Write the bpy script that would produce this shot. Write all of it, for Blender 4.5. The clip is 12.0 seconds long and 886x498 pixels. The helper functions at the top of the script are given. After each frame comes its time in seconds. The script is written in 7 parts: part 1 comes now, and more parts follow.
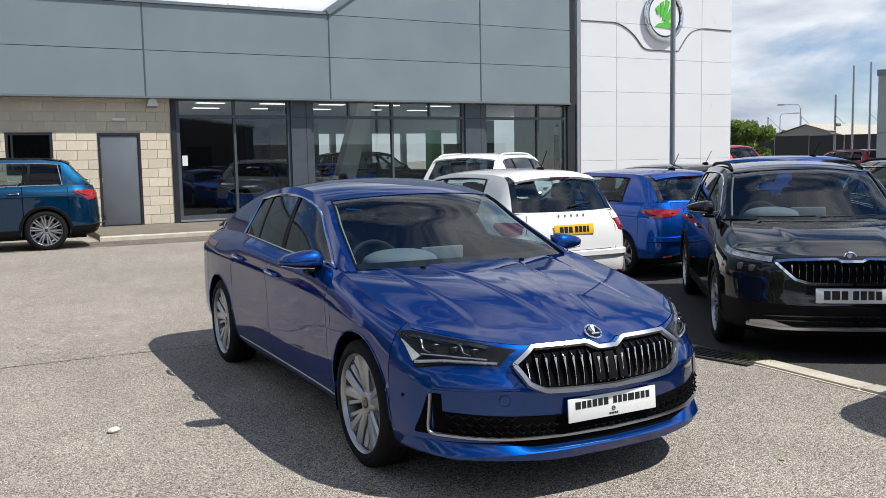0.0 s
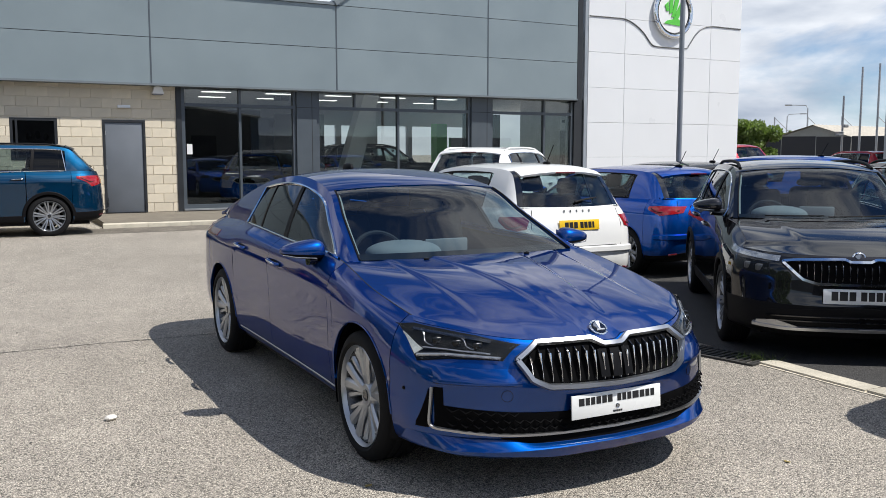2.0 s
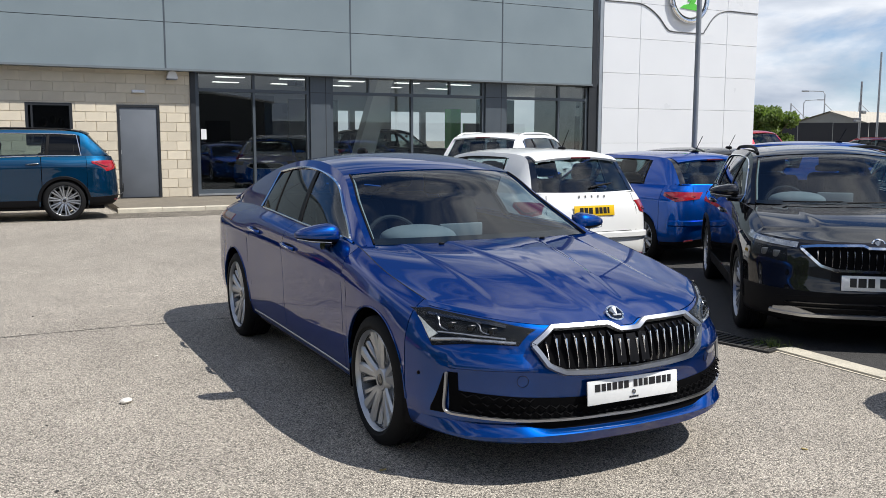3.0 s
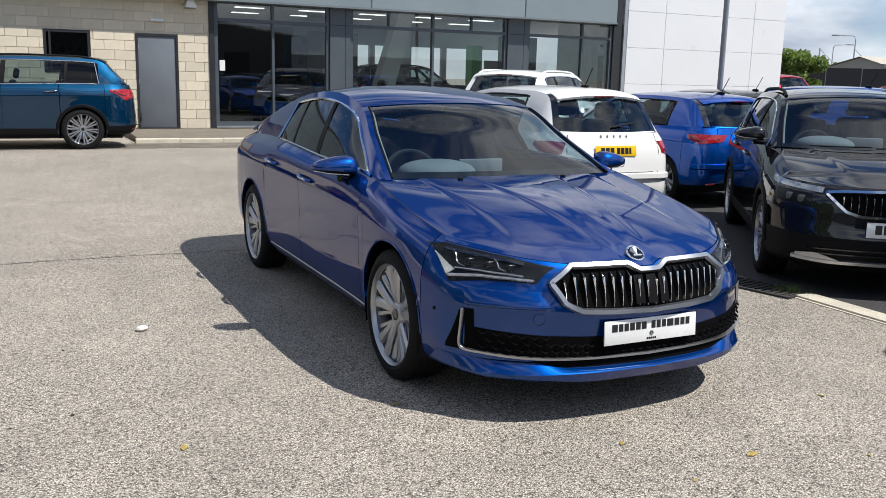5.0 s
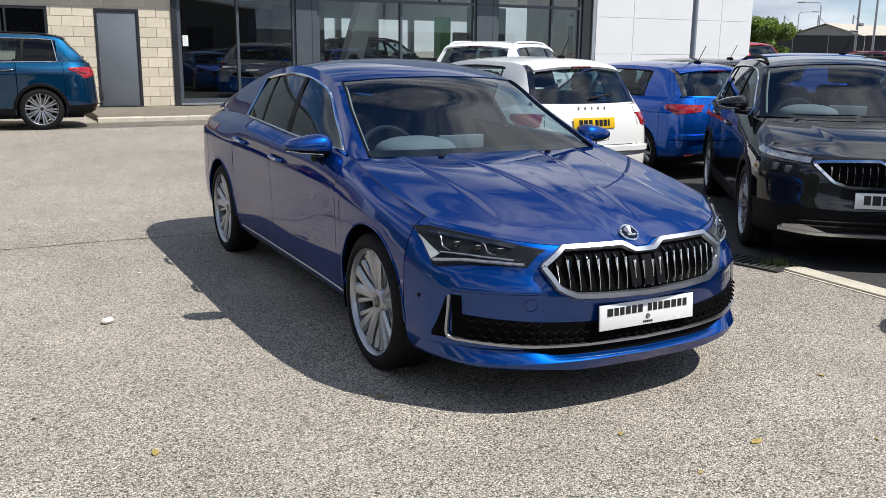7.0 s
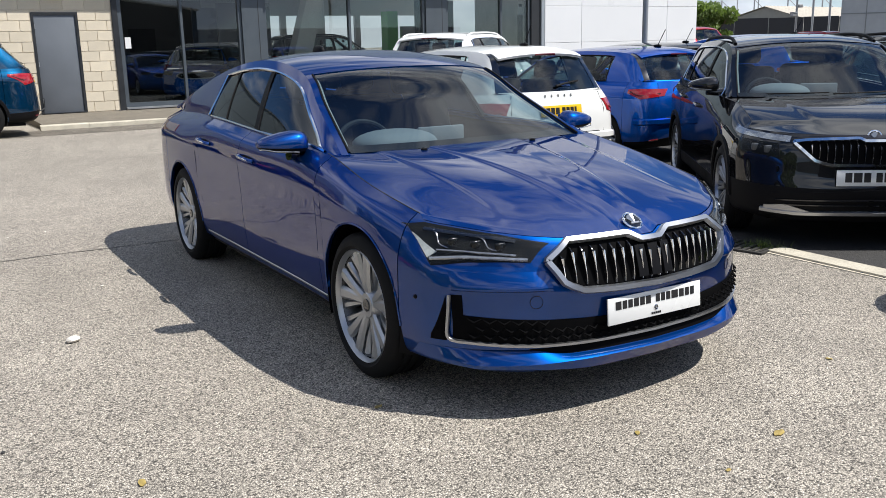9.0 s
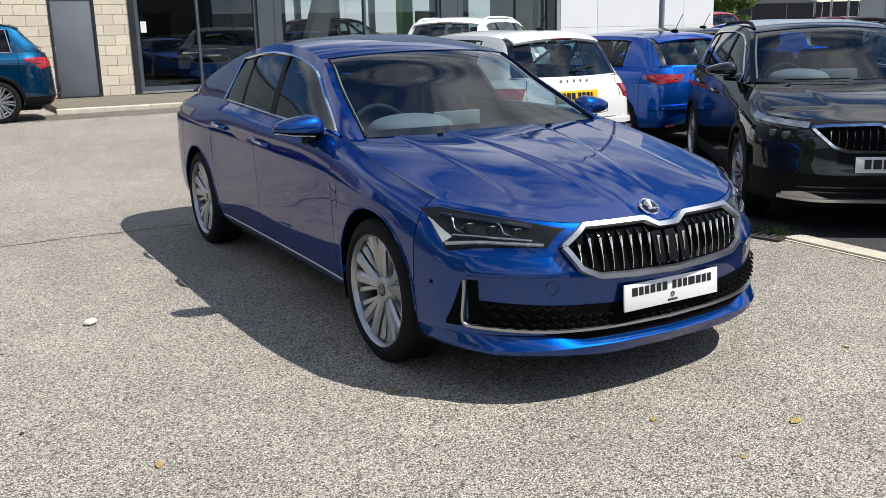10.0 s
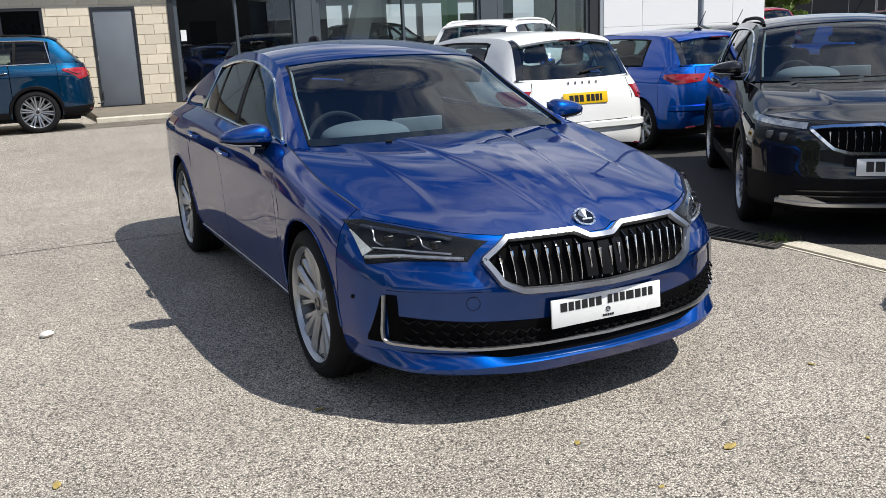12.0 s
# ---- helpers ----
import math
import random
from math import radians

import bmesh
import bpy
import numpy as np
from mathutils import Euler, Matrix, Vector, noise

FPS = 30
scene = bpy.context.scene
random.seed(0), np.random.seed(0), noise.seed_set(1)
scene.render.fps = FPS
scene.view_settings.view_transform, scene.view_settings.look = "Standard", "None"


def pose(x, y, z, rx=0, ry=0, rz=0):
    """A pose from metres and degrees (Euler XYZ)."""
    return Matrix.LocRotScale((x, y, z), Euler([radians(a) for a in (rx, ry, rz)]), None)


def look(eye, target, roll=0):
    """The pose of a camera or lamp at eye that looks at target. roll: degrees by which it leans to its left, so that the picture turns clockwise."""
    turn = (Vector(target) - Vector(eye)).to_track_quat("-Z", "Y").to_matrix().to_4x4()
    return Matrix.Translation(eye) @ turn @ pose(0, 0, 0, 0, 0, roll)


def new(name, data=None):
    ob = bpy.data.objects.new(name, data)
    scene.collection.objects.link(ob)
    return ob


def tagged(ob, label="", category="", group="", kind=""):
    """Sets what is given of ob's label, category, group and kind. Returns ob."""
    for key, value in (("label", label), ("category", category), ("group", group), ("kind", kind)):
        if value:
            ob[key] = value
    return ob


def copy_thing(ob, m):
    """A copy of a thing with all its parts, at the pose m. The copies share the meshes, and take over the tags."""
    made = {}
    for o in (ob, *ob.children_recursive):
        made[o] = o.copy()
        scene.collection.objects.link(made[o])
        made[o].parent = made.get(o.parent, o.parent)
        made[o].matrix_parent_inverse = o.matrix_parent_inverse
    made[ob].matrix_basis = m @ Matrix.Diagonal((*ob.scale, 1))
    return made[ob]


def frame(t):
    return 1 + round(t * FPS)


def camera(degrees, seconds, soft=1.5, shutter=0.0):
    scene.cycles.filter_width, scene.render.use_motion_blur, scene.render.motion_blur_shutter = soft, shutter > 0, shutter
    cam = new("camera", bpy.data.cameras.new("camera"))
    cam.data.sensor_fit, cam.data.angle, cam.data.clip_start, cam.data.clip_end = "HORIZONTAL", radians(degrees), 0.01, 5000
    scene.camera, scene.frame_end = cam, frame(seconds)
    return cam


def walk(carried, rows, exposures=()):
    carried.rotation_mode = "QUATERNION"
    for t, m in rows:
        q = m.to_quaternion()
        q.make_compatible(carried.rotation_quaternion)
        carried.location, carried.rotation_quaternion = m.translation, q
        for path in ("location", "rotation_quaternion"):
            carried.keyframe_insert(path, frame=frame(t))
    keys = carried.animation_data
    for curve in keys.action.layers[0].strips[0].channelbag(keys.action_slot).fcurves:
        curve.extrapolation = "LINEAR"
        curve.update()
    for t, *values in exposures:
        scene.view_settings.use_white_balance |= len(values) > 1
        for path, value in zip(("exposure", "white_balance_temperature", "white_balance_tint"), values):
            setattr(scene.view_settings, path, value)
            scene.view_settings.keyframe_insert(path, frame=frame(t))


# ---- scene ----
cam = camera(53.2, 12.0, soft=0.75)
PATH = [
    (0, (-0.008, -0.006, 1.581), (0.925, 1.751, 1.38), -1.1),
    (0.5, (-0.003, -0.011, 1.582), (0.935, 1.744, 1.387), -0.8),
    (1, (-0.004, -0.006, 1.581), (0.937, 1.747, 1.385), -0.4),
    (1.5, (0.004, 0.024, 1.567), (0.941, 1.78, 1.366), -0.2),
    (2, (0.019, 0.056, 1.562), (0.945, 1.816, 1.348), -0.0),
    (2.5, (0.018, 0.076, 1.56), (0.931, 1.84, 1.333), 0.1),
    (3, (0.022, 0.085, 1.55), (0.92, 1.855, 1.305), 0.1),
    (5, (0.044, 0.144, 1.52), (0.9, 1.91, 1.139), 1.4),
    (5.5, (0.02, 0.149, 1.515), (0.872, 1.912, 1.105), 1.8),
    (6, (-0.013, 0.186, 1.512), (0.845, 1.941, 1.082), 1.9),
    (6.5, (0.032, 0.276, 1.506), (0.909, 2.02, 1.07), 1.4),
    (7, (0.096, 0.384, 1.515), (1.006, 2.109, 1.077), 0.6),
    (8.8, (0.043, 0.659, 1.478), (1.051, 2.328, 1.035), -1.3),
    (9, (0.048, 0.669, 1.477), (1.05, 2.34, 1.027), -1.3),
    (9.5, (0.046, 0.677, 1.469), (1.031, 2.354, 1.002), -1.1),
    (10, (0.042, 0.679, 1.473), (1.014, 2.36, 0.992), -1.2),
    (10.5, (0.037, 0.682, 1.472), (0.999, 2.365, 0.979), -1.5),
    (11, (0.072, 0.683, 1.47), (1.019, 2.373, 0.975), -2.1),
    (11.5, (0.308, 0.602, 1.463), (1.224, 2.313, 0.981), -2.4),
    (12, (0.595, 0.549, 1.465), (1.447, 2.296, 0.993), -2.4),
]
walk(cam, [(t, look(eye, target, roll)) for t, eye, target, roll in PATH],
     exposures=[(0.0, 0.17), (3.0, 0.22), (5.0, 0.25), (7.0, 0.28), (9.0, 0.32), (12.0, 0.30)])

# ---- world, sun, exposure ----
SUN_TO = Vector((0.48, -0.45, 1.0)).normalized()
world = bpy.data.worlds.new("world")
scene.world = world
world.use_nodes = True
wn, wl = world.node_tree.nodes, world.node_tree.links
wn.clear()
w_out, w_bg = wn.new("ShaderNodeOutputWorld"), wn.new("ShaderNodeBackground")
sky = wn.new("ShaderNodeTexSky")
sky.sky_type, sky.sun_disc = "NISHITA", False
sky.sun_elevation, sky.sun_rotation = math.asin(SUN_TO.z), math.atan2(SUN_TO.x, SUN_TO.y)
sky.air_density, sky.dust_density, sky.ozone_density = 1.0, 0.0, 3.0
w_co, w_map = wn.new("ShaderNodeTexCoord"), wn.new("ShaderNodeMapping")
w_map.inputs["Scale"].default_value = (1.3, 1.3, 4.2)
w_map.inputs["Location"].default_value = (8.86, -10.85, 17.81)
w_noise, w_ramp, w_mix, w_cl = wn.new("ShaderNodeTexNoise"), wn.new("ShaderNodeValToRGB"), wn.new("ShaderNodeMix"), wn.new("ShaderNodeTexNoise")
w_noise.inputs["Scale"].default_value, w_noise.inputs["Detail"].default_value, w_noise.inputs["Roughness"].default_value = 1.9, 9.0, 0.56
w_noise.inputs["Distortion"].default_value = 0.35
w_ramp.color_ramp.elements[0].position, w_ramp.color_ramp.elements[1].position = 0.45, 0.60
w_cl.inputs["Scale"].default_value, w_cl.inputs["Detail"].default_value = 3.1, 6.0
w_ramp2 = wn.new("ShaderNodeValToRGB")
w_ramp2.color_ramp.elements[0].position, w_ramp2.color_ramp.elements[1].position = 0.35, 0.68
w_ramp2.color_ramp.elements[0].color, w_ramp2.color_ramp.elements[1].color = (4.4, 5.2, 6.6, 1), (13.5, 13.8, 14.2, 1)
w_mix.data_type = "RGBA"
wl.new(w_co.outputs["Generated"], w_map.inputs["Vector"])
wl.new(w_map.outputs["Vector"], w_noise.inputs["Vector"])
wl.new(w_map.outputs["Vector"], w_cl.inputs["Vector"])
w_sep, w_el, w_add = wn.new("ShaderNodeSeparateXYZ"), wn.new("ShaderNodeMapRange"), wn.new("ShaderNodeMath")
wl.new(w_co.outputs["Generated"], w_sep.inputs[0])
wl.new(w_sep.outputs["Z"], w_el.inputs[0])
w_el.inputs[1].default_value, w_el.inputs[2].default_value, w_el.inputs[3].default_value, w_el.inputs[4].default_value = 0.04, 0.55, 0.07, 0.005
wl.new(w_noise.outputs["Fac"], w_add.inputs[0])
wl.new(w_el.outputs[0], w_add.inputs[1])
wl.new(w_add.outputs[0], w_ramp.inputs["Fac"])
wl.new(w_cl.outputs["Fac"], w_ramp2.inputs["Fac"])
wl.new(w_ramp.outputs["Color"], w_mix.inputs[0])
w_tint = wn.new("ShaderNodeVectorMath")
w_tint.operation, w_tint.inputs[1].default_value = "MULTIPLY", (0.66, 0.88, 1.16)
wl.new(sky.outputs["Color"], w_tint.inputs[0])
wl.new(w_tint.outputs[0], w_mix.inputs[6])
wl.new(w_ramp2.outputs["Color"], w_mix.inputs[7])
wl.new(w_mix.outputs[2], w_bg.inputs["Color"])
w_bg.inputs["Strength"].default_value = 0.078
wl.new(w_bg.outputs["Background"], w_out.inputs["Surface"])

sun = new("sun", bpy.data.lights.new("sun", "SUN"))
sun.data.energy, sun.data.angle, sun.data.color = 5.0, radians(0.53), (1.0, 0.97, 0.92)
sun.matrix_world = look(SUN_TO * 60, (0, 0, 0))


# ---- materials ----
def socket(nt, a, b):
    nt.links.new(a, b)


def mat(name, color, rough=0.5, metal=0.0, coat=0.0, vary=0.12, vscale=3.0, grain=0.0, gscale=120.0, bump=0.0, bscale=60.0, rvary=0.08, spec=0.5, coat_rough=0.03, randomise=0.0):
    """A Principled material, its colour varied by a broad and a fine noise, with fine relief."""
    m = bpy.data.materials.new(name)
    m.use_nodes = True
    nt = m.node_tree
    b = nt.nodes["Principled BSDF"]
    b.inputs["Metallic"].default_value, b.inputs["Roughness"].default_value = metal, rough
    b.inputs["Coat Weight"].default_value, b.inputs["Coat Roughness"].default_value = coat, coat_rough
    b.inputs["Specular IOR Level"].default_value = spec
    co = nt.nodes.new("ShaderNodeTexCoord")
    n1, n2 = nt.nodes.new("ShaderNodeTexNoise"), nt.nodes.new("ShaderNodeTexNoise")
    n1.inputs["Scale"].default_value, n1.inputs["Detail"].default_value = vscale, 5.0
    n2.inputs["Scale"].default_value, n2.inputs["Detail"].default_value = gscale, 2.0
    socket(nt, co.outputs["Object"], n1.inputs["Vector"])
    socket(nt, co.outputs["Object"], n2.inputs["Vector"])
    r1 = nt.nodes.new("ShaderNodeMapRange")
    r1.inputs[1].default_value, r1.inputs[2].default_value = 0.3, 0.7
    r1.inputs[3].default_value, r1.inputs[4].default_value = 1 - vary, 1 + vary
    socket(nt, n1.outputs["Fac"], r1.inputs[0])
    r2 = nt.nodes.new("ShaderNodeMapRange")
    r2.inputs[1].default_value, r2.inputs[2].default_value = 0.3, 0.7
    r2.inputs[3].default_value, r2.inputs[4].default_value = 1 - grain, 1 + grain
    socket(nt, n2.outputs["Fac"], r2.inputs[0])
    mul = nt.nodes.new("ShaderNodeMath")
    mul.operation = "MULTIPLY"
    socket(nt, r1.outputs[0], mul.inputs[0])
    socket(nt, r2.outputs[0], mul.inputs[1])
    last = mul
    if randomise:
        info, rr, mu = nt.nodes.new("ShaderNodeObjectInfo"), nt.nodes.new("ShaderNodeMapRange"), nt.nodes.new("ShaderNodeMath")
        rr.inputs[3].default_value, rr.inputs[4].default_value = 1 - randomise, 1 + randomise
        mu.operation = "MULTIPLY"
        socket(nt, info.outputs["Random"], rr.inputs[0])
        socket(nt, rr.outputs[0], mu.inputs[0])
        socket(nt, mul.outputs[0], mu.inputs[1])
        last = mu
    vm = nt.nodes.new("ShaderNodeVectorMath")
    vm.operation = "SCALE"
    vm.inputs[0].default_value = color
    socket(nt, last.outputs[0], vm.inputs["Scale"])
    socket(nt, vm.outputs[0], b.inputs["Base Color"])
    rm = nt.nodes.new("ShaderNodeMapRange")
    rm.inputs[1].default_value, rm.inputs[2].default_value = 0.3, 0.7
    rm.inputs[3].default_value, rm.inputs[4].default_value = max(0.0, rough - rvary), min(1.0, rough + rvary)
    socket(nt, n1.outputs["Fac"], rm.inputs[0])
    socket(nt, rm.outputs[0], b.inputs["Roughness"])
    if bump:
        n3, bp = nt.nodes.new("ShaderNodeTexNoise"), nt.nodes.new("ShaderNodeBump")
        n3.inputs["Scale"].default_value, n3.inputs["Detail"].default_value = bscale, 4.0
        bp.inputs["Strength"].default_value, bp.inputs["Distance"].default_value = 1.0, bump
        socket(nt, co.outputs["Object"], n3.inputs["Vector"])
        socket(nt, n3.outputs["Fac"], bp.inputs["Height"])
        socket(nt, bp.outputs[0], b.inputs["Normal"])
    return m


def paint(name, color, metal=0.55, rough=0.32, flake=0.12):
    m = mat(name, color, rough=rough, metal=metal, coat=1.0, vary=0.02, vscale=1.5, grain=flake, gscale=900.0, rvary=0.02, coat_rough=0.012, spec=0.05)
    m.node_tree.nodes["Principled BSDF"].inputs["Coat IOR"].default_value = 1.55
    top = max(color)
    m.node_tree.nodes["Principled BSDF"].inputs["Specular Tint"].default_value = (*[min(1, 0.25 * c / top + 0.02) for c in color], 1)
    return m


def glass(name, tint, gloss=1.0, ior=1.5, spread=0.0):
    """A thin pane: tinted see-through, with a clear reflection that grows towards grazing."""
    m = bpy.data.materials.new(name)
    m.use_nodes = True
    nt = m.node_tree
    nt.nodes.clear()
    out, mix = nt.nodes.new("ShaderNodeOutputMaterial"), nt.nodes.new("ShaderNodeMixShader")
    tr, gl, fr = nt.nodes.new("ShaderNodeBsdfTransparent"), nt.nodes.new("ShaderNodeBsdfGlossy"), nt.nodes.new("ShaderNodeLayerWeight")
    tr.inputs["Color"].default_value = (*tint, 1)
    gl.inputs["Roughness"].default_value = spread
    gl.inputs["Color"].default_value = (gloss, gloss, gloss, 1)
    f0 = ((ior - 1) / (ior + 1)) ** 2
    fr.inputs["Blend"].default_value = 0.5
    power, grow = nt.nodes.new("ShaderNodeMath"), nt.nodes.new("ShaderNodeMapRange")
    power.operation, power.inputs[1].default_value = "POWER", 5.0
    grow.inputs[3].default_value, grow.inputs[4].default_value = f0, 1.0
    nt.links.new(fr.outputs["Facing"], power.inputs[0])
    nt.links.new(power.outputs[0], grow.inputs[0])
    nt.links.new(grow.outputs[0], mix.inputs[0])
    nt.links.new(tr.outputs[0], mix.inputs[1])
    nt.links.new(gl.outputs[0], mix.inputs[2])
    nt.links.new(mix.outputs[0], out.inputs["Surface"])
    return m


def tarmac(name, base, spread, stain):
    """Worn asphalt: pale and dark chippings of some millimetres in a grey binder, shade of the pits put into the
    colour, with broad stains and patches.
    """
    m = bpy.data.materials.new(name)
    m.use_nodes = True
    nt = m.node_tree
    nd, lk = nt.nodes, nt.links
    b = nd["Principled BSDF"]
    co = nd.new("ShaderNodeTexCoord")
    vor, fine, mid, broad = nd.new("ShaderNodeTexVoronoi"), nd.new("ShaderNodeTexNoise"), nd.new("ShaderNodeTexNoise"), nd.new("ShaderNodeTexNoise")
    vor.inputs["Scale"].default_value = 160.0
    for n, s, d in ((fine, 160.0, 3.0), (mid, 2.2, 6.0), (broad, 0.28, 4.0)):
        n.inputs["Scale"].default_value, n.inputs["Detail"].default_value = s, d
        lk.new(co.outputs["Object"], n.inputs["Vector"])
    lk.new(co.outputs["Object"], vor.inputs["Vector"])
    sep = nd.new("ShaderNodeSeparateColor")
    lk.new(vor.outputs["Color"], sep.inputs[0])
    ramp = nd.new("ShaderNodeValToRGB")
    e = ramp.color_ramp.elements
    e[0].position, e[0].color = 0.0, (*[c * (1 - spread) for c in base], 1)
    e[1].position, e[1].color = 1.0, (*[min(1, c * (1 + 1.05 * spread)) for c in base], 1)
    for at, k in ((0.17, 0.40), (0.38, 0.96), (0.80, 1.20)):
        x = ramp.color_ramp.elements.new(at)
        x.color = (*[c * k for c in base], 1)
    lk.new(sep.outputs[0], ramp.inputs["Fac"])
    # colour falls off between chippings, standing in for shade in the pits
    edge = nd.new("ShaderNodeMapRange")
    edge.inputs[1].default_value, edge.inputs[2].default_value, edge.inputs[3].default_value, edge.inputs[4].default_value = 0.25, 0.75, 1.10, 0.42
    lk.new(vor.outputs["Distance"], edge.inputs[0])
    prod = edge.outputs[0]
    for n, amount in ((fine, 0.16), (mid, stain * 0.6), (broad, stain)):
        r, mu = nd.new("ShaderNodeMapRange"), nd.new("ShaderNodeMath")
        r.inputs[1].default_value, r.inputs[2].default_value, r.inputs[3].default_value, r.inputs[4].default_value = 0.32, 0.68, 1 - amount, 1 + amount
        mu.operation = "MULTIPLY"
        lk.new(n.outputs["Fac"], r.inputs[0])
        lk.new(r.outputs[0], mu.inputs[0])
        lk.new(prod, mu.inputs[1])
        prod = mu.outputs[0]
    sc = nd.new("ShaderNodeVectorMath")
    sc.operation = "SCALE"
    lk.new(ramp.outputs["Color"], sc.inputs[0])
    lk.new(prod, sc.inputs["Scale"])
    lk.new(sc.outputs[0], b.inputs["Base Color"])
    b.inputs["Roughness"].default_value = 0.85
    bp, inv = nd.new("ShaderNodeBump"), nd.new("ShaderNodeMath")
    inv.operation, inv.inputs[0].default_value = "SUBTRACT", 1.0
    lk.new(vor.outputs["Distance"], inv.inputs[1])
    bp.inputs["Strength"].default_value, bp.inputs["Distance"].default_value = 1.0, 0.0045
    lk.new(inv.outputs[0], bp.inputs["Height"])
    lk.new(bp.outputs[0], b.inputs["Normal"])
    return m


M_TARMAC = tarmac("worn_tarmac", (0.415, 0.372, 0.311), 0.84, 0.13)
# dark bay tarmac, its colour lowered further to stand in for car shadow
M_TARMAC_DARK = tarmac("darker_tarmac", (0.060, 0.058, 0.056), 0.60, 0.14)
M_GUTTER = tarmac("gutter_tarmac", (0.205, 0.180, 0.145), 0.7, 0.25)
M_PAVE = mat("pavement_tarmac", (0.165, 0.144, 0.112), 0.9, vary=0.15, grain=0.25, gscale=90, bump=0.003, bscale=120)
M_KERB = mat("kerb_concrete", (0.42, 0.385, 0.31), 0.9, vary=0.18, vscale=4, grain=0.2, gscale=90, bump=0.002, bscale=80, randomise=0.12)
M_BLOCK = mat("concrete_block", (0.66, 0.585, 0.455), 0.92, vary=0.09, vscale=2, grain=0.10, gscale=70, bump=0.0015, bscale=90, randomise=0.09)
M_MORTAR = mat("mortar", (0.63, 0.56, 0.44), 0.95, vary=0.1, grain=0.15, bump=0.002)
M_CLAD = mat("grey_cladding", (0.212, 0.258, 0.275), 0.42, metal=0.15, vary=0.05, vscale=0.9, grain=0.02, rvary=0.06, randomise=0.03)
M_CLAD_EDGE = mat("cladding_trim", (0.17, 0.195, 0.21), 0.45, metal=0.2, vary=0.05)
M_JOINT = mat("joint_dark", (0.03, 0.033, 0.036), 0.8)
M_FRAME = mat("anthracite_frame", (0.075, 0.09, 0.105), 0.38, metal=0.1, vary=0.06)
M_FRAME_DARK = mat("black_frame", (0.02, 0.022, 0.025), 0.4)
M_DOOR = mat("grey_steel_door", (0.13, 0.145, 0.165), 0.5, vary=0.07, vscale=2)
M_TOWER = mat("white_panel", (0.71, 0.72, 0.73), 0.35, vary=0.02, vscale=0.7, randomise=0.012)
M_TOWER_JOINT = mat("white_panel_joint", (0.55, 0.56, 0.57), 0.6)
M_GREYLINE = mat("grey_trim_line", (0.10, 0.105, 0.11), 0.4)
M_CHROME = mat("chrome", (0.82, 0.83, 0.84), 0.08, metal=1.0, vary=0.02, rvary=0.02)
M_SATIN = mat("satin_silver", (0.44, 0.45, 0.47), 0.36, metal=1.0, vary=0.03)
M_GREEN = mat("bright_green", (0.10, 0.50, 0.055), 0.4, vary=0.03)
M_GREEN_GLOW = mat("green_column", (0.10, 0.62, 0.06), 0.4, vary=0.03)
M_WHITE = mat("white_plastic", (0.78, 0.78, 0.77), 0.35, vary=0.03)
M_GALV = mat("galvanised_steel", (0.36, 0.37, 0.38), 0.5, metal=0.7, vary=0.12)
M_POLE = mat("grey_pole", (0.25, 0.265, 0.28), 0.45, metal=0.3, vary=0.08)
M_BLACK = mat("black_plastic", (0.005, 0.005, 0.006), 0.55, spec=0.12, vary=0.1, bump=0.0003, bscale=500)
M_MESH = mat("intake_plastic", (0.0035, 0.0035, 0.004), 0.7, spec=0.04, vary=0.1)
M_PIANO = mat("gloss_black", (0.006, 0.006, 0.007), 0.08, coat=1.0, vary=0.05, rvary=0.02)
M_RUBBER = mat("tyre_rubber", (0.009, 0.009, 0.0095), 0.75, spec=0.18, vary=0.15, vscale=12, grain=0.15, gscale=200)
M_ALLOY = mat("alloy_silver", (0.43, 0.445, 0.47), 0.36, metal=0.9, vary=0.03, vscale=6)
M_ALLOY_DARK = mat("alloy_pocket", (0.10, 0.105, 0.11), 0.4, metal=0.7, vary=0.08)
M_DISC = mat("brake_disc", (0.24, 0.23, 0.22), 0.4, metal=0.9, vary=0.15)
M_SEAT = mat("seat_fabric", (0.018, 0.018, 0.020), 0.85, spec=0.05, vary=0.12, bump=0.001, bscale=300)
M_DASH = mat("dash_plastic", (0.030, 0.030, 0.033), 0.6, spec=0.12, vary=0.08, bump=0.0005, bscale=400)
M_TRIM_IN = mat("pale_cabin_trim", (0.36, 0.36, 0.35), 0.7, spec=0.2, vary=0.05)
M_DASH_GREY = mat("dash_grey", (0.21, 0.215, 0.23), 0.6, spec=0.15, vary=0.08)
M_LAMP_RED = mat("tail_lamp_red", (0.30, 0.006, 0.010), 0.12, coat=1.0, vary=0.12, vscale=20)
M_LAMP_DARKRED = mat("tail_lamp_dark", (0.10, 0.004, 0.006), 0.12, coat=1.0, vary=0.1)
M_LAMP_CLEAR = mat("lamp_clear", (0.40, 0.41, 0.42), 0.2, metal=0.7, coat=1.0, vary=0.2, vscale=40)
M_LAMP_PALE = mat("lamp_reflector_pale", (0.42, 0.44, 0.42), 0.3, coat=0.6, vary=0.12, vscale=60)
M_LAMP_LENS = mat("lamp_lens", (0.007, 0.008, 0.009), 0.25, spec=0.3, vary=0.1, vscale=40)
M_LAMP_HOUSE = mat("lamp_housing", (0.010, 0.011, 0.012), 0.45, spec=0.12, vary=0.15, vscale=25)
M_PLATE_Y = mat("plate_yellow", (0.80, 0.50, 0.02), 0.3, vary=0.02)
M_PLATE_W = mat("plate_white", (0.78, 0.79, 0.78), 0.25, coat=0.5, vary=0.02)
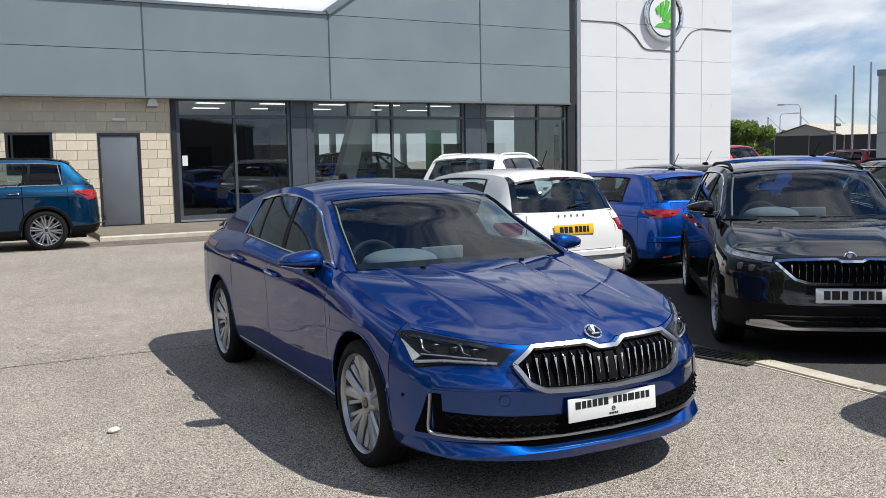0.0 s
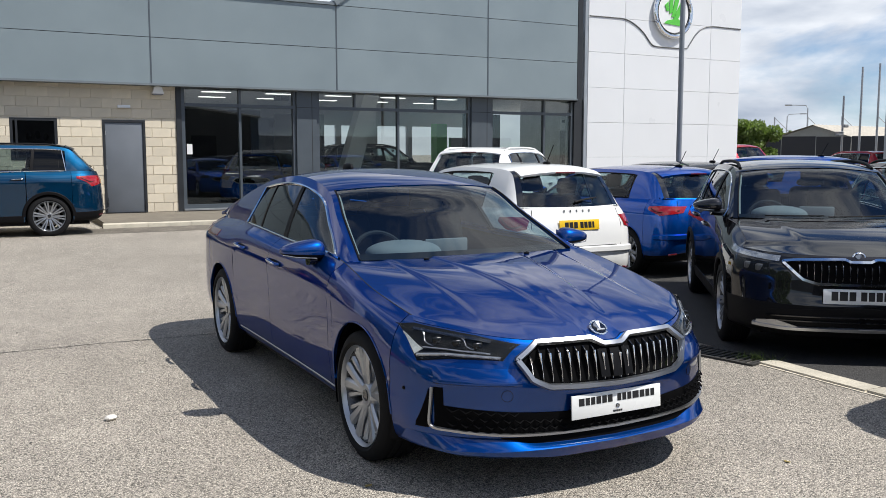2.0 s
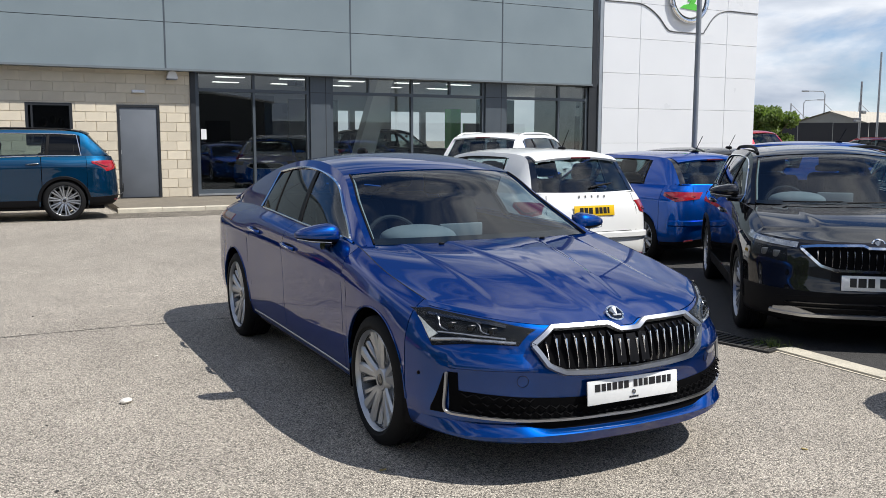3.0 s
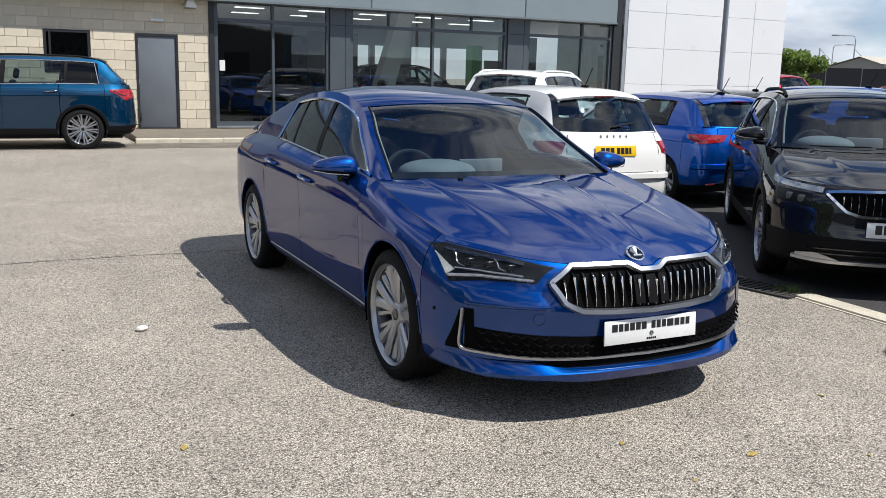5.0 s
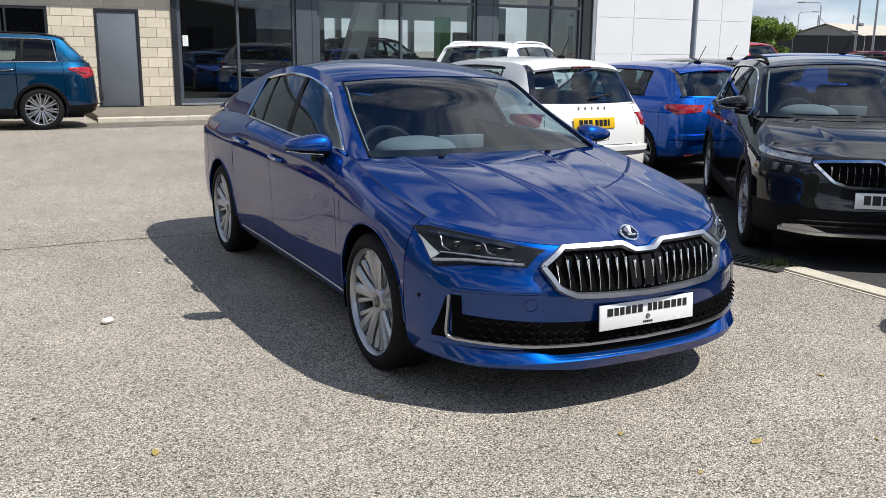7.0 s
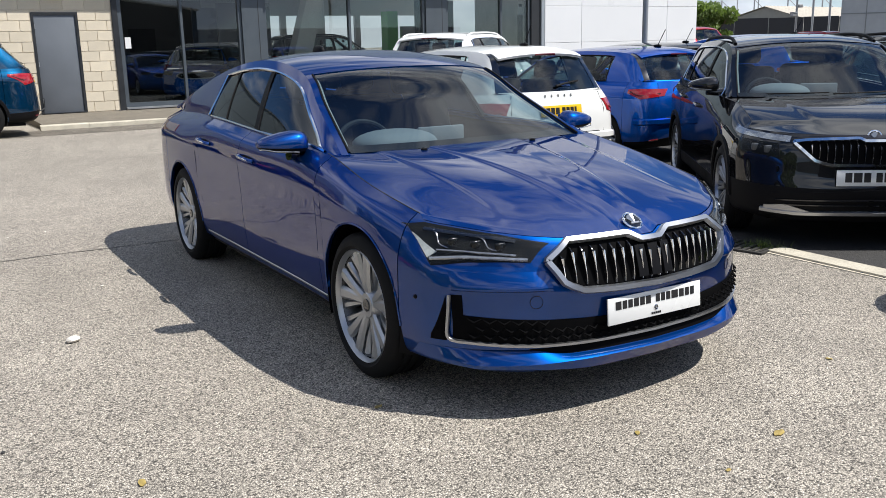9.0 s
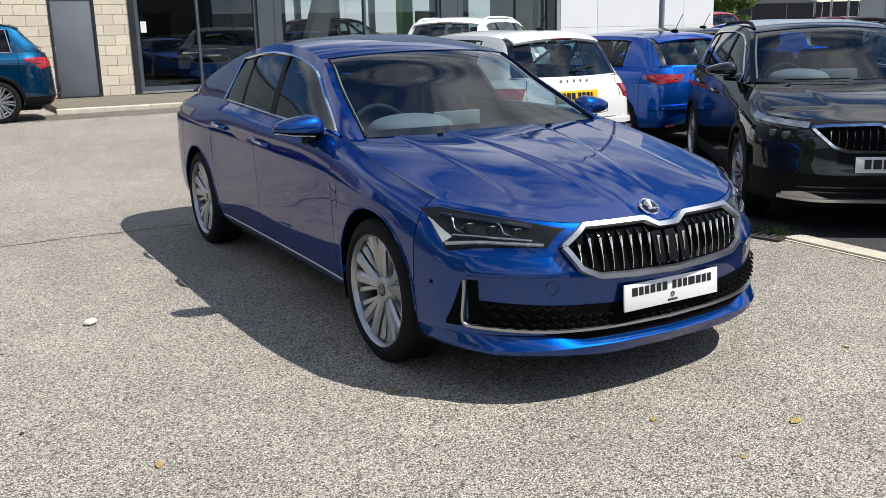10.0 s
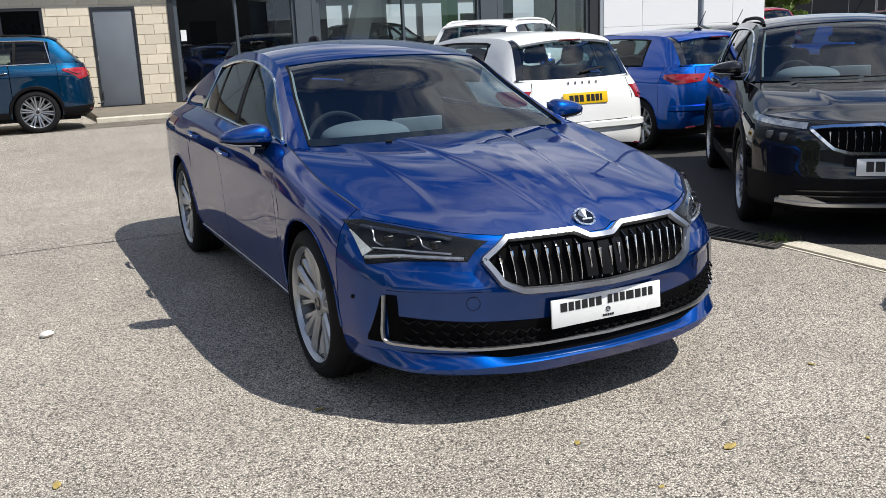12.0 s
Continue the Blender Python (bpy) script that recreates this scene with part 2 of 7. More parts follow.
M_INK = mat("plate_ink", (0.01, 0.01, 0.012), 0.5)
M_BLUE = paint("metallic_blue", (0.0003, 0.046, 0.228), metal=0.93, rough=0.44)
M_RACEBLUE = paint("bright_blue", (0.0012, 0.080, 0.40), metal=0.88, rough=0.44)
M_LAVA = paint("teal_blue", (0.002, 0.034, 0.080), metal=0.85, rough=0.42)
M_WHITECAR = paint("white_paint", (0.76, 0.76, 0.74), metal=0.0, rough=0.35, flake=0.0)
M_BLACKCAR = paint("black_paint", (0.013, 0.013, 0.015), metal=0.8, rough=0.42)
M_REDCAR = paint("red_paint", (0.35, 0.012, 0.02), metal=0.2, rough=0.3)
M_GREYCAR = paint("dark_grey_paint", (0.03, 0.033, 0.04), metal=0.6, rough=0.3)
M_GLASS = glass("car_glass", (0.62, 0.74, 0.76), ior=1.75)
M_GLASS_SIDE = glass("side_glass", (0.50, 0.58, 0.58), ior=1.45)
M_GLASS_DARK = glass("privacy_glass", (0.05, 0.05, 0.055), ior=1.42)
M_GLASS_LAMP = glass("lamp_glass", (0.88, 0.90, 0.92), ior=1.28)
M_GLASS_SHOP = glass("shop_glass", (0.72, 0.76, 0.75), ior=1.75)
M_LEAF = mat("tree_leaf", (0.12, 0.17, 0.045), 0.6, vary=0.35, vscale=1.2)
leaf_nt = M_LEAF.node_tree
leaf_tr, leaf_mix = leaf_nt.nodes.new("ShaderNodeBsdfTranslucent"), leaf_nt.nodes.new("ShaderNodeMixShader")
leaf_tr.inputs["Color"].default_value, leaf_mix.inputs[0].default_value = (0.22, 0.34, 0.05, 1), 0.38
leaf_nt.links.new(leaf_nt.nodes["Principled BSDF"].outputs[0], leaf_mix.inputs[1])
leaf_nt.links.new(leaf_tr.outputs[0], leaf_mix.inputs[2])
leaf_nt.links.new(leaf_mix.outputs[0], leaf_nt.nodes["Material Output"].inputs["Surface"])
M_BARK = mat("bark", (0.09, 0.07, 0.05), 0.9, vary=0.2, bump=0.01)
M_GRASS = mat("grass_blade", (0.12, 0.17, 0.035), 0.7, vary=0.3, vscale=9)
M_DRYLEAF = mat("dry_leaf", (0.34, 0.25, 0.07), 0.7, vary=0.3, vscale=30)
M_STONE = mat("pale_stone", (0.66, 0.62, 0.56), 0.85, vary=0.12, vscale=30)
M_IRON = mat("cast_iron", (0.05, 0.048, 0.045), 0.7, metal=0.4, vary=0.25, vscale=15)
M_FLOOR_IN = mat("showroom_floor", (0.26, 0.255, 0.25), 0.2, vary=0.06, vscale=1)
M_WALL_IN = mat("showroom_wall", (0.55, 0.55, 0.55), 0.85, vary=0.04)
M_WALL_DARK = mat("showroom_dark_wall", (0.055, 0.056, 0.06), 0.8, vary=0.05)
M_CEIL_IN = mat("showroom_ceiling", (0.72, 0.72, 0.72), 0.9, vary=0.04)
M_SCREEN = mat("poster_dark", (0.02, 0.04, 0.075), 0.3, vary=0.4, vscale=2.5)
M_SHED = mat("shed_sheet", (0.22, 0.225, 0.21), 0.7, vary=0.08)
M_SHEDROOF = mat("shed_roof", (0.47, 0.43, 0.36), 0.8, vary=0.1)
M_FENCE = mat("dark_fence", (0.02, 0.022, 0.027), 0.7, vary=0.15)
M_GABLE = mat("corrugated_grey", (0.30, 0.33, 0.36), 0.5, metal=0.2, vary=0.06)


# ---- mesh helpers ----
def from_grid(pts, closed_u=False):
    """Faces of a grid of points, rows by columns."""
    nu, nv = len(pts), len(pts[0])
    faces = []
    for i in range(nu if closed_u else nu - 1):
        k = (i + 1) % nu
        for j in range(nv - 1):
            faces.append((i * nv + j, i * nv + j + 1, k * nv + j + 1, k * nv + j))
    return [tuple(p) for row in pts for p in row], faces


def data_mesh(name, verts, faces, material, smooth=True):
    me = bpy.data.meshes.new(name)
    me.from_pydata([tuple(map(float, v)) for v in verts], [], faces)
    me.materials.append(material)
    if smooth:
        me.polygons.foreach_set("use_smooth", [True] * len(me.polygons))
        me.set_sharp_from_angle(angle=radians(38))
    me.update()
    return me


def part_data(name, verts, faces, material, parent=None, label="", smooth=True, m=None):
    ob = new(name, data_mesh(name, verts, faces, material, smooth))
    if parent is not None:
        ob.parent = parent
    if m is not None:
        ob.matrix_basis = m
    if label:
        ob["label"] = label
    return ob


def part(name, bm, material, parent=None, label="", smooth=True, m=None):
    me = bpy.data.meshes.new(name)
    bm.to_mesh(me)
    bm.free()
    me.materials.append(material)
    if smooth:
        me.polygons.foreach_set("use_smooth", [True] * len(me.polygons))
        me.set_sharp_from_angle(angle=radians(35))
    ob = new(name, me)
    if parent is not None:
        ob.parent = parent
    if m is not None:
        ob.matrix_basis = m
    if label:
        ob["label"] = label
    return ob


def box_bm(x0, x1, y0, y1, z0, z1, bevel=0.0, bm=None, seg=2):
    own = bm is None
    b = bmesh.new()
    bmesh.ops.create_cube(b, size=1.0)
    for v in b.verts:
        v.co = Vector((x0 + (v.co.x + 0.5) * (x1 - x0), y0 + (v.co.y + 0.5) * (y1 - y0), z0 + (v.co.z + 0.5) * (z1 - z0)))
    if bevel:
        bmesh.ops.bevel(b, geom=list(b.edges), offset=bevel, segments=seg, affect="EDGES", profile=0.5)
    if own:
        return b
    join_bm(bm, b)
    return bm


def join_bm(bm, b, m=None):
    if m is not None:
        b.transform(m)
    tmp = bpy.data.meshes.new("tmp")
    b.to_mesh(tmp)
    b.free()
    bm.from_mesh(tmp)
    bpy.data.meshes.remove(tmp)


def tube(path, radius, sides=8, closed=False, flat=1.0):
    """A round bar along a line of points. Returns verts and faces."""
    P = [Vector(p) for p in path]
    n = len(P)
    rows = []
    for i, p in enumerate(P):
        a, b = P[(i - 1) % n] if closed or i else P[i], P[(i + 1) % n] if closed or i < n - 1 else P[i]
        d = (b - a).normalized() if (b - a).length > 1e-9 else Vector((0, 0, 1))
        up = Vector((0, 0, 1)) if abs(d.z) < 0.9 else Vector((0, 1, 0))
        s = d.cross(up).normalized()
        u = s.cross(d).normalized()
        r = radius[i] if isinstance(radius, (list, tuple)) else radius
        rows.append([p + r * (math.cos(2 * math.pi * k / sides) * s * flat + math.sin(2 * math.pi * k / sides) * u) for k in range(sides)])
    verts = [tuple(v) for row in rows for v in row]
    faces = []
    for i in range(n if closed else n - 1):
        j = (i + 1) % n
        for k in range(sides):
            l = (k + 1) % sides
            faces.append((i * sides + k, i * sides + l, j * sides + l, j * sides + k))
    if not closed:
        faces.append(tuple(range(sides))[::-1])
        faces.append(tuple((n - 1) * sides + k for k in range(sides)))
    return verts, faces


def merge(*lists):
    verts, faces = [], []
    for v, f in lists:
        o = len(verts)
        verts += list(v)
        faces += [tuple(i + o for i in t) for t in f]
    return verts, faces


def revolve(profile, sides=48, axis="x"):
    """A profile of (along, radius) turned round the x axis."""
    rows = [[(a, r * math.cos(2 * math.pi * k / sides), r * math.sin(2 * math.pi * k / sides)) for a, r in profile] for k in range(sides)]
    return from_grid(rows, closed_u=True)


def prism(outline, a, b, axis="y"):
    """An outline in two coordinates, drawn from a to b along an axis. For y the outline is (x, z); for x (y, z); for z (x, y)."""
    def at(p, d):
        return {"y": (p[0], d, p[1]), "x": (d, p[0], p[1]), "z": (p[0], p[1], d)}[axis]
    n = len(outline)
    verts = [at(p, a) for p in outline] + [at(p, b) for p in outline]
    faces = [tuple(range(n)), tuple(range(2 * n - 1, n - 1, -1))] + [(i, i + n, (i + 1) % n + n, (i + 1) % n) for i in range(n)]
    return verts, faces


def box_data(x0, x1, y0, y1, z0, z1):
    return prism([(x0, z0), (x1, z0), (x1, z1), (x0, z1)], y0, y1)


def pchip(xs, ys):
    xs, ys = np.array(xs, float), np.array(ys, float)
    h, d = np.diff(xs), np.diff(ys) / np.diff(xs)
    m = np.zeros_like(ys)
    m[0], m[-1] = d[0], d[-1]
    for i in range(1, len(xs) - 1):
        if d[i - 1] * d[i] > 0:
            m[i] = 2 * d[i - 1] * d[i] / (d[i - 1] + d[i])
    def f(x):
        x = np.clip(np.asarray(x, float), xs[0], xs[-1])
        i = np.clip(np.searchsorted(xs, x, side="right") - 1, 0, len(xs) - 2)
        t = (x - xs[i]) / h[i]
        return (ys[i] * (1 + 2 * t) * (1 - t) ** 2 + h[i] * m[i] * t * (1 - t) ** 2 + ys[i + 1] * t * t * (3 - 2 * t) + h[i] * m[i + 1] * t * t * (t - 1))
    return f


def spline(xs, ys):
    """Catmull-Rom through the points."""
    xs, ys = np.array(xs, float), np.array(ys, float)
    m = np.gradient(ys, xs)
    h = np.diff(xs)
    def f(x):
        x = np.clip(np.asarray(x, float), xs[0], xs[-1])
        i = np.clip(np.searchsorted(xs, x, side="right") - 1, 0, len(xs) - 2)
        t = (x - xs[i]) / h[i]
        return (ys[i] * (1 + 2 * t) * (1 - t) ** 2 + h[i] * m[i] * t * (1 - t) ** 2 + ys[i + 1] * t * t * (3 - 2 * t) + h[i] * m[i + 1] * t * t * (t - 1))
    return f


def superellipsoid(cx, cy, cz, ax, ay, az, n=2.6, seg=20, rings=12):
    rows = []
    for i in range(seg):
        a = 2 * math.pi * i / seg
        row = []
        for j in range(rings + 1):
            b = -math.pi / 2 + math.pi * j / rings
            f = lambda c: math.copysign(abs(c) ** (2 / n), c)
            row.append((cx + ax * f(math.cos(b)) * f(math.cos(a)), cy + ay * f(math.cos(b)) * f(math.sin(a)), cz + az * f(math.sin(b))))
        rows.append(row)
    return from_grid(rows, closed_u=True)


def smooth_line(pts, n=8, closed=False):
    """A line through the points with rounded corners."""
    P = [np.array(p, float) for p in pts]
    out = []
    m = len(P)
    for i in range(m if closed else m - 1):
        p0, p1, p2, p3 = (P[(i - 1) % m] if closed or i else P[i]), P[i], P[(i + 1) % m], (P[(i + 2) % m] if closed or i < m - 2 else P[i + 1])
        for k in range(n):
            t = k / n
            out.append(tuple(0.5 * (2 * p1 + (p2 - p0) * t + (2 * p0 - 5 * p1 + 4 * p2 - p3) * t * t + (3 * p1 - p0 - 3 * p2 + p3) * t ** 3)))
    if not closed:
        out.append(tuple(P[-1]))
    return out


# ---- ground and building ----
def structure(ob, label="", category=""):
    return tagged(ob, label, category, kind="structure")


def plane_grid(x0, x1, y0, y1, z):
    return [(x0, y0, z), (x1, y0, z), (x1, y1, z), (x0, y1, z)], [(0, 1, 2, 3)]


v, f = plane_grid(-900, 900, -900, 900, 0.0)
structure(part_data("ground", v, f, M_TARMAC, smooth=False), "pale grey worn tarmac car park with coarse chippings", "ground")
# bays of darker tarmac; part of the darkness is car shadow in the colour
v, f = plane_grid(5.26, 14.5, -6.0, 17.5, 0.004)
structure(part_data("parking_bays", v, f, M_TARMAC_DARK, smooth=False), "darker tarmac of the parking bays, car shadow in its colour", "ground")

# The building's own axes: u along the front, depth back from it.
B = pose(0, 22.134, 0, 0, 0, 0.8)


def built(name, data, material, parent=None, label="", smooth=False):
    ob = part_data(name, *data, material, parent, label, smooth)
    if parent is None:
        ob.matrix_basis = B
    return ob


# pavement and kerb
pave = structure(built("pavement", prism([(-0.35, 0.0), (-2.35, 0.0), (-2.35, 0.095), (0.45, 0.17), (0.45, 0.0)], 2.35, 26.0, "x"), M_PAVE), "narrow tarmac pavement along the building", "pavement")
kerb = structure(built("kerb", box_data(2.30, 26.0, -2.47, -2.36, 0.0, 0.07), M_MORTAR), "pale concrete kerb with a worn edge", "kerb")
kv, kf = prism([(-0.135, 0.0), (0.0, 0.0), (0.0, 0.102), (-0.105, 0.100), (-0.128, 0.082)], 0.004, 0.908, "x")
kerb_mesh = data_mesh("kerb_stone", kv, kf, M_KERB, False)
for i in range(26):
    k = new("kerb_stone", kerb_mesh)
    k.parent = kerb
    k.matrix_basis = pose(2.28 + 0.912 * i, -2.352 + random.uniform(-0.006, 0.006), random.uniform(-0.006, 0.004), 0, random.uniform(-0.25, 0.25), random.uniform(-0.25, 0.25))

# gutter strip before the kerb, coloured darker for dirt and shading, and a joint across the tarmac
gv, gf = plane_grid(-6.0, 26.0, -3.75, -2.48, 0.004)
structure(built("gutter_strip", (gv, gf), M_GUTTER), "stained tarmac along the kerb, darkened for gutter shading too", "ground")
rows = [[(x, 7.72 + 0.02 * math.sin(2.3 * x) + 0.008 * math.sin(9.1 * x) - w, 0.003), (x, 7.72 + 0.02 * math.sin(2.3 * x) + 0.008 * math.sin(9.1 * x) + w, 0.003)] for x, w in ((-3.0 + 0.1 * k, 0.004 + 0.004 * abs(math.sin(3.7 * k))) for k in range(49))]
structure(part_data("tarmac_joint", *from_grid(rows), M_TARMAC_DARK, smooth=False), "thin dark joint across the worn tarmac", "ground")

# flush edging by the parking bays
edging = structure(part_data("edging", *box_data(5.10, 5.24, 1.0, 4.70, -0.02, 0.006), M_MORTAR, smooth=False), "pale flush concrete edging strip", "kerb")
ev, ef = box_data(0.0, 0.165, 0.006, 0.90, 0.0, 0.014)
edge_mesh = data_mesh("edging_stone", ev, ef, M_KERB, False)
for i in range(4):
    k = new("edging_stone", edge_mesh)
    k.parent = edging
    k.matrix_basis = pose(5.09 + 0.03 * (i < 3), 3.79 - 0.91 * i, 0.004 + random.uniform(0, 0.004), 0, 0, random.uniform(-0.6, 0.6))


def block_wall():
    """The buff block wall with its door and small window, block by block."""
    root = structure(built("wall_front", ([], []), M_MORTAR), "buff concrete block wall in running bond", "wall")
    for u0, u1, z0, z1 in ((-9.0, 0.73, 0.1, 3.3), (0.73, 1.71, 2.37, 3.3), (0.73, 1.71, 0.1, 1.42), (1.71, 2.68, 0.1, 3.3), (2.68, 3.64, 2.355, 3.3), (3.64, 4.37, 0.1, 3.3)):
        built("wall_core", box_data(u0, u1, 0.012, 0.22, z0, z1), M_MORTAR, root)
    meshes = {}
    openings = ((0.73, 1.71, 1.42, 2.37), (2.68, 3.64, 0.1, 2.355))
    L, H, g = 0.45, 0.2235, 0.010
    for row in range(14):
        z0, z1 = 0.17 + H * row, 0.17 + H * (row + 1) - g
        u = -1.6 + (0.5 * L if row % 2 else 0)
        while u < 4.37:
            a, b = u, min(u + L - g, 4.365)
            u += L
            cuts = [(a, b)]
            for o in openings:
                if z1 > o[2] + 0.02 and z0 < o[3] - 0.02:
                    nxt = []
                    for p, q in cuts:
                        if p < o[0]:
                            nxt.append((p, min(q, o[0])))
                        if q > o[1]:
                            nxt.append((max(p, o[1]), q))
                    cuts = nxt
            for p, q in cuts:
                if q - p < 0.03:
                    continue
                key = round(q - p, 2)
                if key not in meshes:
                    w = q - p
                    c = 0.004
                    verts = [(0, 0.014, 0), (w, 0.014, 0), (w, 0.014, H - g), (0, 0.014, H - g), (c, 0, c), (w - c, 0, c), (w - c, 0, H - g - c), (c, 0, H - g - c)]
                    faces = [(4, 5, 6, 7), (0, 1, 5, 4), (1, 2, 6, 5), (2, 3, 7, 6), (3, 0, 4, 7)]
                    meshes[key] = data_mesh("block", verts, faces, M_BLOCK, False)
                ob = new("block", meshes[key])
                ob.parent = root
                ob.matrix_basis = pose(p, random.uniform(-0.0015, 0.0015), z0)
    return root


def steel_door():
    d = structure(built("door_1", merge(box_data(2.68, 2.735, -0.01, 0.10, 0.17, 2.355), box_data(3.585, 3.64, -0.01, 0.10, 0.17, 2.355), box_data(2.735, 3.585, -0.01, 0.10, 2.30, 2.355)), M_FRAME_DARK), "closed grey steel service door in a dark frame", "door")
    part("door_leaf", box_bm(2.738, 3.582, 0.015, 0.06, 0.185, 2.297, 0.004), M_DOOR, d, "plain grey steel leaf")
    part("threshold", box_bm(2.70, 3.62, -0.03, 0.06, 0.165, 0.185, 0.003), M_FRAME_DARK, d)
    for z in (0.45, 1.25, 2.05):
        v, f = tube([(2.742, 0.006, z - 0.05), (2.742, 0.006, z + 0.05)], 0.012, 8)
        part_data("hinge", v, f, M_GALV, d)
    v, f = merge(tube([(2.75, -0.03, 0.30), (2.75, -0.03, 0.52)], 0.010, 8), tube([(2.60, -0.05, 0.27), (2.66, -0.06, 0.25), (2.75, -0.03, 0.31)], 0.014, 8))
    part_data("door_stay", v, f, M_FRAME_DARK, d)


def small_window():
    w = structure(built("window_1", merge(box_data(0.73, 0.79, 0.0, 0.10, 1.42, 2.37), box_data(1.65, 1.71, 0.0, 0.10, 1.42, 2.37), box_data(0.79, 1.65, 0.0, 0.10, 2.31, 2.37), box_data(0.79, 1.65, 0.0, 0.10, 1.42, 1.48), box_data(0.84, 0.885, -0.02, 0.08, 1.48, 2.31)), M_FRAME_DARK), "small dark window in a black frame", "window")
    built("pane", box_data(0.885, 1.65, 0.05, 0.058, 1.48, 2.31), M_GLASS_SHOP, w)
    built("dark_room", merge(box_data(0.4, 2.0, 1.6, 1.65, 1.0, 2.8), box_data(0.4, 2.0, 0.23, 1.6, 2.75, 2.8), box_data(0.4, 0.45, 0.23, 1.6, 1.0, 2.8), box_data(1.95, 2.0, 0.23, 1.6, 1.0, 2.8), box_data(0.4, 2.0, 0.23, 1.6, 0.98, 1.0)), M_WALL_DARK, w)
    lists = [superellipsoid(1.15 + 0.18 * i, 0.55, 1.95 + 0.05 * (i % 2), 0.07, 0.07, 0.10, 2, 10, 8) for i in range(3)]
    built("hanging_lamps", merge(*lists), M_BLACK, w, smooth=True)


block_wall()
steel_door()
small_window()
lampb = tagged(built("bulkhead_lamp", prism([(3.80, 2.98), (4.07, 2.98), (4.02, 3.13), (3.96, 3.16), (3.91, 3.16), (3.85, 3.13)], -0.20, 0.0), M_WHITE), "pale floodlight housing on the block wall", "wall light")
built("lens", prism([(3.83, 2.955), (4.04, 2.955), (4.06, 2.98), (3.81, 2.98)], -0.19, -0.01), M_DASH_GREY, lampb)
sg = tagged(part("emergency_light", box_bm(3.02, 3.31, -0.08, 0.0, 2.63, 2.70, 0.012), M_WHITE, m=B), "white strip emergency light above the door", "wall light")
part("diffuser", box_bm(3.03, 3.30, -0.09, -0.07, 2.635, 2.672, 0.008), M_PLATE_W, sg)


def glazing(name, u0, u1, mullions, label, top_extra=()):
    """A shop window: outer frame, transom, mullions and panes."""
    zt, zb, tr = 3.20, 0.19, 2.755
    g = structure(built(name, merge(box_data(u0, u0 + 0.08, 0.0, 0.12, zb, zt), box_data(u1 - 0.08, u1, 0.0, 0.12, zb, zt), box_data(u0 + 0.08, u1 - 0.08, 0.0, 0.12, zb, zb + 0.13), box_data(u0 + 0.08, u1 - 0.08, 0.0, 0.12, zt - 0.05, zt)), M_FRAME), label, "window")
    built("transom", box_data(u0 + 0.08, u1 - 0.08, -0.012, 0.11, tr - 0.045, tr + 0.035), M_FRAME, g)
    built("window_sill", box_data(u0, u1, -0.07, 0.0, zb - 0.01, zb + 0.03), M_GALV, g)
    edges = [u0 + 0.08, *mullions, u1 - 0.08]
    for m in mullions:
        built("mullion", box_data(m - 0.03, m + 0.03, -0.006, 0.115, zb + 0.13, tr - 0.045), M_FRAME, g)
        built("mullion", box_data(m - 0.03, m + 0.03, -0.006, 0.115, tr + 0.035, zt - 0.05), M_FRAME, g)
    for m in top_extra:
        built("mullion", box_data(m - 0.02, m + 0.02, 0.0, 0.11, tr + 0.035, zt - 0.05), M_FRAME, g)
    for a, b in zip(edges, edges[1:]):
        for c, d in ((zb + 0.13, tr - 0.045), (tr + 0.035, zt - 0.05)):
            p = built("pane", box_data(a + 0.02, b - 0.02, 0.055, 0.063, c, d), M_GLASS_SHOP, g)
            p.visible_shadow = False
    return g


glazing("window_2", 4.50, 7.40, [5.94], "tall shop window with anthracite frame")
glazing("window_3", 7.96, 12.62, [10.33], "wide showroom window with anthracite frame", (9.05, 11.5))
glazing("window_4", 13.28, 16.24, [15.18], "showroom window beside the white tower")
structure(built("jamb", merge(box_data(4.37, 4.495, -0.03, 0.2, 0.15, 3.2)), M_FRAME_DARK), "black window jamb", "trim")
for n, (a, b) in enumerate(((7.405, 7.955), (12.625, 13.275), (16.245, 16.62))):
    c = structure(built("facade_column", box_data(a, b, -0.05, 0.3, 0.15, 3.2), M_FRAME if n < 2 else M_FRAME_DARK), "flat anthracite column cover between shop windows", "column")
    if n < 2:
        built("cover_joint", box_data(b - 0.14, b - 0.125, -0.054, -0.049, 0.16, 3.19), M_JOINT, c)
        built("cover_joint", box_data(a, b, -0.054, -0.049, 2.74, 2.755), M_JOINT, c)


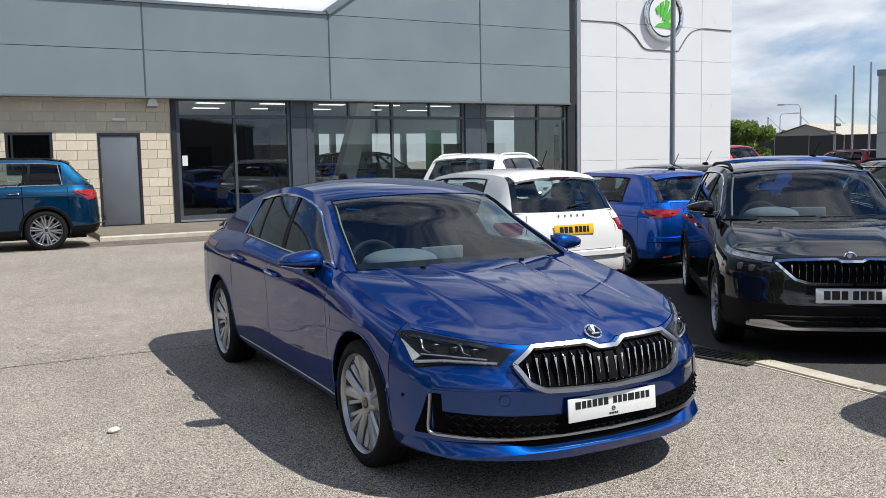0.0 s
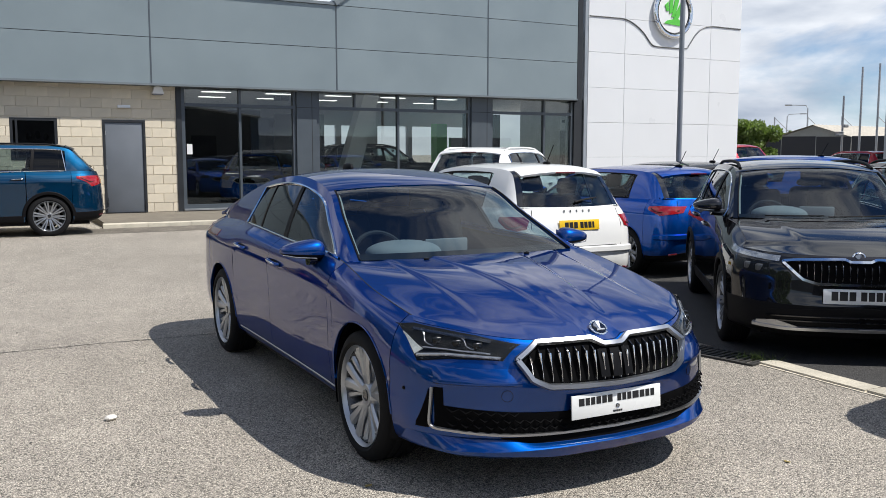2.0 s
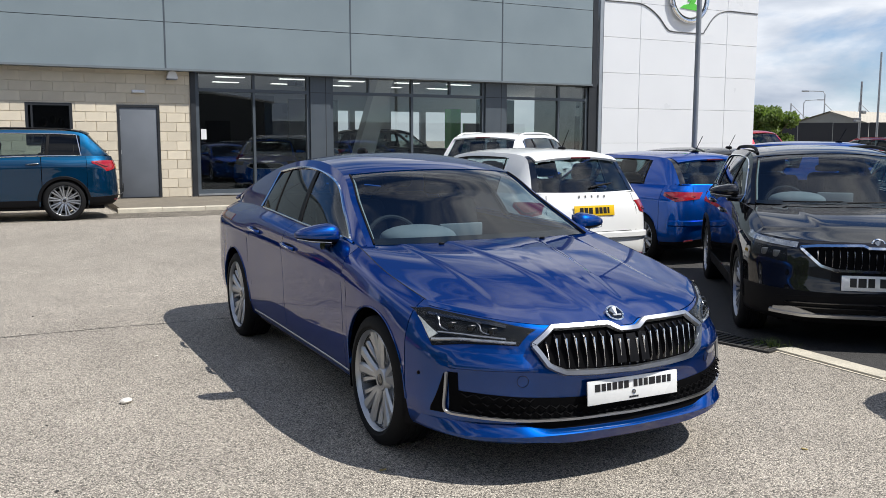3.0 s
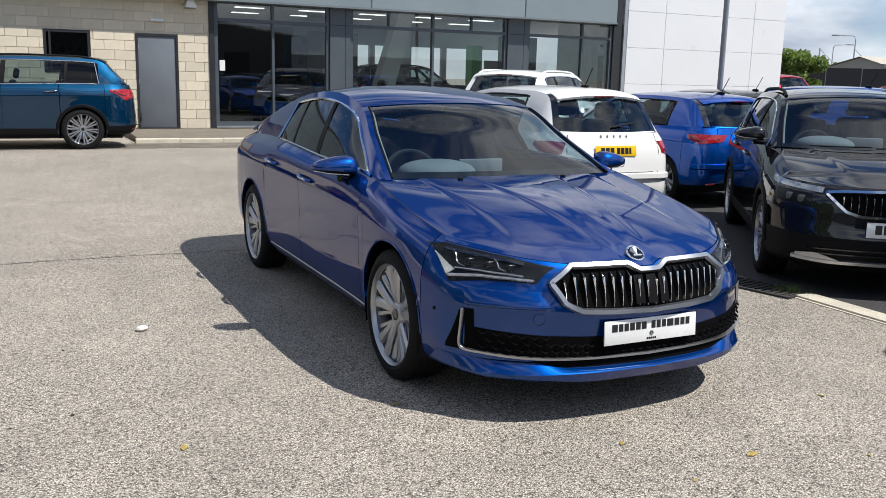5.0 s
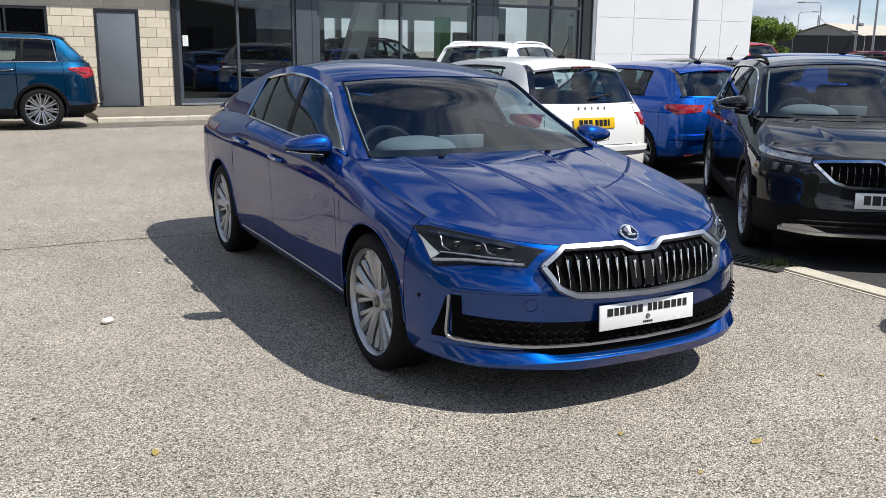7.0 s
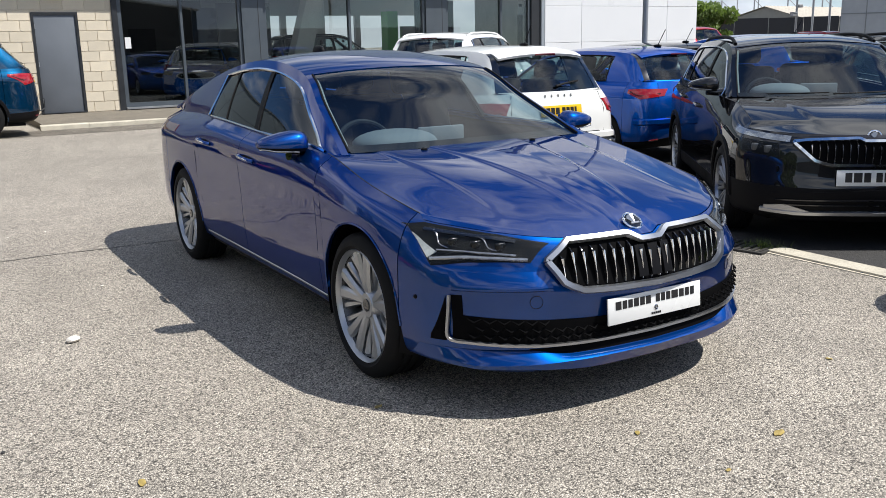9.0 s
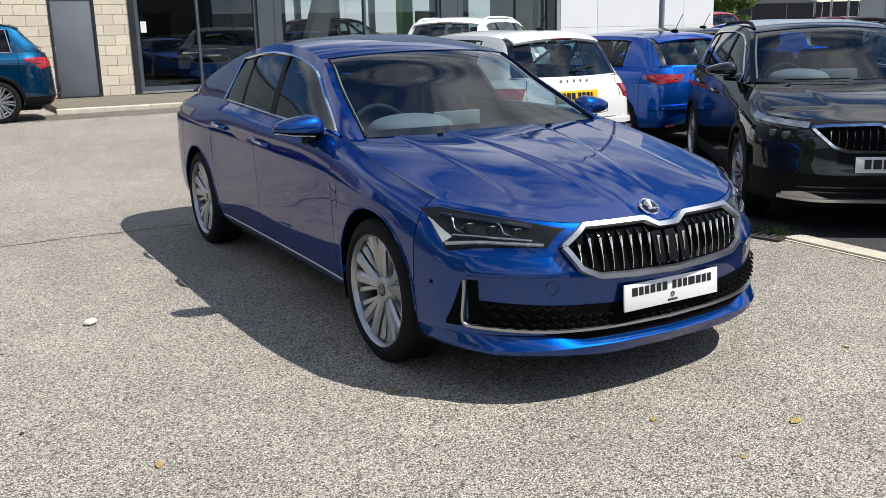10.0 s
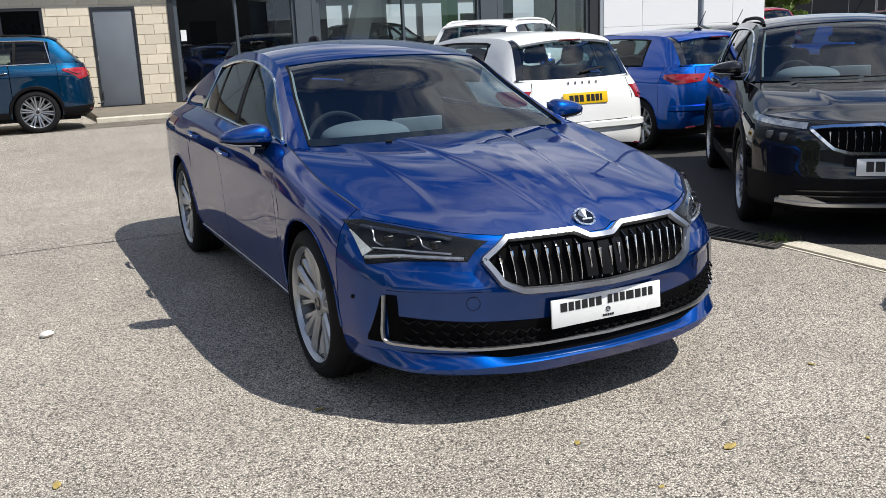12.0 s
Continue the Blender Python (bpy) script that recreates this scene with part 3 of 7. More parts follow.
def cladding():
    """Grey metal panels over the shop front, in courses with dark joints; the taller part has a sloping shoulder."""
    root = structure(built("cladding", merge(prism([(-9.0, 3.21), (16.12, 3.21), (16.12, 7.5), (11.6, 7.5), (8.42, 5.33), (-9.0, 5.33)], -0.335, -0.10)), M_JOINT), "grey metal cladding panels with dark joints", "cladding")
    cols = [-9.0, -5.6, -0.85, 3.76, 8.405, 12.98, 16.12]
    rows = [3.20, 4.268, 5.35, 6.45, 7.55]
    g = 0.012
    for a, b in zip(cols, cols[1:]):
        for c, d in zip(rows, rows[1:]):
            p, q, r, s = a + g, b - g, c + g * 0.6, d - g * 0.6
            if c >= 5.3:
                if b <= 8.5:
                    continue
                k = 2.17 / 3.18
                def top_at(u):
                    return 5.35 + (u - 8.42) * k
                poly = [(p, r), (q, r), (q, s), (p, s)]
                if top_at(p) < s:
                    out = [(max(p, 8.42 + (r - 5.35) / k), r), (q, r)]
                    out += [(q, s), (8.42 + (s - 5.35) / k, s)] if top_at(q) > s else [(q, top_at(q))]
                    poly = [pt for pt in out if pt[0] <= q + 1e-6]
                    if len(poly) < 3:
                        continue
            else:
                poly = [(p, r), (q, r), (q, s), (p, s)]
            built("panel", prism(poly, -0.352, -0.330), M_CLAD, root)
    for u in cols[1:-1]:
        built("joint_cover", box_data(u - 0.016, u + 0.016, -0.360, -0.336, 3.206, 5.34 if u < 8.5 else 7.4), M_FRAME, root)
    built("eaves_trim", box_data(-9.0, 16.14, -0.372, 0.05, 3.158, 3.205), M_CLAD_EDGE, root)
    built("soffit", box_data(-9.0, 16.12, -0.33, 0.02, 3.206, 3.216), M_FRAME, root)
    built("coping", box_data(-9.0, 8.42, -0.40, 0.10, 5.35, 5.42), M_CLAD_EDGE, root)
    c, s = math.cos(math.atan2(2.17, 3.18)), math.sin(math.atan2(2.17, 3.18))
    built("coping", prism([(8.40, 5.34), (11.6, 5.34 + 3.2 * 2.17 / 3.18), (11.55, 5.46 + 3.2 * 2.17 / 3.18), (8.33, 5.45)], -0.42, 0.20), M_CLAD_EDGE, root)
    built("end_trim", box_data(16.12, 16.30, -0.36, 0.1, 3.12, 8.2), M_FRAME_DARK, root)
    # flaking edge of the flat roof behind
    built("roof_upstand", box_data(-9.0, 8.3, 1.6, 1.75, 5.3, 5.72), M_GABLE, root)
    lists = []
    for i in range(26):
        u = random.uniform(6.2, 8.25)
        w, h = random.uniform(0.02, 0.07), random.uniform(0.03, 0.13)
        z = 5.72
        lists.append(prism([(u, z - 0.02), (u + w, z - 0.02), (u + w * random.uniform(0.6, 1), z + h * 0.7), (u + w * random.uniform(0.1, 0.5), z + h)], 1.60, 1.62))
    built("flaking_membrane", merge(*lists), M_WHITE, root)


cladding()


def tower():
    root = structure(built("wall_tower", box_data(16.70, 23.12, -0.085, 3.6, 0.1, 8.3), M_TOWER_JOINT), "white panelled entrance tower", "tower")
    us, zs = [16.70, 18.12, 21.74, 23.12], [0.16, 0.39, 1.455, 2.525, 3.59, 4.66, 5.73, 6.80, 8.3]
    for a, b in zip(us, us[1:]):
        for c, d in zip(zs, zs[1:]):
            part("panel", box_bm(a + 0.005, b - 0.005, -0.11, -0.08, c + 0.005, d - 0.005, 0.004, seg=1), M_TOWER, root)
    built("side_trim", box_data(16.58, 16.695, -0.10, 0.2, 0.15, 8.3), M_GABLE, root)
    line = [(16.74, 5.73), (17.6, 5.735), (18.1, 5.72), (18.5, 5.58), (18.85, 5.35), (19.15, 5.05), (19.36, 4.965), (19.9, 4.955), (20.62, 4.965), (20.78, 5.08), (21.05, 5.42), (21.35, 5.65), (21.75, 5.74), (22.3, 5.74), (23.08, 5.735)]
    pts = [(u, -0.118, z) for u, z in smooth_line(line, 6)]
    v, f = tube(pts, 0.022, 6)
    ob = built("wave_line", (v, f), M_GREYLINE, root, smooth=True)


def roundel():
    """The round sign on the tower: chrome ring, white face, plain green shapes."""
    c = (20.0, -0.12, 6.05)
    def circle(r, y0, y1, n=56):
        return prism([(c[0] + r * math.cos(2 * math.pi * k / n), c[2] + r * math.sin(2 * math.pi * k / n)) for k in range(n)], y0, y1)
    s = tagged(built("roundel_sign", circle(0.72, -0.20, -0.115), M_WHITE), "round dealer sign, green shapes on white in chrome", "sign")
    ring = [(c[0] + 0.75 * math.cos(2 * math.pi * k / 64), -0.19, c[2] + 0.75 * math.sin(2 * math.pi * k / 64)) for k in range(64)]
    built("chrome_ring", tube(ring, 0.075, 10, closed=True), M_CHROME, s, smooth=True)
    ring = [(c[0] + 0.655 * math.cos(2 * math.pi * k / 64), -0.202, c[2] + 0.655 * math.sin(2 * math.pi * k / 64)) for k in range(64)]
    built("black_ring", tube(ring, 0.022, 6, closed=True), M_INK, s, smooth=True)
    x, z = c[0], c[2]
    shapes = [[(x - 0.40, z - 0.36), (x + 0.42, z - 0.42), (x + 0.40, z - 0.28), (x + 0.15, z - 0.18), (x - 0.25, z - 0.26)],
              [(x - 0.05, z - 0.24), (x + 0.20, z - 0.18), (x + 0.36, z + 0.12), (x + 0.34, z + 0.42), (x + 0.16, z + 0.10)],
              [(x - 0.10, z - 0.16), (x + 0.06, z - 0.12), (x + 0.22, z + 0.44), (x + 0.06, z + 0.50), (x - 0.02, z + 0.14)],
              [(x - 0.18, z - 0.06), (x - 0.06, z + 0.0), (x - 0.02, z + 0.46), (x - 0.18, z + 0.38)],
              [(x - 0.30, z + 0.02), (x - 0.20, z + 0.04), (x - 0.24, z + 0.32), (x - 0.38, z + 0.20)]]
    for sh in shapes:
        built("green_shape", prism(sh, -0.222, -0.199), M_GREEN, s)


tower()
roundel()


def showroom():
    """The inside of the building, as far as it shows through the glass."""
    structure(built("showroom_floor", box_data(-9, 23.1, 0.30, 16, 0.12, 0.185), M_FLOOR_IN), "polished grey showroom floor", "floor")
    structure(built("showroom_ceiling", box_data(-9, 23.1, 0.10, 16, 3.55, 3.6), M_CEIL_IN), "pale suspended showroom ceiling", "ceiling")
    structure(built("roof", box_data(-9, 23.1, 0.10, 16.2, 5.2, 5.3), M_JOINT), "flat roof behind the cladding", "roof")
    structure(built("bulkhead", box_data(-9, 16.6, 0.05, 0.30, 3.2, 5.25), M_WALL_IN), "bulkhead above the shop windows", "wall")
    structure(built("wall_left_inside", box_data(3.9, 4.3, 0.3, 16, 0.18, 3.55), M_WALL_IN), "inner showroom wall", "wall")
    # the rear openings are added so that daylight brightens the showroom
    structure(built("wall_back", merge(box_data(4.3, 9.6, 15.8, 16, 0.18, 3.55), box_data(9.6, 23.1, 15.8, 16, 0.18, 0.7), box_data(9.6, 23.1, 15.8, 16, 2.85, 3.55), *[box_data(u, u + 0.25, 15.8, 16, 0.7, 2.85) for u in (11.2, 13.0, 14.8, 16.6, 18.4, 20.2, 22.0)]), M_WALL_IN), "rear showroom wall with openings added to brighten the room", "wall")
    structure(built("wall_dark", box_data(4.3, 8.6, 7.0, 7.2, 0.18, 3.0), M_WALL_DARK), "dark display wall inside the showroom", "wall")
    for i, (u, w) in enumerate(((4.9, 0.7), (6.3, 0.8))):
        tagged(built("wall_picture", box_data(u, u + w, 6.95, 6.99, 1.45, 2.15), M_BLACK), "dark framed picture on the display wall", "picture")
    p = tagged(built("display_banner", box_data(7.45, 8.35, 4.2, 4.25, 0.5, 2.65), M_SCREEN), "tall dark blue display banner", "banner")
    built("banner_bars", merge(box_data(7.6, 8.2, 4.19, 4.2, 1.30, 1.36), box_data(7.68, 8.12, 4.19, 4.2, 1.16, 1.22)), M_DASH_GREY, p)
    tagged(built("slanted_column", prism([(9.34, 0.18), (9.92, 0.18), (10.88, 3.55), (10.40, 3.55)], 2.3, 2.75), M_CEIL_IN), "slanted white column inside the showroom", "column")
    tagged(built("column", box_data(11.05, 11.55, 4.2, 4.7, 0.18, 3.55), M_CEIL_IN), "square white column inside the showroom", "column")
    tagged(built("green_column", box_data(16.35, 16.80, 9.0, 9.5, 0.18, 2.75), M_GREEN_GLOW), "bright green display column", "column")
    tagged(built("partition", box_data(15.9, 17.4, 6.0, 6.2, 0.18, 3.0), M_WALL_DARK), "grey partition inside the showroom", "partition")
    tagged(built("partition", box_data(17.0, 19.2, 9.0, 9.2, 0.18, 2.2), M_WALL_IN), "grey partition inside the showroom", "partition")
    tagged(built("display_screen", box_data(8.0, 9.55, 3.6, 3.7, 0.18, 2.75), M_WALL_DARK), "grey display screen beside the slanted column", "partition")
    sp = tagged(built("sign_panel", box_data(16.05, 16.22, 0.35, 0.38, 2.30, 2.70), M_WHITE), "narrow white sign panel inside the window", "sign")
    built("sign_bar", box_data(16.08, 16.19, 0.345, 0.35, 2.52, 2.60), M_INK, sp)
    built("lower_panel", box_data(16.05, 16.22, 0.35, 0.38, 1.2, 2.27), M_FRAME_DARK, sp)
    tagged(built("shelf_unit", box_data(11.9, 13.6, 8.0, 8.4, 0.18, 1.5), M_WALL_DARK), "dark low shelf unit in the showroom", "shelf")
    tagged(built("reception_desk", box_data(13.9, 15.6, 5.5, 6.1, 0.18, 1.25), M_CEIL_IN), "white reception desk in the showroom", "desk")
    tagged(built("floodlight_pair", merge(box_data(6.95, 7.12, 0.3, 0.42, 2.93, 3.05), box_data(7.16, 7.33, 0.3, 0.42, 2.93, 3.05)), M_BLACK), "pair of black spotlights inside the window", "light")
    tagged(built("white_notice", box_data(4.62, 4.75, 0.045, 0.05, 1.55, 1.80), M_WHITE), "small white notice on the shop window", "notice")
    glow = bpy.data.materials.new("light_panel")
    glow.use_nodes = True
    e = glow.node_tree.nodes["Principled BSDF"]
    e.inputs["Emission Color"].default_value, e.inputs["Emission Strength"].default_value = (1, 0.97, 0.92, 1), 2.2
    first = None
    for i in range(6):
        for j in range(4):
            u, y = 5.0 + 2.1 * i, 1.6 + 2.6 * j
            ob = tagged(built("ceiling_light", box_data(-0.45, 0.45, -0.12, 0.12, 3.53, 3.548), glow), "flat lit panel in the showroom ceiling", "ceiling light", "ceiling lights")
            ob.matrix_basis = B @ pose(u + (0.5 if j % 2 else 0), y, 0)


showroom()


# ---- cars ----
class Skin:
    """The painted skin of a car. y runs back from the nose, x across, z up. Around the waist the skin is a loft of seven levels,
    wrapped from the nose round the flank to the tail; above it stand bonnet, screens, roof and side windows."""

    def __init__(self, s):
        self.s = s
        self.fw, self.rw, self.R, self.zc = s["fw"], s["rw"], s["arch"], s["hub"]
        self.yA, self.yB = self.fw - self.R, self.rw + self.R
        ys = s["stations"]
        fx = [spline(ys, r) for r in s["x"]]
        fz = [spline(ys, r) for r in s["z"]]
        self.fx, self.fz = fx, fz
        N = 60
        self.ts = np.linspace(0, 3, 3 * N + 1)
        fp, rp = np.array(s["front_plan"]), np.array(s["rear_plan"])
        fu, ff = pchip(fp[:, 0], fp[:, 1]), pchip(fp[:, 0], fp[:, 2])
        # the lower bumper may be fuller at its corners than the lamps above
        lp, low = np.array(s.get("low_plan", s["front_plan"])), s.get("low_share", [0] * len(s["x"]))
        lu, lf = pchip(lp[:, 0], lp[:, 1]), pchip(lp[:, 0], lp[:, 2])
        ru, rf = pchip(rp[:, 0], rp[:, 1]), pchip(rp[:, 0], rp[:, 2])
        K = len(s["x"])
        lev = np.zeros((len(self.ts), K, 3))
        for i, t in enumerate(self.ts):
            for k in range(K):
                if t <= 1:
                    u, f = [float(a(t)) * (1 - low[k]) + float(b(t)) * low[k] for a, b in ((fu, lu), (ff, lf))]
                    X, Z = float(fx[k](self.yA)), float(fz[k](self.yA))
                    lev[i, k] = (X * u, s["front_y"][k] + f * (self.yA - s["front_y"][k]), s["front_z"][k] + (Z - s["front_z"][k]) * u ** 2)
                elif t <= 2:
                    y = self.yA + (t - 1) * (self.yB - self.yA)
                    lev[i, k] = (float(fx[k](y)), y, float(fz[k](y)))
                else:
                    u, f = float(ru(3 - t)), float(rf(3 - t))
                    X, Z = float(fx[k](self.yB)), float(fz[k](self.yB))
                    lev[i, k] = (X * u, s["rear_y"][k] - f * (s["rear_y"][k] - self.yB), s["rear_z"][k] + (Z - s["rear_z"][k]) * u ** 2)
        self.V = np.linspace(0, K - 1, 12 * (K - 1) + 1)
        self.top = K - 1
        tab = np.zeros((len(self.ts), len(self.V), 3))
        for i in range(len(self.ts)):
            for c in range(3):
                tab[i, :, c] = pchip(range(K), lev[i, :, c])(self.V)
        # the crease along the flank, sharp above and soft below
        for zk, h in s.get("flank_lines", ((4, 0.009), (2.35, 0.005))):
            zc = np.array([np.interp(zk, self.V, tab[i, :, 2]) for i in range(len(self.ts))])[:, None]
            d = tab[:, :, 2] - zc
            fade = np.clip((self.ts - 0.95) / 0.25, 0, 1) * np.clip((2.35 - self.ts) / 0.3, 0, 1)
            tab[:, :, 0] += h * fade[:, None] * np.where(d > 0, np.exp(-d / 0.022), np.exp(d / 0.05))
        self.tab = tab
        self.zt = np.maximum.accumulate(tab[:, :, 2], axis=1)
        self.cap = {}
        dt, dv = np.gradient(tab, axis=0), np.gradient(tab, axis=1)
        n = np.cross(dt, dv)
        n /= np.linalg.norm(n, axis=2, keepdims=True) + 1e-12
        flip = np.sign((n * (tab - np.array([0, s["L"] / 2, 0.5]))).sum(2, keepdims=True))
        self.nor = n * np.where(flip == 0, 1, flip)
        # greenhouse
        self.r_n = len(s["rail"])
        ra, ce = np.array(s["rail"], float), np.array(s["centre"], float)
        self.rr = np.linspace(0, self.r_n - 1, 241)
        self.rail = np.stack([spline(range(self.r_n), ra[:, c])(self.rr) for c in range(3)], 1)
        self.cen = np.stack([spline(range(self.r_n), ce[:, c])(self.rr) for c in range(2)], 1)

    def _look(self, tab, t, v):
        a = np.clip(np.asarray(t, float) / 3 * (len(self.ts) - 1), 0, len(self.ts) - 1.001)
        b = np.clip(np.asarray(v, float) / self.top * (len(self.V) - 1), 0, len(self.V) - 1.001)
        i, j = a.astype(int), b.astype(int)
        u, w = (a - i)[..., None], (b - j)[..., None]
        return tab[i, j] * (1 - u) * (1 - w) + tab[i + 1, j] * u * (1 - w) + tab[i, j + 1] * (1 - u) * w + tab[i + 1, j + 1] * u * w

    def at(self, t, v, off=0.0):
        """A point of the waist; t below 0 lies on the other flank."""
        t, v = np.broadcast_arrays(np.asarray(t, float), np.asarray(v, float))
        p = self._look(self.tab, abs(t), v)
        if off:
            n = self._look(self.nor, abs(t), v)
            p = p + off * n / (np.linalg.norm(n, axis=-1, keepdims=True) + 1e-9)
        p = p.copy()
        p[..., 0] *= np.where(t < 0, -1, 1)
        return p

    def t_of(self, y):
        return 1 + (np.asarray(y, float) - self.yA) / (self.yB - self.yA)

    def v_of(self, t, z):
        """The level parameter at which the waist has height z."""
        t, z = np.broadcast_arrays(np.asarray(t, float), np.asarray(z, float))
        out = np.zeros(t.shape)
        for k in np.ndindex(t.shape):
            a = min(max(abs(float(t[k])) / 3 * (len(self.ts) - 1), 0.0), len(self.ts) - 1.001)
            i = int(a)
            out[k] = np.interp(z[k], self.zt[i] * (1 - a + i) + self.zt[i + 1] * (a - i), self.V)
        return out

    def caps(self, rear):
        """For the nose or tail: over a range of heights, how far out the skin lies by t."""
        if rear not in self.cap:
            ts = np.linspace(2.9999, 2, 81) if rear else np.linspace(0, 1, 81)
            zs = np.linspace(0.16, 1.15, 100)
            rows = np.zeros((100, 81))
            for j, t in enumerate(ts):
                vs = self.v_of(np.full(100, t), zs)
                rows[:, j] = self.at(np.full(100, t), vs)[:, 0]
            self.cap[rear] = (ts, zs, np.maximum.accumulate(rows, axis=1))
        return self.cap[rear]

    def t_at_x(self, x, z, rear=False):
        """The nose's (or tail's) parameter at which the skin at height z is x off the middle."""
        ts, zs, rows = self.caps(rear)
        a = min(max((z - zs[0]) / (zs[1] - zs[0]), 0), 98.999)
        i = int(a)
        return float(np.interp(abs(x), rows[i] * (1 - a + i) + rows[i + 1] * (a - i), ts)) * (1 if x >= 0 else -1)

    def front(self, x, z, off=0.0, rear=False):
        t = self.t_at_x(x, z, rear)
        return self.at(t, self.v_of(abs(t), z), off)

    def over(self, r, q, off=0.0):
        """A point of the upper skin: r along the rail from the screen's foot, q across from -1 to 1."""
        r, q = np.broadcast_arrays(np.asarray(r, float), np.asarray(q, float))
        a = np.clip(r / (self.r_n - 1) * 240, 0, 239.999)
        i, u = a.astype(int), (a - a.astype(int))[..., None]
        ra, ce = self.rail[i] * (1 - u) + self.rail[i + 1] * u, self.cen[i] * (1 - u) + self.cen[i + 1] * u
        k = np.abs(q) ** 2.3
        p = np.stack([ra[..., 0] * q, ce[..., 0] + (ra[..., 1] - ce[..., 0]) * k, ce[..., 1] + (ra[..., 2] - ce[..., 1]) * k], -1)
        if off:
            e = 1e-3
            dr, dq = self.over(np.minimum(r + e, self.r_n - 1), q) - self.over(np.maximum(r - e, 0), q), self.over(r, q + e) - self.over(r, q - e)
            n = np.cross(dq, dr)
            n /= np.linalg.norm(n, axis=-1, keepdims=True) + 1e-12
            n *= np.where(n[..., 2:] < 0, -1, 1)
            p = p + n * off
        return p

    def r_of(self, y):
        return np.interp(y, self.rail[:, 1], self.rr)

    def side(self, y, w, sign=1, off=0.0):
        """A point between waist (w 0) and roof rail (w 1) at y."""
        y, w = np.broadcast_arrays(np.asarray(y, float), np.asarray(w, float))
        t = np.interp(y, self.tab[:, -1, 1], self.ts)
        lo = self.at(t, np.full(y.shape, float(self.top)))
        r = self.r_of(y)
        hi = self.over(r, np.ones(y.shape))
        p = lo + (hi - lo) * w[..., None]
        h = np.maximum(hi[..., 2] - lo[..., 2], 0)
        p[..., 0] += 0.16 * h * w * (1 - w) + off
        p[..., 1] = y
        p[..., 0] *= sign
        return p

    def height(self, y):
        a, b = self.side(y, 0.0), self.side(y, 1.0)
        return np.maximum(b[..., 2] - a[..., 2], 1e-3)

    def rim(self, t):
        """The level at which the nose ends and the bonnet begins."""
        t = np.asarray(t, float)
        at, zs = self.s["edge"]
        tt = np.linspace(0, 1, 101)
        v = np.interp(tt, at, zs) if zs[0] > 3 else self.v_of(tt, np.interp(tt, at, zs))
        k = np.clip((tt - at[-1]) / (0.999 - at[-1]), 0, 1)
        v = v + (self.top - v) * k * k * (3 - 2 * k)
        return np.where(t >= 1, float(self.top), np.interp(t, tt, v))

    def bonnet(self, q, s, off=0.0):
        """q from the front edge (0) to the screen (1), s across from -1 to 1."""
        q, s = np.broadcast_arrays(np.asarray(q, float), np.asarray(s, float))
        th = self.s["bonnet_t"]
        F = self.at(np.abs(s) * th, self.rim(np.abs(s) * th))
        F1 = self.at(th, float(self.rim(th)))
        yc = self.s["cowl_mid"] + (self.s["cowl_end"] - self.s["cowl_mid"]) * s ** 2
        y = F[..., 1] + (yc - F[..., 1]) * q
        yside = F1[1] + (self.s["cowl_end"] - F1[1]) * q
        ts, tops = np.linspace(th, 2, 200), None
        tops = self.at(ts, self.rim(ts))
        X, Zs = np.interp(yside, tops[:, 1], tops[:, 0]), np.interp(yside, tops[:, 1], tops[:, 2])
        zc = self.bz(q)
        a = np.abs(s)
        base = Zs + (zc - Zs) * (1 - a ** 2.4)
        base0 = F1[2] + (self.bz(0.0) - F1[2]) * (1 - a ** 2.4)
        z = base + (F[..., 2] - base0) * (1 - q) ** 7
        x = s * X
        for xa, xb, h, w in self.s["creases"]:
            edge = xa + (xb - xa) * q
            k = np.clip(q / self.s.get("crease_run", 0.30), 0, 1)
            z = z + h * (1 / (1 + np.exp(-(edge - np.abs(x)) / w))) * k * k * (3 - 2 * k)
        x = x + (F[..., 0] * np.sign(s) - s * F1[0]) * (1 - q) ** 4
        return np.stack([x, y, z + off], -1)

    def bz(self, q):
        b = self.s["bonnet_mid"]
        return spline(np.linspace(0, 1, len(b)), b)(q)


def skirt(grid, depth, toward=None):
    """A grid with its rim folded inwards, so that the panel has an edge of that depth."""
    g = np.asarray(grid, float)
    verts, faces = from_grid(g)
    nu, nv = g.shape[:2]
    du, dv = np.gradient(g, axis=0), np.gradient(g, axis=1)
    n = np.cross(du, dv)
    n /= np.linalg.norm(n, axis=2, keepdims=True) + 1e-12
    c = np.array(toward if toward is not None else (0, 2.3, 0.5))
    if (n * (g - c)).sum() < 0:
        n = -n
        faces = [f[::-1] for f in faces]
    # the two orders of rim vertices
    rim = [(i, 0) for i in range(nu)] + [(nu - 1, j) for j in range(1, nv)] + [(i, nv - 1) for i in range(nu - 2, -1, -1)] + [(0, j) for j in range(nv - 2, 0, -1)]
    o = len(verts)
    for i, j in rim:
        verts.append(tuple(g[i, j]))
    for i, j in rim:
        verts.append(tuple(g[i, j] - depth * n[i, j]))
    k = len(rim)
    faces += [(o + a, o + (a + 1) % k, o + k + (a + 1) % k, o + k + a) for a in range(k)]
    return verts, faces


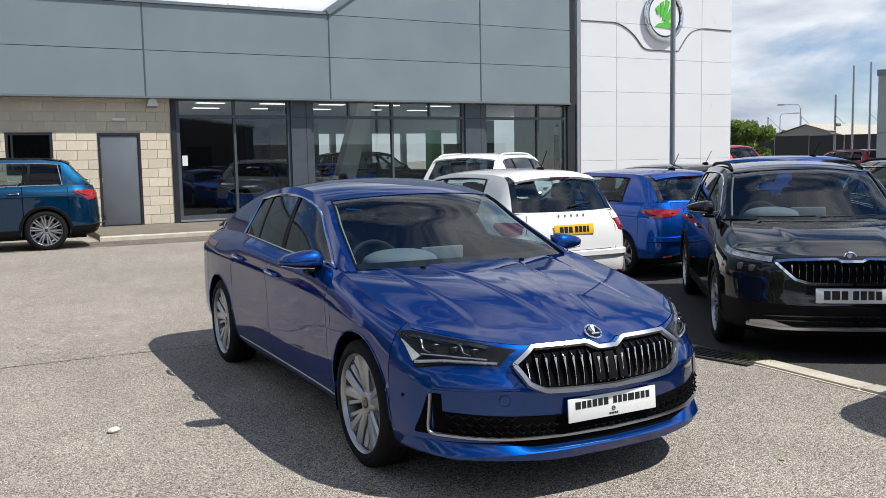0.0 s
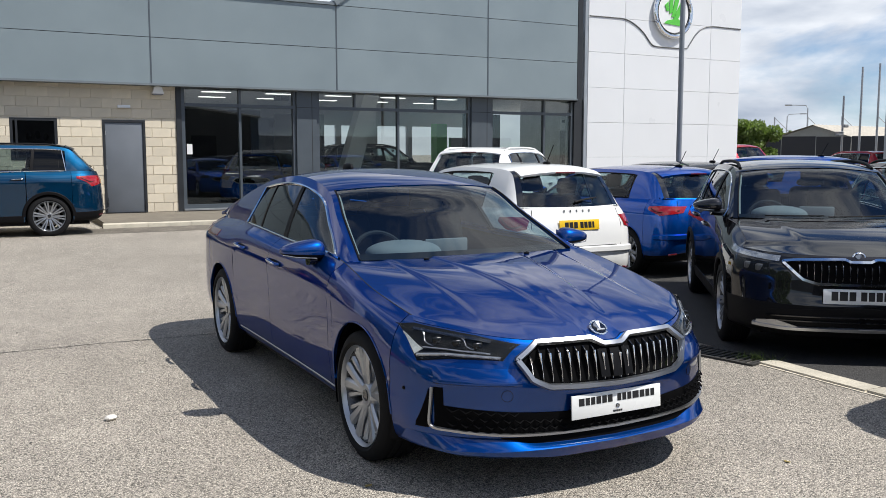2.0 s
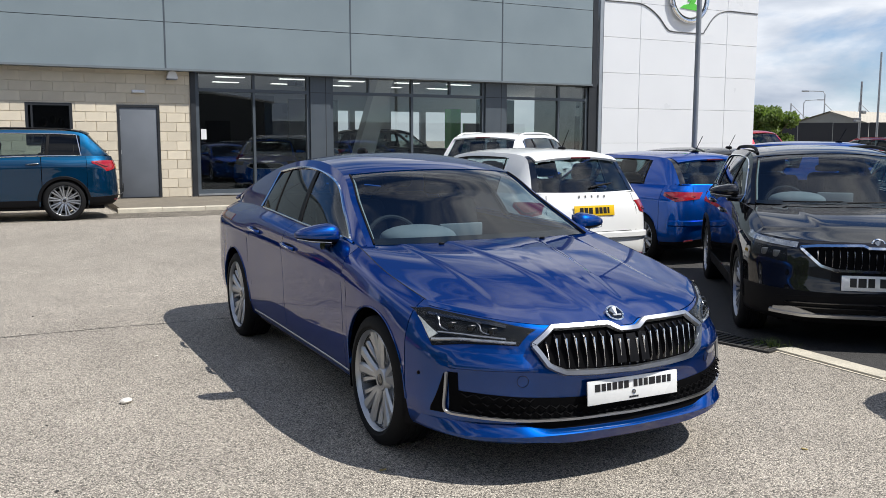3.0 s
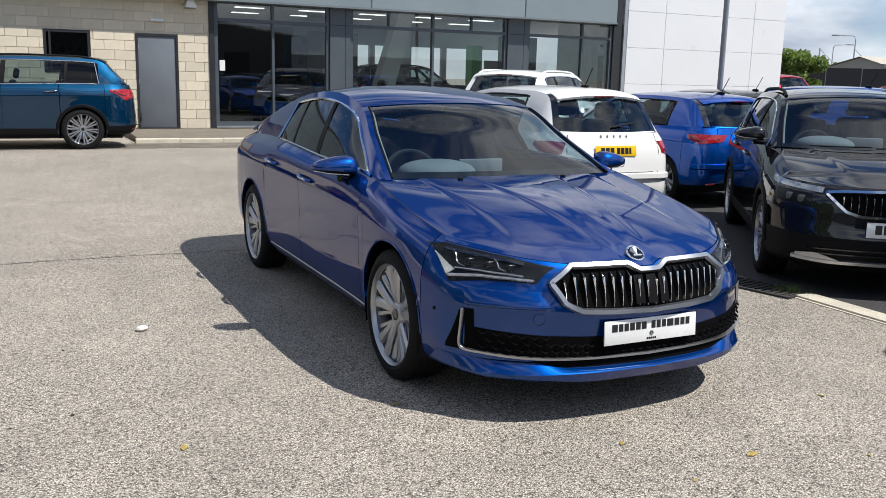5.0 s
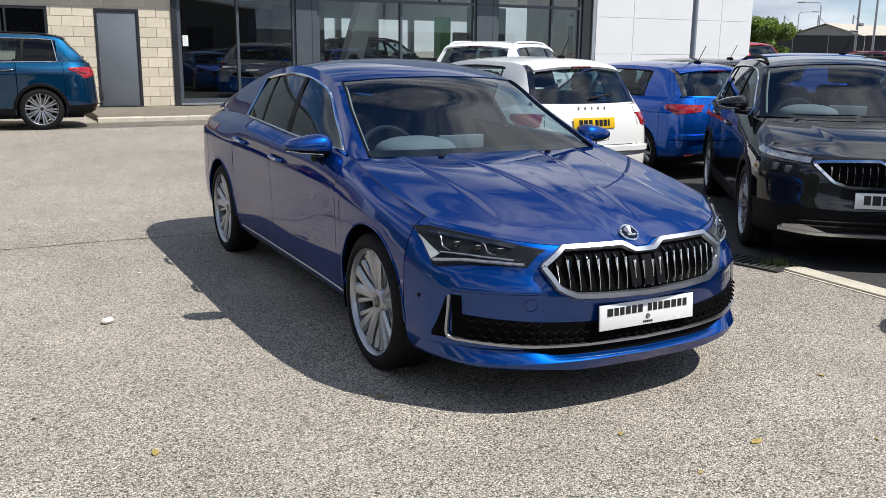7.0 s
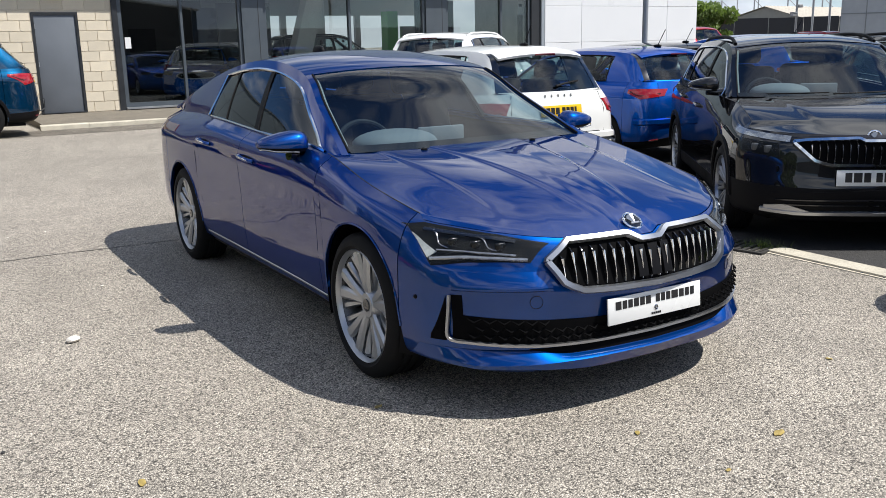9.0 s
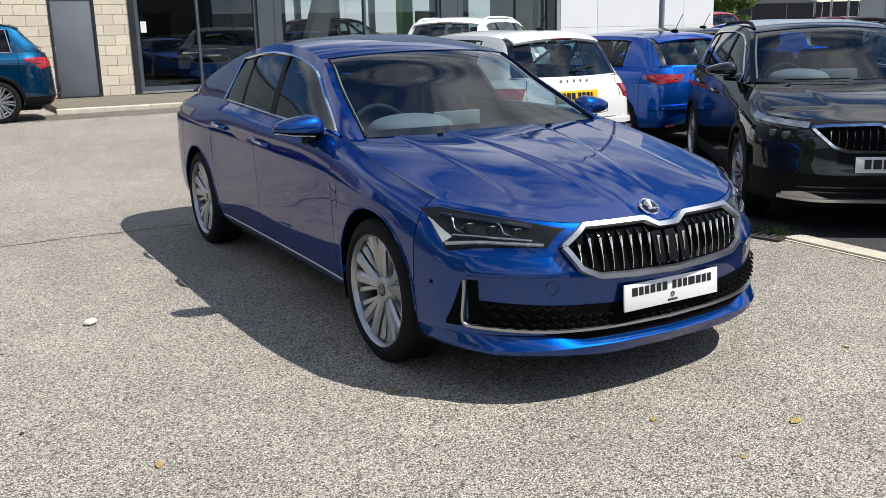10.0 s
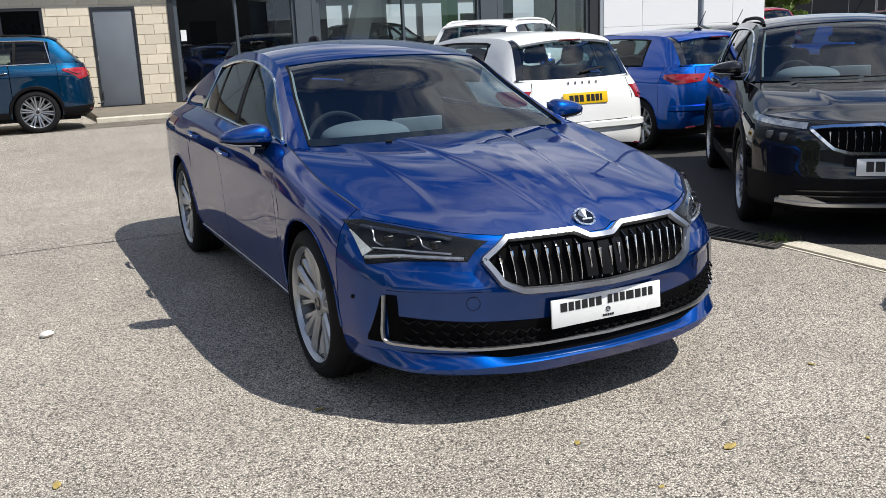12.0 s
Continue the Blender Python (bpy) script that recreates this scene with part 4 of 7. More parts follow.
def wrap(sk, tl, tr, vb, vt, nu, nv, off=0.0, columns=None):
    """A patch of the waist. tl, tr: left and right edges by w; vb, vt: lower and upper edges by t."""
    us = np.linspace(0, 1, nu) if columns is None else np.asarray(columns)
    ws = np.linspace(0, 1, nv)
    U, W = np.meshgrid(us, ws, indexing="ij")
    f = lambda g, a: g(a) if callable(g) else np.full(np.shape(a), float(g))
    T = f(tl, W) * (1 - U) + f(tr, W) * U
    B, Tt = f(vb, T), f(vt, T)
    return sk.at(T, B + (Tt - B) * W, off)


def flank(sk, y0, y1, sign, arch=None, v0=0.0, v1=None, off=0.0, nv=22, gap=0.0025, step=0.045, zlow=None):
    """A flank panel from y0 to y1, cut out over a wheel."""
    v1 = sk.top if v1 is None else v1
    cols = []
    a, b = y0 + gap, y1 - gap
    ys = list(np.linspace(a, b, max(3, int((b - a) / step))))
    low = []
    if arch is not None:
        l, r = arch - sk.R, arch + sk.R
        ys = [y for y in ys if y < l - 1e-6 or y > r + 1e-6]
        arc = [arch - sk.R * math.cos(f) for f in np.linspace(0, math.pi, 41)]
        arc = [y for y in arc if a - 1e-6 <= y <= b + 1e-6]
        pts = [(y, 0) for y in ys] + [(y, 1) for y in arc]
        if l > a + 1e-6:
            pts.append((l, 0))
        if r < b - 1e-6:
            pts.append((r, 0))
        pts.sort(key=lambda p: (p[0], p[1] if p[0] < arch else -p[1]))
    else:
        pts = [(y, 0) for y in ys]
    grid = []
    for y, on in pts:
        t = float(sk.t_of(y))
        vb = v0
        if on:
            z = sk.zc + math.sqrt(max(0, sk.R ** 2 - (y - arch) ** 2))
            vb = max(v0, float(sk.v_of(t, z)))
        elif zlow is not None:
            vb = float(sk.v_of(t, zlow))
        grid.append(sk.at(np.full(nv, t), vb + (v1 - vb) * np.linspace(0, 1, nv), off))
    g = np.array(grid)
    g[..., 0] *= sign
    return g


def project(sk, xs, zlo, zhi, nz, off, rear=False):
    """A patch seen from ahead: for each x, from zlo(x) to zhi(x), laid on the nose or tail."""
    return np.array([[sk.front(x, z, off, rear) for z in np.linspace(zlo(x), zhi(x), nz)] for x in xs])


def on_skin(sk, line, off, rear=False):
    return [sk.front(x, z, off, rear) for x, z in line]


def band(line, outward, width, depth):
    """A flat bar along a line of points, lying against a surface whose outward normals are given: width across, depth proud."""
    P, Nn = [Vector(p) for p in line], [Vector(n) for n in outward]
    rows = []
    for i, p in enumerate(P):
        d = (P[min(i + 1, len(P) - 1)] - P[max(i - 1, 0)]).normalized()
        s = d.cross(Nn[i]).normalized()
        rows.append([p - s * width / 2, p - s * width * 0.32 + Nn[i] * depth, p + s * width * 0.32 + Nn[i] * depth, p + s * width / 2, p - Nn[i] * depth * 0.6])
    k = 5
    verts = [tuple(v) for r in rows for v in r]
    faces = [(i * k + a, i * k + (a + 1) % k, (i + 1) * k + (a + 1) % k, (i + 1) * k + a) for i in range(len(rows) - 1) for a in range(k)]
    faces += [tuple(range(k))[::-1], tuple((len(rows) - 1) * k + a for a in range(k))]
    return verts, faces


def make_wheel(parent, x, y, z, R, width, rim_r, style, face, spoke_mat, split=False):
    """A wheel whose face looks along x (face = 1 or -1). The alloy carries the tyre, hub cap and brake disc."""
    w, k = width / 2, face
    prof = [(w - 0.030, rim_r - 0.003), (w - 0.012, rim_r + 0.003), (w - 0.004, rim_r + 0.010), (w - 0.012, rim_r + 0.016)]
    barrel = [(w - 0.030, rim_r - 0.008), (w - 0.10, rim_r - 0.03), (-w + 0.02, rim_r - 0.02), (-w + 0.01, rim_r + 0.01)]
    lists = [revolve([(a * k, r) for a, r in prof], 56)]
    spokes = []
    face_x = w - 0.018
    def spoke(ang, r0, r1, w0, w1, dish0, dish1, lean=0.0, thick=0.022):
        c = []
        for f in np.linspace(0, 1, 6):
            r = r0 + (r1 - r0) * f
            a = ang + lean * f
            hw = (w0 + (w1 - w0) * f) / 2
            d = dish0 + (dish1 - dish0) * f ** 0.7
            u, v = Vector((0, math.cos(a), math.sin(a))), Vector((0, -math.sin(a), math.cos(a)))
            p = u * r
            c.append([p - v * hw + Vector(((d - 0.012) * k, 0, 0)), p - v * hw * 0.55 + Vector((d * k, 0, 0)), p + v * hw * 0.55 + Vector((d * k, 0, 0)), p + v * hw + Vector(((d - 0.012) * k, 0, 0)),
                      p + v * hw * 0.8 + Vector(((d - 0.012 - thick) * k, 0, 0)), p - v * hw * 0.8 + Vector(((d - 0.012 - thick) * k, 0, 0))])
        verts = [tuple(q) for row in c for q in row]
        faces = [(i * 6 + a, i * 6 + (a + 1) % 6, (i + 1) * 6 + (a + 1) % 6, (i + 1) * 6 + a) for i in range(5) for a in range(6)]
        return verts, faces
    if style == "pairs":
        for n in range(5):
            a = 2 * math.pi * n / 5 + 0.25
            for sgn in (-1, 1):
                spokes.append(spoke(a + sgn * 0.13, 0.045, rim_r - 0.002, 0.034, 0.070, face_x - 0.030, face_x - 0.004, sgn * 0.08))
                spokes.append(spoke(a + sgn * 0.40, 0.060, rim_r - 0.002, 0.016, 0.042, face_x - 0.062, face_x - 0.016, sgn * 0.09))
    elif style == "many":
        for n in range(20):
            spokes.append(spoke(2 * math.pi * n / 20 + (0.05 if n % 2 else -0.05), 0.05, rim_r - 0.002, 0.026, 0.034, face_x - 0.035, face_x - 0.004, 0.02))
    else:
        for n in range(10):
            spokes.append(spoke(2 * math.pi * n / 10 + (0.09 if n % 2 else -0.09), 0.05, rim_r - 0.002, 0.045, 0.042, face_x - 0.03, face_x - 0.004))
    if not split:
        lists += spokes
    lists.append(revolve([(k * (face_x - 0.022), 0.0005), (k * (face_x - 0.022), 0.055), (k * (face_x - 0.045), 0.075), (k * (face_x - 0.075), 0.078)], 24))
    verts, faces = merge(*lists)
    wheel = part_data("wheel", verts, faces, spoke_mat, parent, "silver multi-spoke alloy wheel", m=pose(x, y, z))
    v, f = revolve([(a * k, r) for a, r in barrel], 48)
    part_data("rim_barrel", v, f, M_ALLOY_DARK, wheel)
    for v, f in spokes if split else ():
        part_data("spoke", v, f, spoke_mat, wheel)
    tp = [(-w + 0.012, rim_r - 0.004), (-w - 0.004, rim_r + 0.03), (-w - 0.002, R - 0.035), (-w + 0.018, R - 0.006), (-w + 0.035, R), (-0.052, R), (-0.048, R - 0.007), (-0.036, R - 0.007), (-0.032, R), (-0.006, R), (-0.003, R - 0.007), (0.008, R - 0.007), (0.012, R), (0.034, R), (0.038, R - 0.007), (0.05, R - 0.007), (0.054, R), (w - 0.035, R), (w - 0.018, R - 0.006), (w + 0.002, R - 0.035), (w + 0.004, rim_r + 0.03), (w - 0.010, rim_r + 0.012)]
    v, f = revolve([(a * k, r) for a, r in tp], 64)
    part_data("tyre", v, f, M_RUBBER, wheel)
    v, f = revolve([(k * (face_x - 0.020), 0.0004), (k * (face_x - 0.014), 0.018), (k * (face_x - 0.018), 0.030), (k * (face_x - 0.03), 0.032)], 20)
    part_data("hub_cap", v, f, M_PIANO, wheel)
    v, f = revolve([(-k * 0.005, 0.0004), (-k * 0.005, 0.07), (-k * 0.03, 0.075), (-k * 0.03, rim_r * 0.72), (-k * 0.052, rim_r * 0.72)], 40)
    part_data("brake_disc", v, f, M_DISC, wheel)
    return wheel


def bars_on(parent, name, origin, right, up, out, widths, height, gap, material):
    """Plain bars in a row, in place of writing."""
    o, r, u, n = Vector(origin), Vector(right).normalized(), Vector(up).normalized(), Vector(out).normalized()
    total = sum(abs(w) for w in widths) + gap * (len(widths) - 1)
    x = -total / 2
    for w in widths:
        if w > 0:
            c = [o + r * a + u * b + n * d for d in (0.0, 0.0012) for a, b in ((x, -height / 2), (x + w, -height / 2), (x + w, height / 2), (x, height / 2))]
            part_data(name, [tuple(p) for p in c], [(4, 5, 6, 7), (0, 1, 5, 4), (1, 2, 6, 5), (2, 3, 7, 6), (3, 0, 4, 7)], material, parent, smooth=False)
        x += abs(w) + gap


def number_plate(car, sk, z, off, rear, colour, widths, tilt=0.0, label="", y=None):
    """A plate of 52 by 11 cm with plain dark bars."""
    p = sk.front(0.0, z, off, rear)
    n = Vector((0, 1 if rear else -1, math.tan(radians(tilt)))).normalized()
    r = Vector((-1, 0, 0)) if rear else Vector((1, 0, 0))
    u = n.cross(r)
    u = -u if u.z < 0 else u
    o = Vector(p)
    if y is not None:
        o.y = y
    bm = bmesh.new()
    join_bm(bm, box_bm(-0.26, 0.26, -0.0555, 0.0555, -0.008, 0.0, 0.003), Matrix((( r.x, u.x, n.x, o.x), (r.y, u.y, n.y, o.y), (r.z, u.z, n.z, o.z), (0, 0, 0, 1))))
    plate = part("number_plate", bm, colour, car, label)
    return plate, o + n * 0.0005, r, u, n


def mirror(car, sk, sign, y, z, colour, out):
    """A door mirror on its arm: painted cap, black lower shell, glass."""
    b = sk.side(y, 0.0, 1)
    x0 = float(b[0]) - 0.01
    cx = x0 + out
    v, f = superellipsoid(0, 0, 0, 0.125, 0.095, 0.075, 2.7, 28, 16)
    cap, shell = [], []
    pts = []
    for p in v:
        px, py, pz = p
        k = (px + 0.125) / 0.25
        s = 0.80 + 0.25 * (1 - k)
        py *= 1.0 if py < 0 else 0.45
        pz = pz * ((1.18 - 0.72 * k) if pz > 0 else (0.72 - 0.30 * k)) + 0.006 * k
        pts.append((sign * (cx + px), y + py + 0.05 * k, z + pz))
    capf = [q for q in f if sum(v[i][2] for i in q) / 4 > -0.028]
    lowf = [q for q in f if sum(v[i][2] for i in q) / 4 <= -0.028]
    if sign < 0:
        capf, lowf = [q[::-1] for q in capf], [q[::-1] for q in lowf]
    part_data("mirror_cap", pts, capf, colour, car)
    low = part_data("mirror_shell", pts, lowf, M_BLACK, car, "black lower mirror shell")
    v, f = tube([(sign * (x0 - 0.02), y + 0.03, z - 0.055), (sign * (x0 + 0.05), y + 0.025, z - 0.06), (sign * (cx - 0.03), y + 0.01, z - 0.05)], [0.034, 0.028, 0.03], 10)
    part_data("mirror_arm", v, f, M_PIANO, low)
    g = [[(sign * (cx - 0.10 + 0.19 * a), y + 0.05 + 0.05 * a, z - 0.028 + 0.085 * b * (1 - 0.5 * a)) for b in np.linspace(0, 1, 4)] for a in np.linspace(0, 1, 6)]
    v, f = from_grid(g)
    part_data("mirror_glass", v, f, M_CHROME, low)
    v, f = tube([(sign * (cx - 0.05), y - 0.088, z - 0.03), (sign * (cx + 0.06), y - 0.065, z - 0.022), (sign * (cx + 0.115), y + 0.0, z - 0.012)], 0.003, 6)
    part_data("indicator_strip", v, f, M_LAMP_CLEAR, low)


def handle(car, sk, sign, y, z, colour, chrome=False):
    t = sk.t_of(y)
    v0 = float(sk.v_of(t, z))
    n = sk._look(sk.nor, t, v0)
    line = [sk.at(sk.t_of(y + d), float(sk.v_of(sk.t_of(y + d), z + 0.006 * (d / 0.1))), o) for d, o in ((-0.105, 0.002), (-0.095, 0.02), (-0.05, 0.03), (0.05, 0.03), (0.095, 0.02), (0.105, 0.002))]
    for p in line:
        p[0] *= sign
    v, f = tube(smooth_line(line, 4), 0.0125, 8)
    h = part_data("door_handle", v, f, colour, car)
    if chrome:
        line2 = [(p[0] + sign * 0.011, p[1], p[2] + 0.004) for p in line[1:-1]]
        v, f = tube(smooth_line(line2, 4), 0.004, 6)
        part_data("chrome_trim", v, f, M_CHROME, h)
    g = np.array([[sk.at(sk.t_of(y + 0.10 * math.cos(a) * r), float(sk.v_of(sk.t_of(y), z)) + 0.16 * math.sin(a) * r, 0.0012) for r in np.linspace(0.02, 1, 4)] for a in np.linspace(0, 2 * math.pi, 17)])
    g[..., 0] *= sign
    v, f = from_grid(g)
    part_data("handle_recess", v, f, M_BLACK, h)


def seat(car, x, y, z):
    bm = bmesh.new()
    join_bm(bm, box_bm(-0.25, 0.25, -0.26, 0.26, 0.0, 0.16, 0.05, seg=3), pose(x, y, z, 6))
    join_bm(bm, box_bm(-0.25, 0.25, -0.07, 0.07, 0.0, 0.64, 0.06, seg=3), pose(x, y + 0.27, z + 0.10, -18))
    s = part("seat", bm, M_SEAT, car)
    bm = box_bm(-0.13, 0.13, -0.05, 0.05, 0.0, 0.19, 0.05, seg=3)
    part("headrest", bm, M_SEAT, s, m=pose(x, y + 0.49, z + 0.74, -12))


def cabin(car, sk, dash_y, rows, wheel_x=-0.37, seat_z=0.42, light_dash=True):
    """Dashboard, steering wheel, seats and floor inside the car."""
    W = float(sk.fx[3](dash_y)) - 0.13
    cz = sk.s["cowl_z"]
    bm = bmesh.new()
    join_bm(bm, box_bm(-W, W, dash_y - 0.30, dash_y + 0.26, cz - 0.36, cz - 0.055, 0.05, seg=3))
    dash = part("dashboard", bm, M_DASH, car)
    v, f = superellipsoid(wheel_x + 0.04, dash_y + 0.04, cz - 0.01, 0.24, 0.17, 0.085, 2.3, 28, 14)
    part_data("instrument_hood", v, f, M_DASH_GREY, dash)
    bm = box_bm(-0.15, 0.15, dash_y + 0.10, dash_y + 0.125, cz - 0.06, cz + 0.065, 0.01)
    part("centre_screen", bm, M_DASH_GREY, dash)
    ring = [(0.185 * math.cos(a), 0.0, 0.185 * math.sin(a)) for a in np.linspace(0, 2 * math.pi, 41)[:-1]]
    v, f = merge(tube(ring, 0.015, 8, closed=True), tube([(-0.18, 0, 0), (0.18, 0, 0)], 0.02, 6), tube([(0, 0, 0), (0, 0, -0.18)], 0.022, 6), superellipsoid(0, 0, 0, 0.075, 0.03, 0.065, 3, 12, 8))
    part_data("steering_wheel", v, f, M_DASH, car, m=pose(wheel_x, dash_y + 0.30, cz - 0.075, -22))
    for sign in (-1, 1):
        g = sk.over(np.linspace(0.12, sk.s["header_r"] - 0.05, 16)[:, None], sign * np.linspace(0.922, 0.942, 4)[None, :], -0.014)
        v, f = from_grid(g)
        part_data("pillar_trim", v, f, M_TRIM_IN, car)
    for a, b in ((0.07, 0.20), (sk.s["header_r"] - 0.13, sk.s["header_r"] - 0.02)):
        v, f = from_grid(sk.over(np.linspace(a, b, 4)[:, None], np.linspace(-0.943, 0.943, 31)[None, :], -0.008))
        part_data("screen_border", v, f, M_BLACK, car)
    for y in rows:
        for x in (-0.37, 0.37):
            seat(car, x, y, seat_z)
    L = sk.s["L"]
    v, f = box_data(-W - 0.05, W + 0.05, sk.fw + sk.R + 0.05, sk.rw - sk.R + 0.1, 0.2, 0.26)
    part_data("floor_pan", v, f, M_BLACK, car)
    v, f = box_data(-W + 0.1, W - 0.1, 0.25, L - 0.3, 0.19, 0.235)
    part_data("underbody", v, f, M_BLACK, car)
    mz = sk.over(sk.s["header_r"] - 0.25, 0.0)
    v, f = superellipsoid(0, float(mz[1]) + 0.10, float(mz[2]) - 0.09, 0.12, 0.02, 0.035, 3, 16, 8)
    part_data("interior_mirror", v, f, M_BLACK, car)


def shell(car, sk):
    """Dark inner panels behind the doors and round the wheels."""
    y0, y1 = sk.fw + sk.R, sk.rw - sk.R
    for sign in (-1, 1):
        g = flank(sk, y0 + 0.01, y1 - 0.01, sign, off=-0.035, nv=12, step=0.12)
        v, f = from_grid(g)
        part_data("inner_panel", v, f, M_BLACK, car)
        for yc in (sk.fw, sk.rw):
            xo = float(sk.fx[2](yc)) - 0.012
            rows = [[(sign * x, yc + (sk.R - 0.004 + 0.03 * e) * math.cos(a), sk.zc + (sk.R - 0.004 + 0.03 * e) * math.sin(a)) for x, e in ((xo - 0.01, 0), (xo - 0.06, 1), (0.52, 1), (0.52, -10))] for a in np.linspace(-0.35, math.pi + 0.35, 40)]
            v, f = from_grid(rows)
            part_data("wheel_arch_liner", v, f, M_BLACK, car)


def windows(car, sk, sign, panes, margin, chrome, colour, frame_mat=None, y_end=None, dark_from=1):
    """Side windows, the pillars between them, the roof rail strip and the trim round the glass."""
    s = sk.s
    y0, y1 = panes[0][0], panes[-1][1]
    ye = s["rail"][-1][1] - 0.01 if y_end is None else y_end
    ys0 = s["rail"][0][1] + 0.02
    top = lambda y: np.maximum(0.0, 1 - margin / sk.height(y))
    # strip along the rail
    ys = np.linspace(ys0, ye, 60)
    g = np.array([[sk.side(y, w, sign) for w in np.linspace(float(top(y)), 1, 5)] for y in ys])
    v, f = skirt(g, 0.015)
    part_data("roof_side_rail", v, f, colour, car)
    lows = 0.03
    # rear pillar
    yr = [y for y in np.linspace(y1 + 0.004, ye, 18)]
    g = np.array([[sk.side(y, w, sign) for w in np.linspace(0.0, max(float(top(y)), 1e-3), 10)] for y in yr])
    v, f = skirt(g, 0.012)
    part_data("rear_pillar", v, f, colour, car)
    # front corner
    lean = s.get("pillar_lean", 0.06)
    for i, (a, b) in enumerate(panes):
        ya, yb = a + 0.004, b - 0.004
        ys = np.linspace(ya, yb, 24)
        l0, l1 = (lean if i > 0 else 0.0), (lean if i < len(panes) - 1 else 0.0)
        g = np.array([[sk.side(yy := ya + l0 * (w - 0.5) + (yb + l1 * (w - 0.5) - ya - l0 * (w - 0.5)) * u, lows + (max(float(top(yy)), lows + 0.004) - lows) * w, sign, -0.006) for w in np.linspace(0, 1, 8)] for u in np.linspace(0, 1, 24)])
        v, f = from_grid(g)
        part_data("side_window", v, f, M_GLASS_DARK if i >= dark_from else M_GLASS_SIDE, car)
    for i in range(len(panes) - 1):
        a, b = panes[i][1], panes[i + 1][0]
        g = np.array([[sk.side(yy := a + (b - a) * u + lean * (w - 0.5), w * float(top(yy)), sign, 0.001) for w in np.linspace(0, 1, 8)] for u in np.linspace(0, 1, 4)])
        v, f = skirt(g, 0.02)
        part_data("window_pillar", v, f, M_BLACK, car)
    # trim
    pts = [sk.side(y, lows * 0.6, sign, 0.004) for y in np.linspace(y0, y1, 30)]
    upp = [sk.side(y, max(float(top(y)), lows), sign, 0.004) for y in np.linspace(y1, y0, 50)]
    m = M_CHROME if chrome else M_BLACK
    v, f = tube(pts + upp[1:-1], 0.0085 if chrome else 0.009, 6, closed=True)
    part_data("window_trim", v, f, m, car)


FRONT_PLAN = [(0, 0, 0), (0.2, 0.28, 0.025), (0.4, 0.55, 0.13), (0.58, 0.74, 0.34), (0.74, 0.87, 0.62), (0.88, 0.96, 0.85), (1, 1, 1)]
BLUNT_PLAN = [(0, 0, 0), (0.22, 0.36, 0.03), (0.42, 0.66, 0.13), (0.6, 0.83, 0.32), (0.76, 0.93, 0.58), (0.88, 0.98, 0.80), (1, 1, 1)]
SWEPT_PLAN = [(0, 0, 0), (0.2, 0.28, 0.052), (0.4, 0.55, 0.185), (0.58, 0.735, 0.40), (0.74, 0.86, 0.665), (0.88, 0.95, 0.87), (1, 1, 1)]
LOW_PLAN = [(0, 0, 0), (0.2, 0.28, 0.035), (0.4, 0.55, 0.135), (0.58, 0.74, 0.31), (0.74, 0.87, 0.515), (0.88, 0.96, 0.755), (1, 1, 1)]
REAR_PLAN = [(0, 0, 0), (0.25, 0.40, 0.02), (0.45, 0.70, 0.09), (0.62, 0.87, 0.27), (0.78, 0.955, 0.55), (0.9, 0.99, 0.8), (1, 1, 1)]

